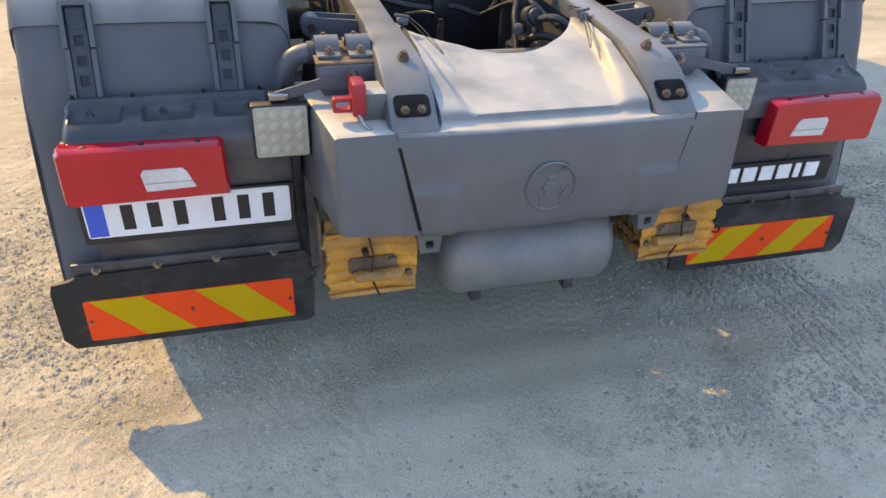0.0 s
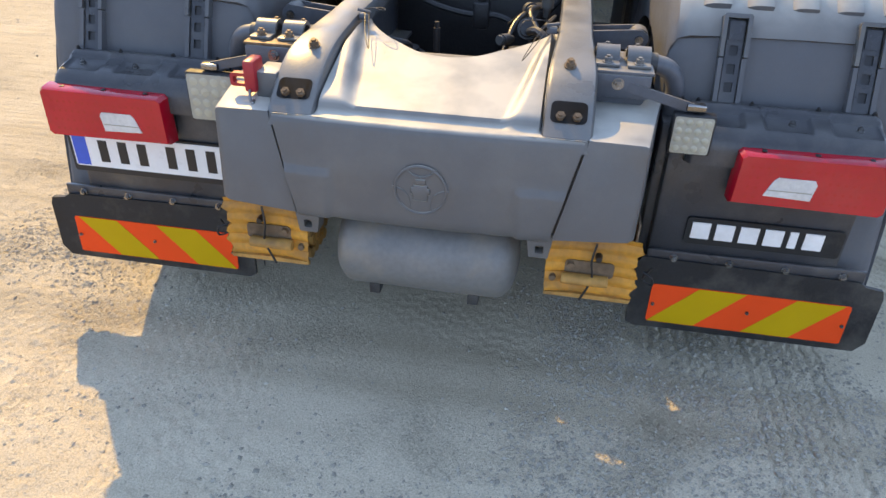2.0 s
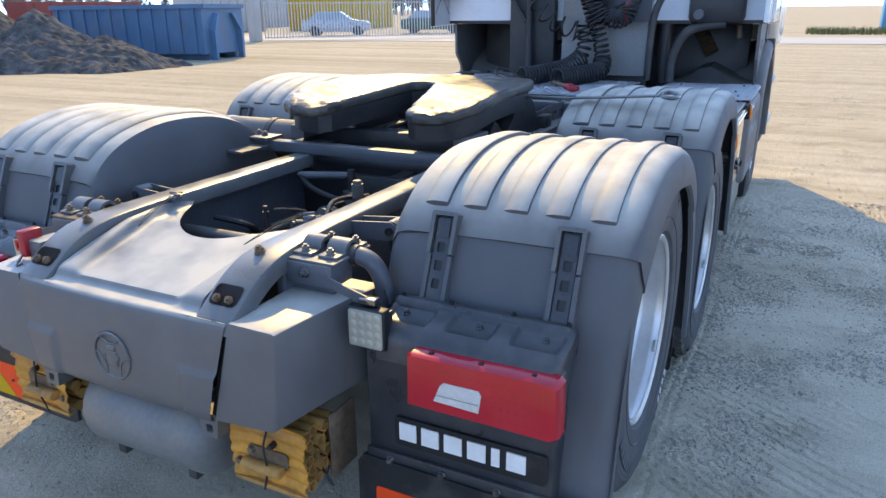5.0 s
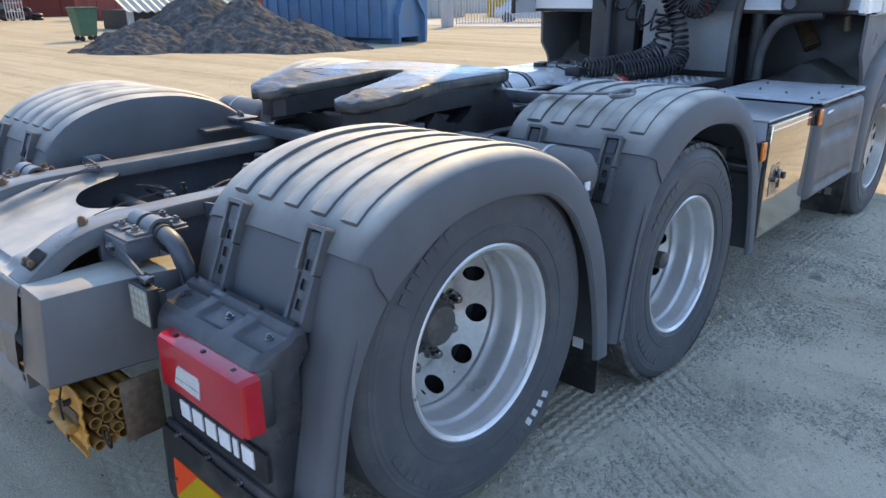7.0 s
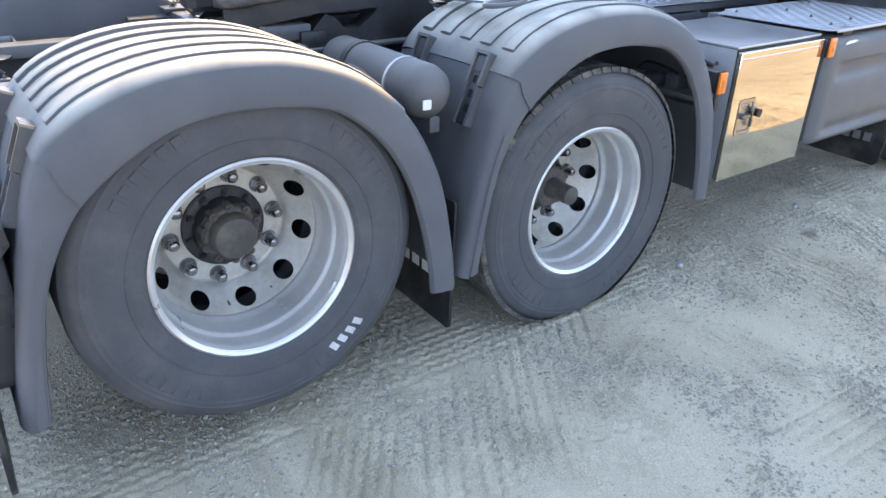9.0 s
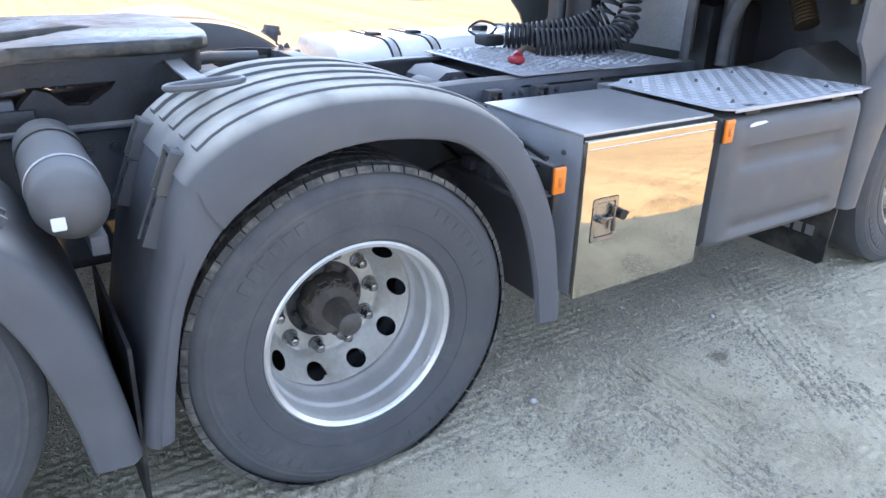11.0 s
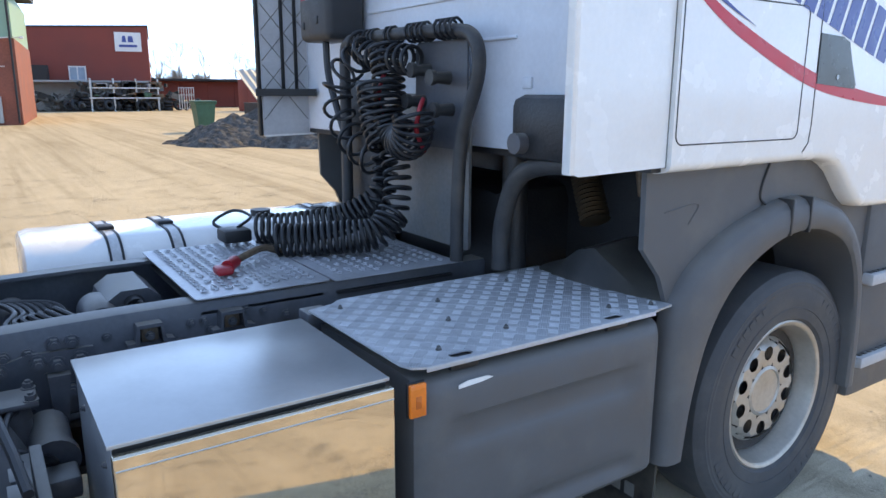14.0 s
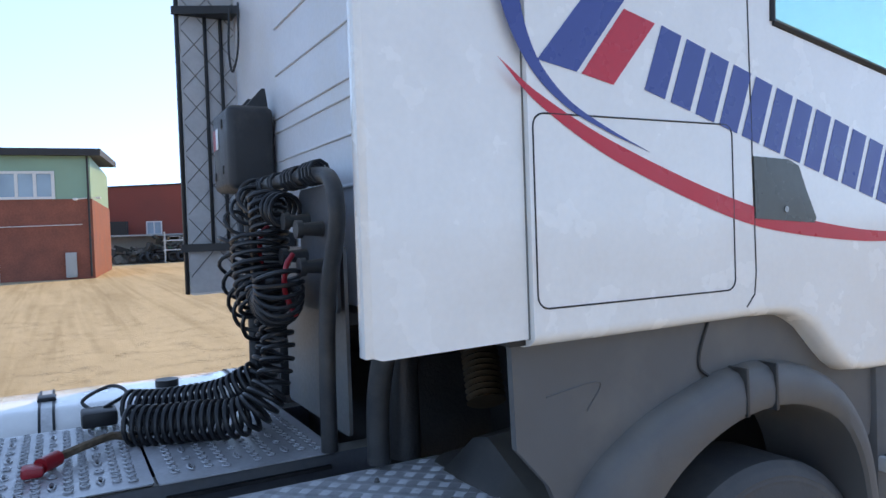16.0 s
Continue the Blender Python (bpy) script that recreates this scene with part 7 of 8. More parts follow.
part("rim", bm, M_SKIP, skip)
for v in (0.35, 1.95):
    bm = bmesh.new()
    loft(bm, [[sk(0.0, v, 0.0), sk(0.0, v + 0.12, 0.0), sk(-0.2, v + 0.12, 0.0), sk(-0.2, v, 0.0)], [sk(0.0, v, 1.0), sk(0.0, v + 0.12, 1.0), sk(-0.22, v + 0.12, 0.9), sk(-0.22, v, 0.9)], [sk(0.0, v + .35 * (1 if v < 1 else -1), 1.5), sk(0.0, v + 0.12 + .35 * (1 if v < 1 else -1), 1.5), sk(-0.14, v + 0.12 + .35 * (1 if v < 1 else -1), 1.45), sk(-0.14, v + .35 * (1 if v < 1 else -1), 1.45)]])
    part("hook_frame", bm, M_SKIP, skip)
for v in (0.3, 1.9):
    bm = bmesh.new()
    sk_box(bm, 0.1, 5.9, v, v + 0.2, 0.0, 0.2)
    part("skid", bm, M_SKIP, skip)

# gravel heap
hx, hy = np.linspace(-24.5, -13.5, 190), np.linspace(6.2, 17.0, 190)
HX, HY = np.meshgrid(hx, hy, indexing="ij")
peaks = ((-21.2, 12.6, 2.05, 2.0), (-18.9, 12.9, 1.65, 1.9), (-17.0, 13.6, 0.95, 1.6), (-20.6, 10.2, 0.95, 1.5), (-22.6, 11.4, 1.0, 1.6))
HZ = np.full_like(HX, -1.0)
for cx, cy, h, r in peaks:
    d = np.hypot(HX - cx, HY - cy)
    HZ = np.maximum(HZ, h - d * h / (r * 1.35))
HZ = HZ + (HZ > -0.1) * (0.22 * (value_noise(HX * 1.6, HY * 1.6, 31) - 0.5) + 0.12 * (value_noise(HX * 4, HY * 4, 32) - 0.5) + 0.09 * (value_noise(HX * 9.3, HY * 9.3, 33) - 0.5))
HZ = np.maximum(HZ, -0.4)
ni, nj = HX.shape
idx = np.arange(ni * nj).reshape(ni, nj)
q = np.stack([idx[:-1, :-1], idx[1:, :-1], idx[1:, 1:], idx[:-1, 1:]], -1).reshape(-1, 4)
keep = HZ.reshape(-1)[q].max(1) > -0.35
me = bpy.data.meshes.new("gravel_heap")
me.from_pydata(np.stack([HX, HY, HZ], -1).reshape(-1, 3), [], q[keep])
me.materials.append(M_HEAP)
tagged(new("gravel_heap", me), "dark crushed gravel heap in the yard", "heap", kind="stuff")

# green wheelie bin
gb = thing("waste_bin", "green plastic waste container on wheels", "bin", (-27.7, 11.2, 0))
bm = bmesh.new()
loft(bm, [[(-27.7 + sx * a, 11.2 + sy * b, z) for sx, sy in ((-1, -1), (1, -1), (1, 1), (-1, 1))] for a, b, z in ((0.34, 0.30, 0.2), (0.40, 0.40, 1.12), (0.42, 0.44, 1.14), (0.42, 0.44, 1.2))])
part("body", bm, M_BIN, gb)
bm = bmesh.new()
box(bm, -28.15, -27.25, 10.74, 11.66, 1.2, 1.27, 0.03)
cyl(bm, (-27.25, 10.8, 1.24), (-27.25, 11.6, 1.24), 0.03, seg=8)
part("lid", bm, M_BIN, gb)
for x in (-27.95, -27.45):
    for y in (10.95, 11.45):
        bm = bmesh.new()
        cyl(bm, (x - 0.03, y, 0.1), (x + 0.03, y, 0.1), 0.1, seg=14)
        box(bm, x - 0.04, x + 0.04, y - 0.04, y + 0.04, 0.16, 0.22)
        part("castor", bm, M_INK, gb)

# low shelter with a corrugated roof
sh = thing("shelter", "low shelter with a pale corrugated roof", "shed", (-38, 17, 0))
bm = bmesh.new()
n = 60
rings = []
for y, x, z in ((0, -35.5, 0.95), (0, -39.5, 2.9)):
    rings.append([(x + 0.0, 16.4 + 6.7 * i / n, z + 0.05 * math.cos(i * math.pi * 0.5 * 1.0)) for i in range(n + 1)])
loft(bm, [r + [(a, b, c - 0.06) for a, b, c in r[::-1]] for r in rings])
part("roof", bm, M_SHED, sh)
bm = bmesh.new()
box(bm, -39.4, -36.2, 16.8, 22.8, 0.0, 1.0)
part("wall", bm, M_ROOF, sh)
bm = bmesh.new()
box(bm, -36.2, -36.0, 16.7, 17.0, 0.0, 1.0)
part("post", bm, M_CONC, sh)

# fence, gate and what stands beyond
fence = thing("yard_fence", "grey steel bar fence with a concrete gate post", "fence", (-21, 31, 0))
g0, g1 = Vector((-24.5, 29.5, 0)), Vector((-16.0, 37.5, 0))
dv = (g1 - g0).normalized()
bar = None
for i in range(72):
    p = g0 + dv * (0.16 * i)
    if bar is None:
        bm = bmesh.new()
        box(bm, p.x - 0.02, p.x + 0.02, p.y - 0.02, p.y + 0.02, 0.1, 2.0)
        bar = part("bar", bm, M_GALV, fence)
    else:
        share(bar, fence, p - g0)
for z in (0.2, 1.9):
    bm = bmesh.new()
    tube(bm, [g0 + Vector((0, 0, z)), g1 + Vector((0, 0, z))], 0.03, 6)
    part("rail", bm, M_GALV, fence)
bm = bmesh.new()
box(bm, -25.2, -24.7, 29.0, 29.5, 0, 2.5, 0.03)
part("gate_post", bm, M_CONC, fence)


def simple_car(at, turn, paint, label):
    car = thing("parked_car", label, "car", at)
    car.rotation_euler.z = turn
    bm = bmesh.new()
    rows = [(-2.1, 0.5, 0.78), (-2.05, 0.3, 0.92), (-1.2, 0.25, 0.98), (0.9, 0.25, 0.98), (1.9, 0.28, 0.86), (2.1, 0.4, 0.7)]
    loft(bm, [[(x, -0.85, a), (x, 0.85, a), (x, 0.88, (a + b) / 2), (x, 0.8, b), (x, -0.8, b), (x, -0.88, (a + b) / 2)] for x, a, b in rows])
    ob = part("body", bm, paint, car)
    ob.location = (0, 0, 0)
    bm = bmesh.new()
    loft(bm, [[(x0, -0.76, 0.95), (x0, 0.76, 0.95), (x1, 0.6, 1.45), (x1, -0.6, 1.45)] for x0, x1 in ((-1.7, -1.1), (1.0, 0.3))])
    ob = part("windows", bm, M_PANE, car)
    ob.location = (0, 0, 0)
    for x in (-1.3, 1.35):
        for y in (-0.82, 0.82):
            bm = bmesh.new()
            cyl(bm, (x, y - 0.1, 0.31), (x, y + 0.1, 0.31), 0.31, seg=20)
            ob = part("wheel", bm, M_RUBBER, car)
            ob.location = (0, 0, 0)
    return car


simple_car((-25.5, 37.5, 0), 0.5, M_CARPAINT, "silver car parked behind the fence")
simple_car((-21.5, 43.0, 0), 0.4, M_BIN, "green car parked behind the fence")


def far_block(name, label, cat, x0, x1, y0, y1, h, mat):
    t = thing(name, label, cat, ((x0 + x1) / 2, (y0 + y1) / 2, 0))
    bm = bmesh.new()
    box(bm, x0, x1, y0, y1, 0, h, 0.05)
    part("body", bm, mat, t)
    for i in range(8):
        bm = bmesh.new()
        y = y0 + (y1 - y0) * (i + 0.5) / 8
        box(bm, x1, x1 + 0.08, y - 0.06, y + 0.06, 0.1, h - 0.1)
        part("rib", bm, mat, t)
    return t


far_block("freight_container", "yellow freight container far off", "container", -36, -33.5, 46, 58, 2.6, M_MYEL)
far_block("freight_container", "white freight container far off", "container", -48, -45.5, 48, 60, 2.6, M_CONC)
far_block("freight_container", "dark red freight container far off", "container", -58, -55.5, 22.5, 34, 2.6, M_BRICK2)
far_block("freight_container", "dark red freight container far off", "container", -56, -53.5, 36, 47, 2.4, M_BRICK2)
far_block("freight_container", "grey freight container far off", "container", -40, -37.5, 38, 45, 2.5, M_CONC)

# near building: brick below, green cladding above
b1 = thing("workshop_building", "two-storey building, red brick below and green cladding above", "building", (-41, -3, 0))
bx0, bx1, by0, by1 = -50.0, -37.6, -16.0, 5.3
bm = bmesh.new()
box(bm, bx0, bx1, by0, by1, 0, 4.05)
part("brick_wall", bm, M_BRICK, b1)
bm = bmesh.new()
box(bm, bx0 + 0.05, bx1 - 0.05, by0 + 0.05, by1 - 0.05, 4.05, 6.25)
part("clad_wall", bm, M_GREENWALL, b1)
bm = bmesh.new()
loft(bm, [[(bx0 - 0.4, y, 6.9), (bx1 + 0.45, y, 6.2), (bx1 + 0.45, y, 6.55), (bx0 - 0.4, y, 7.25)] for y in (by0 - 0.4, by1 + 0.5)])
part("roof", bm, M_ROOF, b1)
for y0 in (1.15, -2.6, -6.4):
    bm = bmesh.new()
    slab(bm, [(y0, 4.05), (y0 + 2.5, 4.05), (y0 + 2.5, 5.45), (y0, 5.45)], [[(y0 + 0.1 + 0.8 * k, 4.18), (y0 + 0.75 + 0.8 * k, 4.18), (y0 + 0.75 + 0.8 * k, 5.32), (y0 + 0.1 + 0.8 * k, 5.32)] for k in range(3)], at_x(bx1 + 0.06), 0.12)
    w = part("window", bm, M_FRAMEW, b1, "white window frame")
    for k in range(3):
        bm = bmesh.new()
        slab(bm, [(y0 + 0.1 + 0.8 * k, 4.18), (y0 + 0.75 + 0.8 * k, 4.18), (y0 + 0.75 + 0.8 * k, 5.32), (y0 + 0.1 + 0.8 * k, 5.32)], [], at_x(bx1 + 0.0), 0.02)
        part("pane", bm, M_PANE, w)
bm = bmesh.new()
box(bm, bx1 - 0.02, bx1 + 0.06, 0.2, 1.1, 0, 2.15, 0.01)
part("door", bm, M_FRAMEW, b1, "white door")
bm = bmesh.new()
box(bm, bx1, bx1 + 0.25, 4.0, 4.5, 0.1, 1.35, 0.03)
part("meter_box", bm, M_CONC, b1, "grey metal box")
bm = bmesh.new()
tube(bm, [(bx1 + 0.1, 5.15, 6.2), (bx1 + 0.1, 5.15, 0.1)], 0.05, 8)
part("downpipe", bm, M_ROOF, b1)
bm = bmesh.new()
tube(bm, smooth_path([(bx1 + 0.1, -14, 2.75), (bx1 + 0.1, -5, 2.65), (bx1 + 0.1, 4.8, 2.75)]), 0.02, 6)
part("cable", bm, M_FRAMEW, b1)
for p, z in (((bx1 + 0.5, 4.6), 4.0), ((bx1 - 0.3, 5.6), 4.1)):
    bm = bmesh.new()
    tube(bm, [(bx1 - 0.1, 5.1, 4.1), (p[0], p[1], z)], 0.03, 6)
    box(bm, p[0] - 0.05, p[0] + 0.3, p[1] - 0.1, p[1] + 0.1, z - 0.06, z + 0.05, 0.03)
    part("wall_lamp", bm, M_FRAMEW, b1, "small white wall lamp")

def turn_about(ob, corner, angle):
    m = Matrix.Rotation(angle, 3, "Z")
    c = Vector(corner)
    ob.rotation_euler.z = angle
    ob.location = c - m @ (c - Vector(ob.location))


turn_about(b1, (bx1, by1, 0), radians(-7))

# far brick hall with a white sign
b2 = thing("brick_hall", "long dark red brick hall with a white sign", "building", (-68, 5, 0))
bm = bmesh.new()
loft(bm, [[(x, -20, 2.45), (x, 16.6, 2.45), (x, 16.6, 6.9), (x, -20, 5.6)] for x in (-80, -63)])
part("upper_wall", bm, M_BRICK2, b2)
bm = bmesh.new()
box(bm, -80, -63.3, -20, 16.4, 0, 2.45)
part("lower_wall", bm, M_CONC, b2, "pale grey lower wall")
bm = bmesh.new()
loft(bm, [[(x, -20.1, 5.6), (x, 16.7, 6.9), (x, 16.7, 7.02), (x, -20.1, 5.72)] for x in (-80.1, -62.9)])
part("coping", bm, M_ROOF, b2)
bm = bmesh.new()
slab(bm, [(14.05, 4.85), (16.1, 4.85), (16.1, 6.4), (14.05, 6.4)], [], at_x(-62.9), 0.08)
sg = part("sign", bm, M_PLATE, b2, "white sign with plain blue shapes")
for u0, u1, v0, v1 in ((14.6, 14.95, 5.6, 6.1), (15.05, 15.5, 5.6, 6.1), (14.35, 15.8, 5.2, 5.4)):
    bm = bmesh.new()
    slab(bm, [(u0, v0), (u1, v0), (u1 - 0.06, v1), (u0 + 0.06, v1)], [], at_x(-62.87), 0.02)
    part("shape", bm, M_DBLUE, sg, "blue shape")
bm = bmesh.new()
box(bm, -63.1, -62.9, 10.4, 11.7, 2.4, 3.6)
w = part("window", bm, M_FRAMEW, b2, "white window")
for y in (10.5, 11.1):
    bm = bmesh.new()
    box(bm, -62.95, -62.88, y, y + 0.5, 2.5, 3.5)
    part("pane", bm, M_PANE, w)
bm = bmesh.new()
box(bm, -63, -61.6, 2.0, 16.6, 2.3, 2.45)
part("canopy", bm, M_CONC, b2, "grey canopy")
bm = bmesh.new()
tube(bm, [(-61.5, 4.6, 4.0), (-61.5, 8.2, 0.9)], 0.06, 6)
part("stair_rail", bm, M_GALV, b2)
bm = bmesh.new()
box(bm, -62.6, -61.6, 3.6, 9.0, 2.45, 3.6)
part("railing", bm, M_ROOF, b2, "dark railing")
turn_about(b2, (-63, 16.6, 0), radians(-12))
# racks and tyres before the hall
rack = thing("storage_rack", "steel rack loaded with dark scrap and timber", "rack", (-60.5, 14, 0))
for y in (11.5, 13.2, 14.9, 16.6):
    bm = bmesh.new()
    box(bm, -60.9, -60.75, y, y + 0.12, 0, 2.6)
    part("upright", bm, M_GALV, rack)
for z in (1.0, 1.8):
    bm = bmesh.new()
    box(bm, -61.4, -60.7, 11.4, 16.8, z, z + 0.1)
    part("shelf", bm, M_GALV, rack)
rs2 = np.random.RandomState(9)
for i in range(26):
    y, z = rs2.uniform(11.6, 16.4), rs2.choice([1.1, 1.9])
    bm = bmesh.new()
    box(bm, -61.3, -60.75, y, y + rs2.uniform(0.3, 1.2), z, z + rs2.uniform(0.15, 0.5), 0.03)
    part("load", bm, (M_ROOF, M_RUSTY, M_BIN, M_CONC)[i % 4], rack)
def old_tyre(x, y, z, R, lean, yaw):
    ty = thing("old_tyre", "black used tyre leaning before the hall", "tyre", (x, y, 0), group="old tyres")
    bm = bmesh.new()
    rings = []
    for a in range(23):
        t = 2 * math.pi * a / 22
        c = Vector((0, math.cos(t), math.sin(t)))
        rings.append([Vector((0.13 * math.cos(q), 0, 0)) + c * (R * 0.68 + R * 0.32 * math.sin(q)) for q in [2 * math.pi * b / 10 for b in range(10)]])
    loft(bm, rings, cap=False)
    bmesh.ops.transform(bm, verts=bm.verts, matrix=Matrix.Translation((x, y, z)) @ Matrix.Rotation(yaw, 4, "Z") @ Matrix.Rotation(lean, 4, "Y"))
    part("carcass", bm, M_INK, ty)


rs5 = np.random.RandomState(12)
ty_at = 9.6
for i in range(19):
    R = rs5.uniform(0.38, 0.52)
    if i % 5 == 3:
        for k in range(rs5.randint(2, 5)):
            old_tyre(-61.2, ty_at + R, 0.14 + 0.27 * k, R, math.pi / 2, 0.0)
        ty_at += 2 * R + 0.05
    else:
        old_tyre(-61.0 + rs5.uniform(-0.3, 0.3), ty_at + R * 0.8, R, R, rs5.uniform(-0.3, 0.05), rs5.uniform(-0.9, 0.9))
        ty_at += rs5.uniform(0.9, 1.5) * R
# scrap and timber heaped against the hall
bm = bmesh.new()
for i in range(150):
    c = Vector((-62.2 + rs5.uniform(-0.8, 0.8), rs5.uniform(7.5, 18.5), 0))
    hgt = abs(rs5.normal(0, 0.7))
    turn = Matrix.Translation(c + Vector((0, 0, 0.2 + hgt))) @ Matrix.Rotation(rs5.uniform(-0.7, 0.7), 4, "X") @ Matrix.Rotation(rs5.uniform(0, 3), 4, "Z")
    a, b, h = rs5.uniform(0.1, 0.8), rs5.uniform(0.05, 0.3), rs5.uniform(0.05, 0.3)
    box(bm, -a, a, -b, b, -h, h, turn=turn)
tagged(part("scrap_pile", bm, material("mixed_scrap", (0.10, 0.095, 0.085), 0.8, vary=0.3, island=0.75), None, smooth=0), "heap of mixed dark scrap and timber before the hall", "scrap", kind="stuff")
dr = thing("cage_trolley", "white wire cage trolley", "trolley", (-59.5, 18.6, 0))
for i in range(7):
    bm = bmesh.new()
    box(bm, -59.55, -59.5, 18.0 + 0.2 * i, 18.04 + 0.2 * i, 0.1, 1.9)
    part("bar", bm, M_FRAMEW, dr)
for z in (0.15, 0.7, 1.3, 1.88):
    bm = bmesh.new()
    box(bm, -59.56, -59.5, 18.0, 19.25, z, z + 0.05)
    part("rail", bm, M_FRAMEW, dr)
shed = far_block("long_shed", "low dark red shed with an overhanging roof far behind the yard", "shed", -80, -74, 17.5, 40, 2.6, M_BRICK2)
bm = bmesh.new()
box(bm, -80.5, -71.8, 17.2, 40.3, 2.62, 2.85, 0.03)
part("roof", bm, M_ROOF, shed, "dark overhanging roof")


# bare trees along the horizon
def bare_tree(x, y, h, seed):
    rs = np.random.RandomState(seed)
    t = thing("bare_tree", "leafless tree far off on the horizon", "tree", (x, y, 0), group="far trees")
    bm = bmesh.new()
    cyl(bm, (x, y, 0), (x, y, h * 0.5), 0.22, 0.1, seg=7)
    part("trunk", bm, M_TREE, t)
    bm = bmesh.new()

    def grow(p, d, l, r, depth):
        q = p + d * l
        cyl(bm, p, q, r, r * 0.6, seg=4, cap=False)
        if depth:
            for _ in range(4):
                e = (d + Vector(rs.uniform(-0.75, 0.75, 3)) + Vector((0, 0, 0.15))).normalized()
                grow(p.lerp(q, rs.uniform(0.5, 1.0)), e, l * rs.uniform(0.55, 0.8), r * 0.55, depth - 1)
    for k in range(4):
        grow(Vector((x, y, h * (0.25 + 0.08 * k))), Vector((rs.uniform(-.6, .6), rs.uniform(-.6, .6), 1)).normalized(), h * 0.28, 0.07, 3)
    part("crown", bm, M_TREE, t, "tangle of thin branches", kind="stuff")


for i, (x, y, h) in enumerate(((-150, 36, 10), (-152, 41, 13), (-155, 47, 11), (-150, 52, 12), (-160, 58, 10), (-150, 64, 12), (-158, 30, 11), (-150, 72, 11))):
    bare_tree(x, y, h, 40 + i)
# a thin belt of leafless woods: fans of upright twigs on short trunks
rs3 = np.random.RandomState(3)
wv, wf = [], []
for i in range(420):
    a = rs3.uniform(math.radians(95), math.radians(200))
    d = rs3.uniform(170, 250)
    base = np.array((d * math.cos(a), d * math.sin(a), 0.0))
    h = rs3.uniform(5, 11) * (0.6 + 0.8 * value_noise(np.array([a * 22]), np.array([0.0]), 17)[0])
    for k in range(46):
        low = 0 if k == 0 else rs3.uniform(0.1, 0.6)
        p = base + (0, 0, h * low)
        out = rs3.uniform(-1, 1, 3) * (h * 0.30, h * 0.30, 0) * (0.2 if k == 0 else 1.0)
        q = base + out + (0, 0, h * (low + (1 - low) * rs3.uniform(0.35, 1.0) * (1 - 0.25 * np.hypot(out[0], out[1]) / h)))
        w = np.cross(q - p, (base[0], base[1], 0.0))
        w = w / max(np.linalg.norm(w), 1e-6) * (0.22 if k == 0 else 0.10)
        m = len(wv)
        wv += [p - w, p + w, q]
        wf.append((m, m + 1, m + 2))
me = bpy.data.meshes.new("far_woods")
me.from_pydata([tuple(v) for v in wv], [], wf)
me.materials.append(material("far_wood", (0.19, 0.165, 0.14), 0.95, vary=0.25, island=0.3))
tagged(new("far_woods", me), "leafless grey-brown woods on the horizon", "woods", kind="stuff")

# road, verge and dry brush ahead of the truck
bm = bmesh.new()
loft(bm, [[(x, 33 + 0.1 * x, 0.012), (x, 40 + 0.1 * x, 0.012)] for x in range(-60, 120, 12)], closed=False)
tagged(part("road", bm, material("pale_road", (0.45, 0.42, 0.38), 0.9, vary=0.1, scale=0.3), None), "pale dusty road across the yard", "road", kind="structure")
bm = bmesh.new()
rs4 = np.random.RandomState(6)
for i in range(2600):
    x, y = rs4.uniform(5.5, 22), rs4.uniform(47, 56)
    h = rs4.uniform(0.5, 1.5) * (0.5 + value_noise(np.array([x * .5]), np.array([y * .5]), 8)[0])
    a = rs4.uniform(0, 6.28)
    w = 0.03
    lean = Vector((rs4.uniform(-.3, .3), rs4.uniform(-.3, .3), h))
    p = Vector((x, y, 0.0))
    s = Vector((math.cos(a) * w, math.sin(a) * w, 0))
    vs = [bm.verts.new(p - s), bm.verts.new(p + s), bm.verts.new(p + lean)]
    bm.faces.new(vs)
tagged(part("dry_brush", bm, M_BUSH, None, smooth=0), "dry brown brush beside the road", "bush", kind="stuff")
bm = bmesh.new()
for i in range(3000):
    x, y = rs4.uniform(1, 14), rs4.uniform(44, 50)
    a = rs4.uniform(0, 6.28)
    s = Vector((math.cos(a) * .03, math.sin(a) * .03, 0))
    p = Vector((x, y, 0))
    bm.faces.new([bm.verts.new(p - s), bm.verts.new(p + s), bm.verts.new(p + Vector((rs4.uniform(-.1, .1), rs4.uniform(-.1, .1), rs4.uniform(.15, .4))))])
tagged(part("verge_grass", bm, material("dull_grass", (0.13, 0.14, 0.05), 0.9, vary=0.3, island=0.4), None, smooth=0), "dull green grass on the verge", "grass", kind="stuff")
far_block("blue_cabin", "small blue cabin beyond the verge", "cabin", 5.2, 7.2, 54, 56, 2.2, material("cabin_blue", (0.08, 0.3, 0.5), 0.6, vary=0.1))

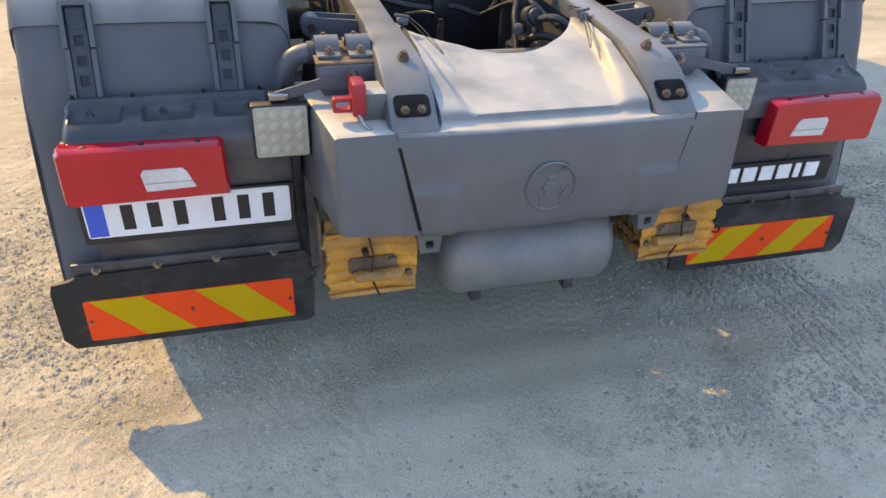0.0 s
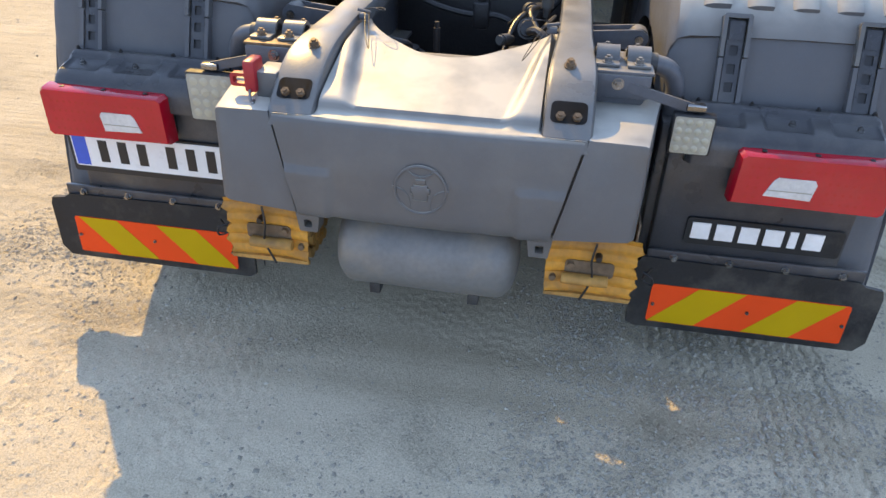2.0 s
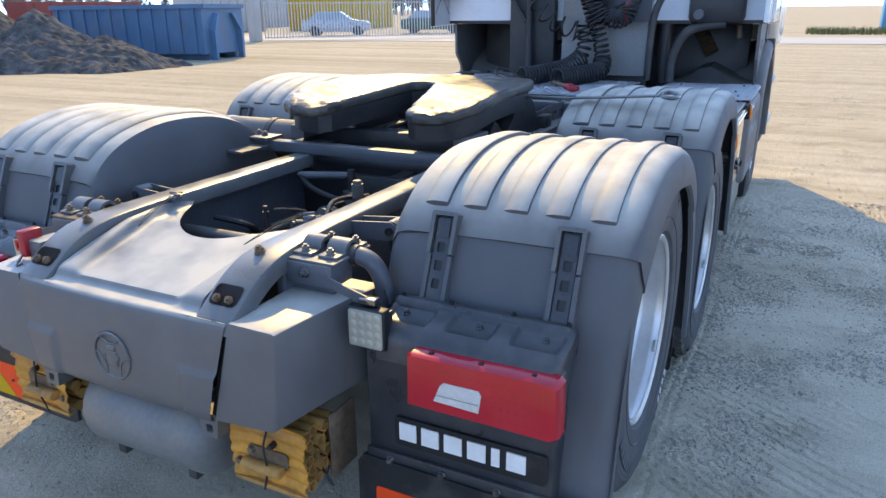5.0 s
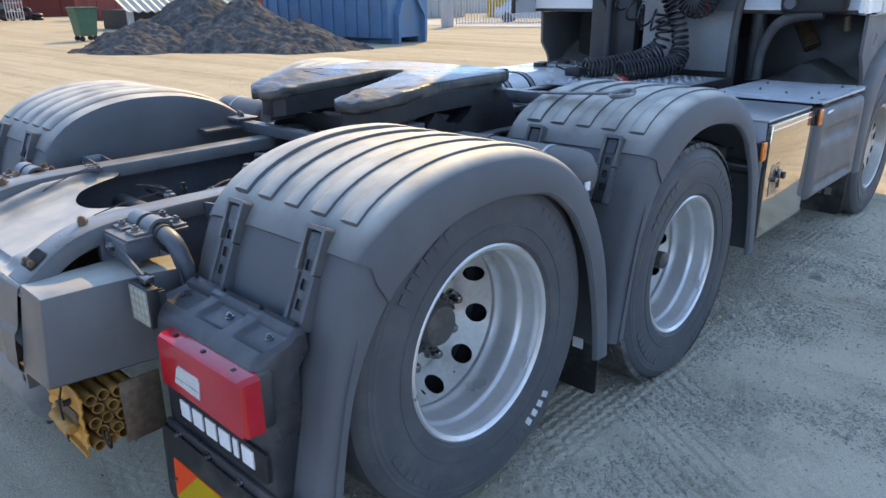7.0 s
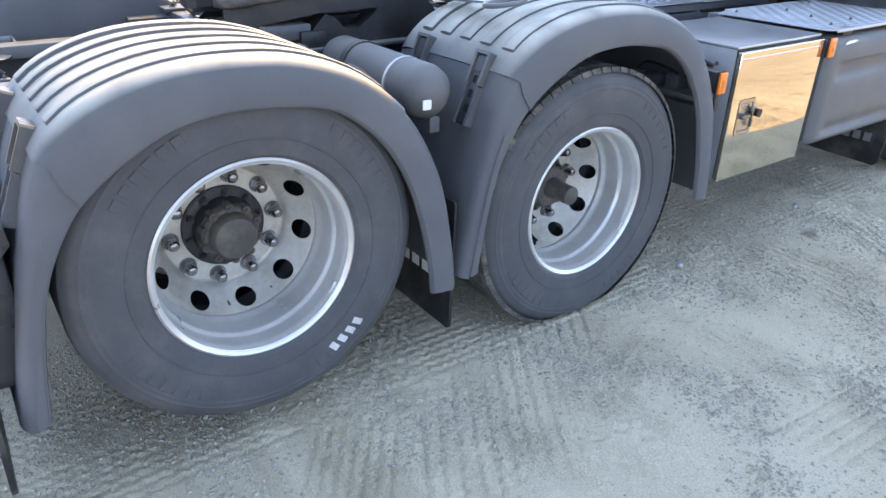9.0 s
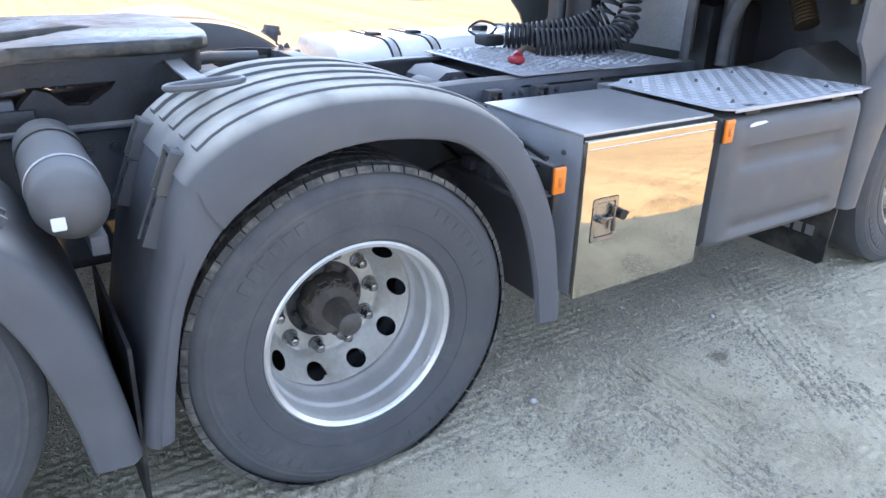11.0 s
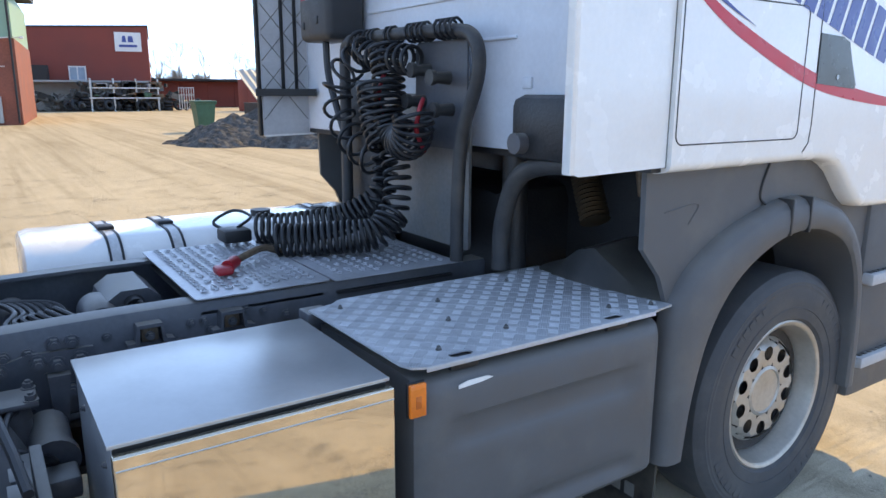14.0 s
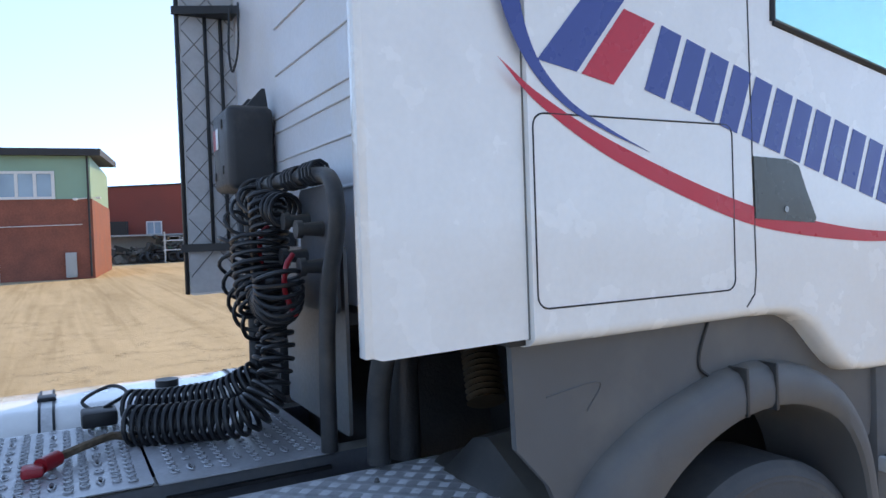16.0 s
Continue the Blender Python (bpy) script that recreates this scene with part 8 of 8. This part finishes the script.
# ---------------------------------------------------------------- ground
def gravel(name):
    m = bpy.data.materials.new(name)
    m.use_nodes = True
    t = m.node_tree
    n, l = t.nodes, t.links
    b = n["Principled BSDF"]
    co = n.new("ShaderNodeTexCoord")

    def tex(scale, detail=8, rough=0.6):
        x = n.new("ShaderNodeTexNoise")
        x.inputs["Scale"].default_value, x.inputs["Detail"].default_value, x.inputs["Roughness"].default_value = scale, detail, rough
        l.new(co.outputs["Object"], x.inputs["Vector"])
        return x.outputs[0]

    def ramp(src, *stops):
        r = n.new("ShaderNodeValToRGB")
        l.new(src, r.inputs[0])
        e = r.color_ramp.elements
        while len(e) < len(stops):
            e.new(0.5)
        for k, (p, c) in zip(e, stops):
            k.position, k.color = p, (*c, 1)
        return r.outputs[0]

    def mul(a, c, f=1.0, kind="MULTIPLY"):
        x = n.new("ShaderNodeMix")
        x.data_type, x.blend_type = "RGBA", kind
        x.inputs[0].default_value = f
        l.new(a, x.inputs[6])
        l.new(c, x.inputs[7])
        return x.outputs[2]
    base = ramp(tex(0.12), (0.3, (0.54, 0.465, 0.34)), (0.5, (0.62, 0.535, 0.40)), (0.7, (0.59, 0.51, 0.38)))
    # grey crushed gravel round the parking spot; tan sand coloured darker to offset sunlight
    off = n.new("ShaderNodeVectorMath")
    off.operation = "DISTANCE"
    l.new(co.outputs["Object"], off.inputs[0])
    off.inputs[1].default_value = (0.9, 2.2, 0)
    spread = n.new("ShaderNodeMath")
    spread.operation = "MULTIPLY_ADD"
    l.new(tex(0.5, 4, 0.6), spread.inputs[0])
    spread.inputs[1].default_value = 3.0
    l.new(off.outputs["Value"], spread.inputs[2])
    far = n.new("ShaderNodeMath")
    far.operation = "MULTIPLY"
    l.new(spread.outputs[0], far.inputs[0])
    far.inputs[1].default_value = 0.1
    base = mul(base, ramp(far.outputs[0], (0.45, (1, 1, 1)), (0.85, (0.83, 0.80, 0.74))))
    spots = ramp(tex(1.6, 12, 0.75), (0.36, (0.92, 0.915, 0.91)), (0.52, (1.0, 1.0, 1.0)), (0.7, (1.03, 1.03, 1.03)))
    swirl = n.new("ShaderNodeMapping")
    swirl.inputs["Rotation"].default_value, swirl.inputs["Scale"].default_value = (0, 0, radians(15)), (0.10, 1.0, 1)
    l.new(co.outputs["Object"], swirl.inputs["Vector"])
    lanes = n.new("ShaderNodeTexNoise")
    lanes.inputs["Scale"].default_value, lanes.inputs["Detail"].default_value, lanes.inputs["Distortion"].default_value = 0.8, 4, 0.8
    l.new(swirl.outputs[0], lanes.inputs["Vector"])
    base = mul(base, ramp(lanes.outputs[0], (0.38, (0.90, 0.89, 0.875)), (0.5, (1, 1, 1)), (0.62, (1.03, 1.03, 1.03))))
    for turned, stretch in ((38, (0.035, 1.5, 1)), (-24, (0.03, 1.1, 1)), (80, (0.03, 1.3, 1))):
        lane = n.new("ShaderNodeMapping")
        lane.inputs["Rotation"].default_value, lane.inputs["Scale"].default_value = (0, 0, radians(turned)), stretch
        l.new(co.outputs["Object"], lane.inputs["Vector"])
        streak = n.new("ShaderNodeTexNoise")
        streak.inputs["Scale"].default_value, streak.inputs["Detail"].default_value, streak.inputs["Distortion"].default_value = 1.1, 6, 1.6
        l.new(lane.outputs[0], streak.inputs["Vector"])
        base = mul(base, ramp(streak.outputs[0], (0.40, (0.80, 0.785, 0.76)), (0.47, (1, 1, 1)), (0.58, (1, 1, 1)), (0.66, (1.05, 1.05, 1.04))), 0.4)
    grain = ramp(tex(210, 3, 0.75), (0.34, (0.70, 0.70, 0.70)), (0.5, (1, 1, 1)), (0.66, (1.22, 1.22, 1.21)))
    vor = n.new("ShaderNodeTexVoronoi")
    vor.inputs["Scale"].default_value = 125
    l.new(co.outputs["Object"], vor.inputs["Vector"])
    tone = n.new("ShaderNodeSeparateColor")
    l.new(vor.outputs["Color"], tone.inputs[0])
    peb = ramp(tone.outputs[0], (0.0, (0.72, 0.72, 0.73)), (0.25, (0.94, 0.94, 0.94)), (0.8, (1.03, 1.03, 1.03)), (1.0, (1.18, 1.17, 1.16)))
    patch = ramp(tex(2.1, 5, 0.6), (0.50, (0.05, 0.05, 0.05)), (0.66, (1.0, 1.0, 1.0)))
    gravelly = n.new("ShaderNodeMix")
    gravelly.data_type, gravelly.blend_type = "RGBA", "MULTIPLY"
    l.new(patch, gravelly.inputs[0])
    l.new(mul(mul(base, spots), grain, 0.8), gravelly.inputs[6])
    l.new(peb, gravelly.inputs[7])
    # a damp oil spot beside the side cover
    away = n.new("ShaderNodeVectorMath")
    away.operation = "DISTANCE"
    l.new(co.outputs["Object"], away.inputs[0])
    away.inputs[1].default_value = (1.37, 3.80, 0)
    near_spot = n.new("ShaderNodeMath")
    near_spot.operation = "MULTIPLY_ADD"
    l.new(tex(14, 4, 0.6), near_spot.inputs[0])
    near_spot.inputs[1].default_value = 0.16
    l.new(away.outputs["Value"], near_spot.inputs[2])
    wet = ramp(near_spot.outputs[0], (0.11, (0.42, 0.41, 0.40)), (0.15, (1, 1, 1)))
    l.new(mul(gravelly.outputs[2], wet), b.inputs["Base Color"])
    b.inputs["Roughness"].default_value = 0.95
    b.inputs["Specular IOR Level"].default_value = 0.12
    # loose and lumpy in patches, trodden smooth elsewhere
    b1 = n.new("ShaderNodeBump")
    b1.inputs["Distance"].default_value = 0.005
    l.new(patch, b1.inputs["Strength"])
    l.new(peb, b1.inputs["Height"])
    b2 = n.new("ShaderNodeBump")
    b2.inputs["Strength"].default_value, b2.inputs["Distance"].default_value = 0.6, 0.004
    l.new(grain, b2.inputs["Height"])
    lumps = n.new("ShaderNodeBump")
    lumps.inputs["Distance"].default_value = 0.016
    low = n.new("ShaderNodeMapRange")
    l.new(patch, low.inputs[0])
    low.inputs[3].default_value, low.inputs[4].default_value = 0.32, 0.95
    l.new(low.outputs[0], lumps.inputs["Strength"])
    l.new(tex(110, 4, 0.65), lumps.inputs["Height"])
    l.new(lumps.outputs[0], b1.inputs["Normal"])
    l.new(b1.outputs[0], b2.inputs["Normal"])
    l.new(b2.outputs[0], b.inputs["Normal"])
    return m


# tyre prints: from, to, half width, pitch and swing of the zigzag, spacing of its rows, bow of the lane
PRINTS = [(1.12, -1.5, 1.16, 6.5, 0.15, 0.05, 0.006, 0.04, 0.0), (0.80, -0.5, 0.85, 6.5, 0.15, 0.05, 0.006, 0.042, 0.0), (0.3, 2.62, 3.4, 0.78, 0.36, 0.05, 0.0045, 0.054, 0.05),
          (0.5, 1.84, 3.4, 0.10, 0.16, 0.045, 0.004, 0.042, 0.05), (0.4, 4.92, 3.4, 3.05, 0.2, 0.05, 0.0045, 0.048, 0.03), (0.9, 3.40, 3.2, 3.22, 0.22, 0.06, 0.005, 0.05, -0.03),
          (-0.75, 0.60, 1.3, -0.02, 0.13, 0.07, 0.011, 0.045, 0.0), (-0.93, 1.3, -0.44, -1.3, 0.21, 0.10, 0.009, 0.045, 0.0),
          (2.05, -1.0, 2.25, 5.5, 0.2, 0.05, 0.0045, 0.05, 0.02), (1.62, -0.6, 1.70, 1.6, 0.16, 0.05, 0.008, 0.05, 0.03), (0.5, 6.2, 3.4, 4.5, 0.2, 0.05, 0.007, 0.048, 0.0)]
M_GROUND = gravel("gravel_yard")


def axis(lo, hi, step, far):
    a = list(np.arange(lo, hi + step / 2, step))
    d, s = step, 0
    up, down = [], []
    p, q = a[-1], a[0]
    while p < far:
        d *= 1.12
        p += d
        q -= d
        up.append(p)
        down.append(q)
    return np.array(down[::-1] + a + up)


gx, gy = axis(-1.75, 2.55, 0.0082, 900), axis(-0.95, 5.35, 0.0082, 900)
X, Y = np.meshgrid(gx, gy, indexing="ij")
Z = 0.012 * (value_noise(X * 1.7, Y * 1.7, 1) - 0.5) + 0.004 * (value_noise(X * 6, Y * 6, 2) - 0.5)
loose = np.clip((value_noise(X * 1.6, Y * 1.6, 9) + 0.5 * value_noise(X * 4.3, Y * 4.3, 10) - 0.72) / 0.3, 0, 1)
loose = np.maximum(loose, np.clip((-0.75 - X) / 0.4, 0, 1))
Z += loose * (0.006 * (value_noise(X * 19, Y * 19, 3) - 0.5) + 0.008 * (value_noise(X * 58, Y * 58, 4) - 0.5)) + 0.0022 * (value_noise(X * 55, Y * 55, 5) - 0.5)
near = np.clip(1.4 - np.maximum(np.abs(X - 1) - 4, np.abs(Y - 3) - 6) / 3, 0, 1)
# tyre prints pressed into the dust: shallow ruts with zigzag ridges
fine = (X > -1.9) & (X < 2.7) & (Y > -1.1) & (Y < 5.5)
for k, (x0, y0, x1, y1, half, pitch, swing, rows, bow) in enumerate(PRINTS):
    ln = math.hypot(x1 - x0, y1 - y0)
    ux, uy = (x1 - x0) / ln, (y1 - y0) / ln
    along = (X - x0) * ux + (Y - y0) * uy
    wander = bow * 4 * (along / ln) * (1 - along / ln) * ln + 0.03 * (value_noise(along * 1.3, along * 0, 60 + k) - 0.5)
    across = -(X - x0) * uy + (Y - y0) * ux + wander
    ends = np.clip(along / 0.3, 0, 1) * np.clip((ln - along) / 0.3, 0, 1)
    lane = np.clip((half - np.abs(across)) / 0.03, 0, 1) * ends
    worn = np.clip((value_noise(X * 1.9 + 7 * k, Y * 1.9, 40 + k) + 0.4 * value_noise(X * 6, Y * 6, 70 + k) - 0.34) / 0.3, 0, 1)
    row = (across + swing * np.sin(along * 2 * math.pi / pitch)) / rows
    off = (row - np.round(row)) * rows
    cut = 0.0028 * np.exp(-((off - 0.012) / 0.008) ** 2) - 0.0068 * np.exp(-(off / 0.0056) ** 2)
    Z += fine * lane * worn * (cut - 0.002) * (1 - 0.6 * loose) * (0.3 if k == 6 else 0.55 if k == 7 else 1.0)
for y, z, r in ((B[0], 0, .26), (F[0], 0, .26)):
    for s in (1, -1):
        Z -= 0.004 * np.exp(-((X - s * 1.1) / 0.16) ** 2 - ((Y - y) / r) ** 2)
Z *= near
Z -= 0.004
ni, nj = X.shape
idx = np.arange(ni * nj).reshape(ni, nj)
quads = np.stack([idx[:-1, :-1], idx[1:, :-1], idx[1:, 1:], idx[:-1, 1:]], -1).reshape(-1, 4)
me = bpy.data.meshes.new("ground")
me.from_pydata(np.stack([X, Y, Z], -1).reshape(-1, 3), [], quads)
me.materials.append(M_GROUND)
me.polygons.foreach_set("use_smooth", [True] * len(me.polygons))
tagged(new("ground", me), "sandy gravel yard with tyre tracks", "ground", kind="structure")

# loose stones: eight-sided chips, dense in patches
rs = np.random.RandomState(5)
uv = np.array([(1, 0, 0), (-1, 0, 0), (0, 1, 0), (0, -1, 0), (0, 0, 1), (0, 0, -1)], float)
uf = np.array([(0, 2, 4), (2, 1, 4), (1, 3, 4), (3, 0, 4), (2, 0, 5), (1, 2, 5), (3, 1, 5), (0, 3, 5)])


def chips(count, x0, x1, y0, y1, size, most, power, height=0.5):
    x, y = rs.uniform(x0, x1, count), rs.uniform(y0, y1, count)
    keep = rs.rand(count) < (1.5 * value_noise(x * 1.3, y * 1.3, 21) * (0.2 + 1.4 * value_noise(x * 4, y * 4, 22))) ** power
    x, y = x[keep], y[keep]
    k = len(x)
    r = np.minimum(size * (1 + rs.exponential(0.8, k)), most)
    sc = r[:, None] * rs.uniform(0.7, 1.3, (k, 3)) * (1, 1, height)
    v = (uv[None] + rs.uniform(-0.3, 0.3, (k, 6, 3))) * sc[:, None, :]
    a = rs.uniform(0, 6.28, k)[:, None]
    ca, sa = np.cos(a), np.sin(a)
    ii = np.clip(np.searchsorted(gx, x), 0, len(gx) - 1)
    jj = np.clip(np.searchsorted(gy, y), 0, len(gy) - 1)
    return np.stack([v[..., 0] * ca - v[..., 1] * sa + x[:, None], v[..., 0] * sa + v[..., 1] * ca + y[:, None], v[..., 2] + (Z[ii, jj] + sc[:, 2] * 0.3)[:, None]], -1)


def scatter(name, allv, mat, label, category):
    k = len(allv)
    me = bpy.data.meshes.new(name)
    me.from_pydata(allv.reshape(-1, 3), [], (uf[None] + 6 * np.arange(k)[:, None, None]).reshape(-1, 3))
    me.materials.append(mat)
    tagged(new(name, me), label, category, kind="stuff")


# Chips coloured darker, so they don't stand out white in the shade.
scatter("gravel_stones", np.concatenate([chips(260000, -1.8, 2.7, -1.0, 5.5, 0.0026, 0.0085, 3.4), chips(6000, -1.8, 2.7, -1.0, 5.5, 0.0022, 0.008, 0.3), chips(22000, -9, 10, -4, 16, 0.004, 0.011, 2.0)]),
        material("stone", (0.36, 0.325, 0.265), 0.95, vary=0.1, island=0.22, spec=0.2), "small loose grey and tan stones on the gravel", "gravel")
# Sandy grit with a paler stone colour, put in for the sunlit strip.
scatter("sandy_grit", chips(34000, -2.2, -0.6, -1.1, 1.4, 0.0021, 0.006, 0.5, 0.32), material("sandy_stone", (0.52, 0.445, 0.33), 0.95, vary=0.1, island=0.12, spec=0.2), "fine sandy grit beside the truck, coloured paler for the sunlit strip", "gravel")

# two single pale stones
for x, y, r in ((1.23, 2.926, 0.016), (1.14, 4.043, 0.013)):
    bm = bmesh.new()
    bmesh.ops.create_icosphere(bm, subdivisions=2, radius=r)
    for v in bm.verts:
        v.co *= 1 + 0.22 * math.sin(v.co.x * 190 + 1) * math.cos(v.co.y * 170 + v.co.z * 120)
        v.co.z *= 0.8
        v.co += Vector((x, y, r * 0.5))
    me = finish("pale_stone", bm, M_CONC, 60)
    tagged(new("pale_stone", me), "single pale grey stone lying on the gravel", "stone", group="pale stones")
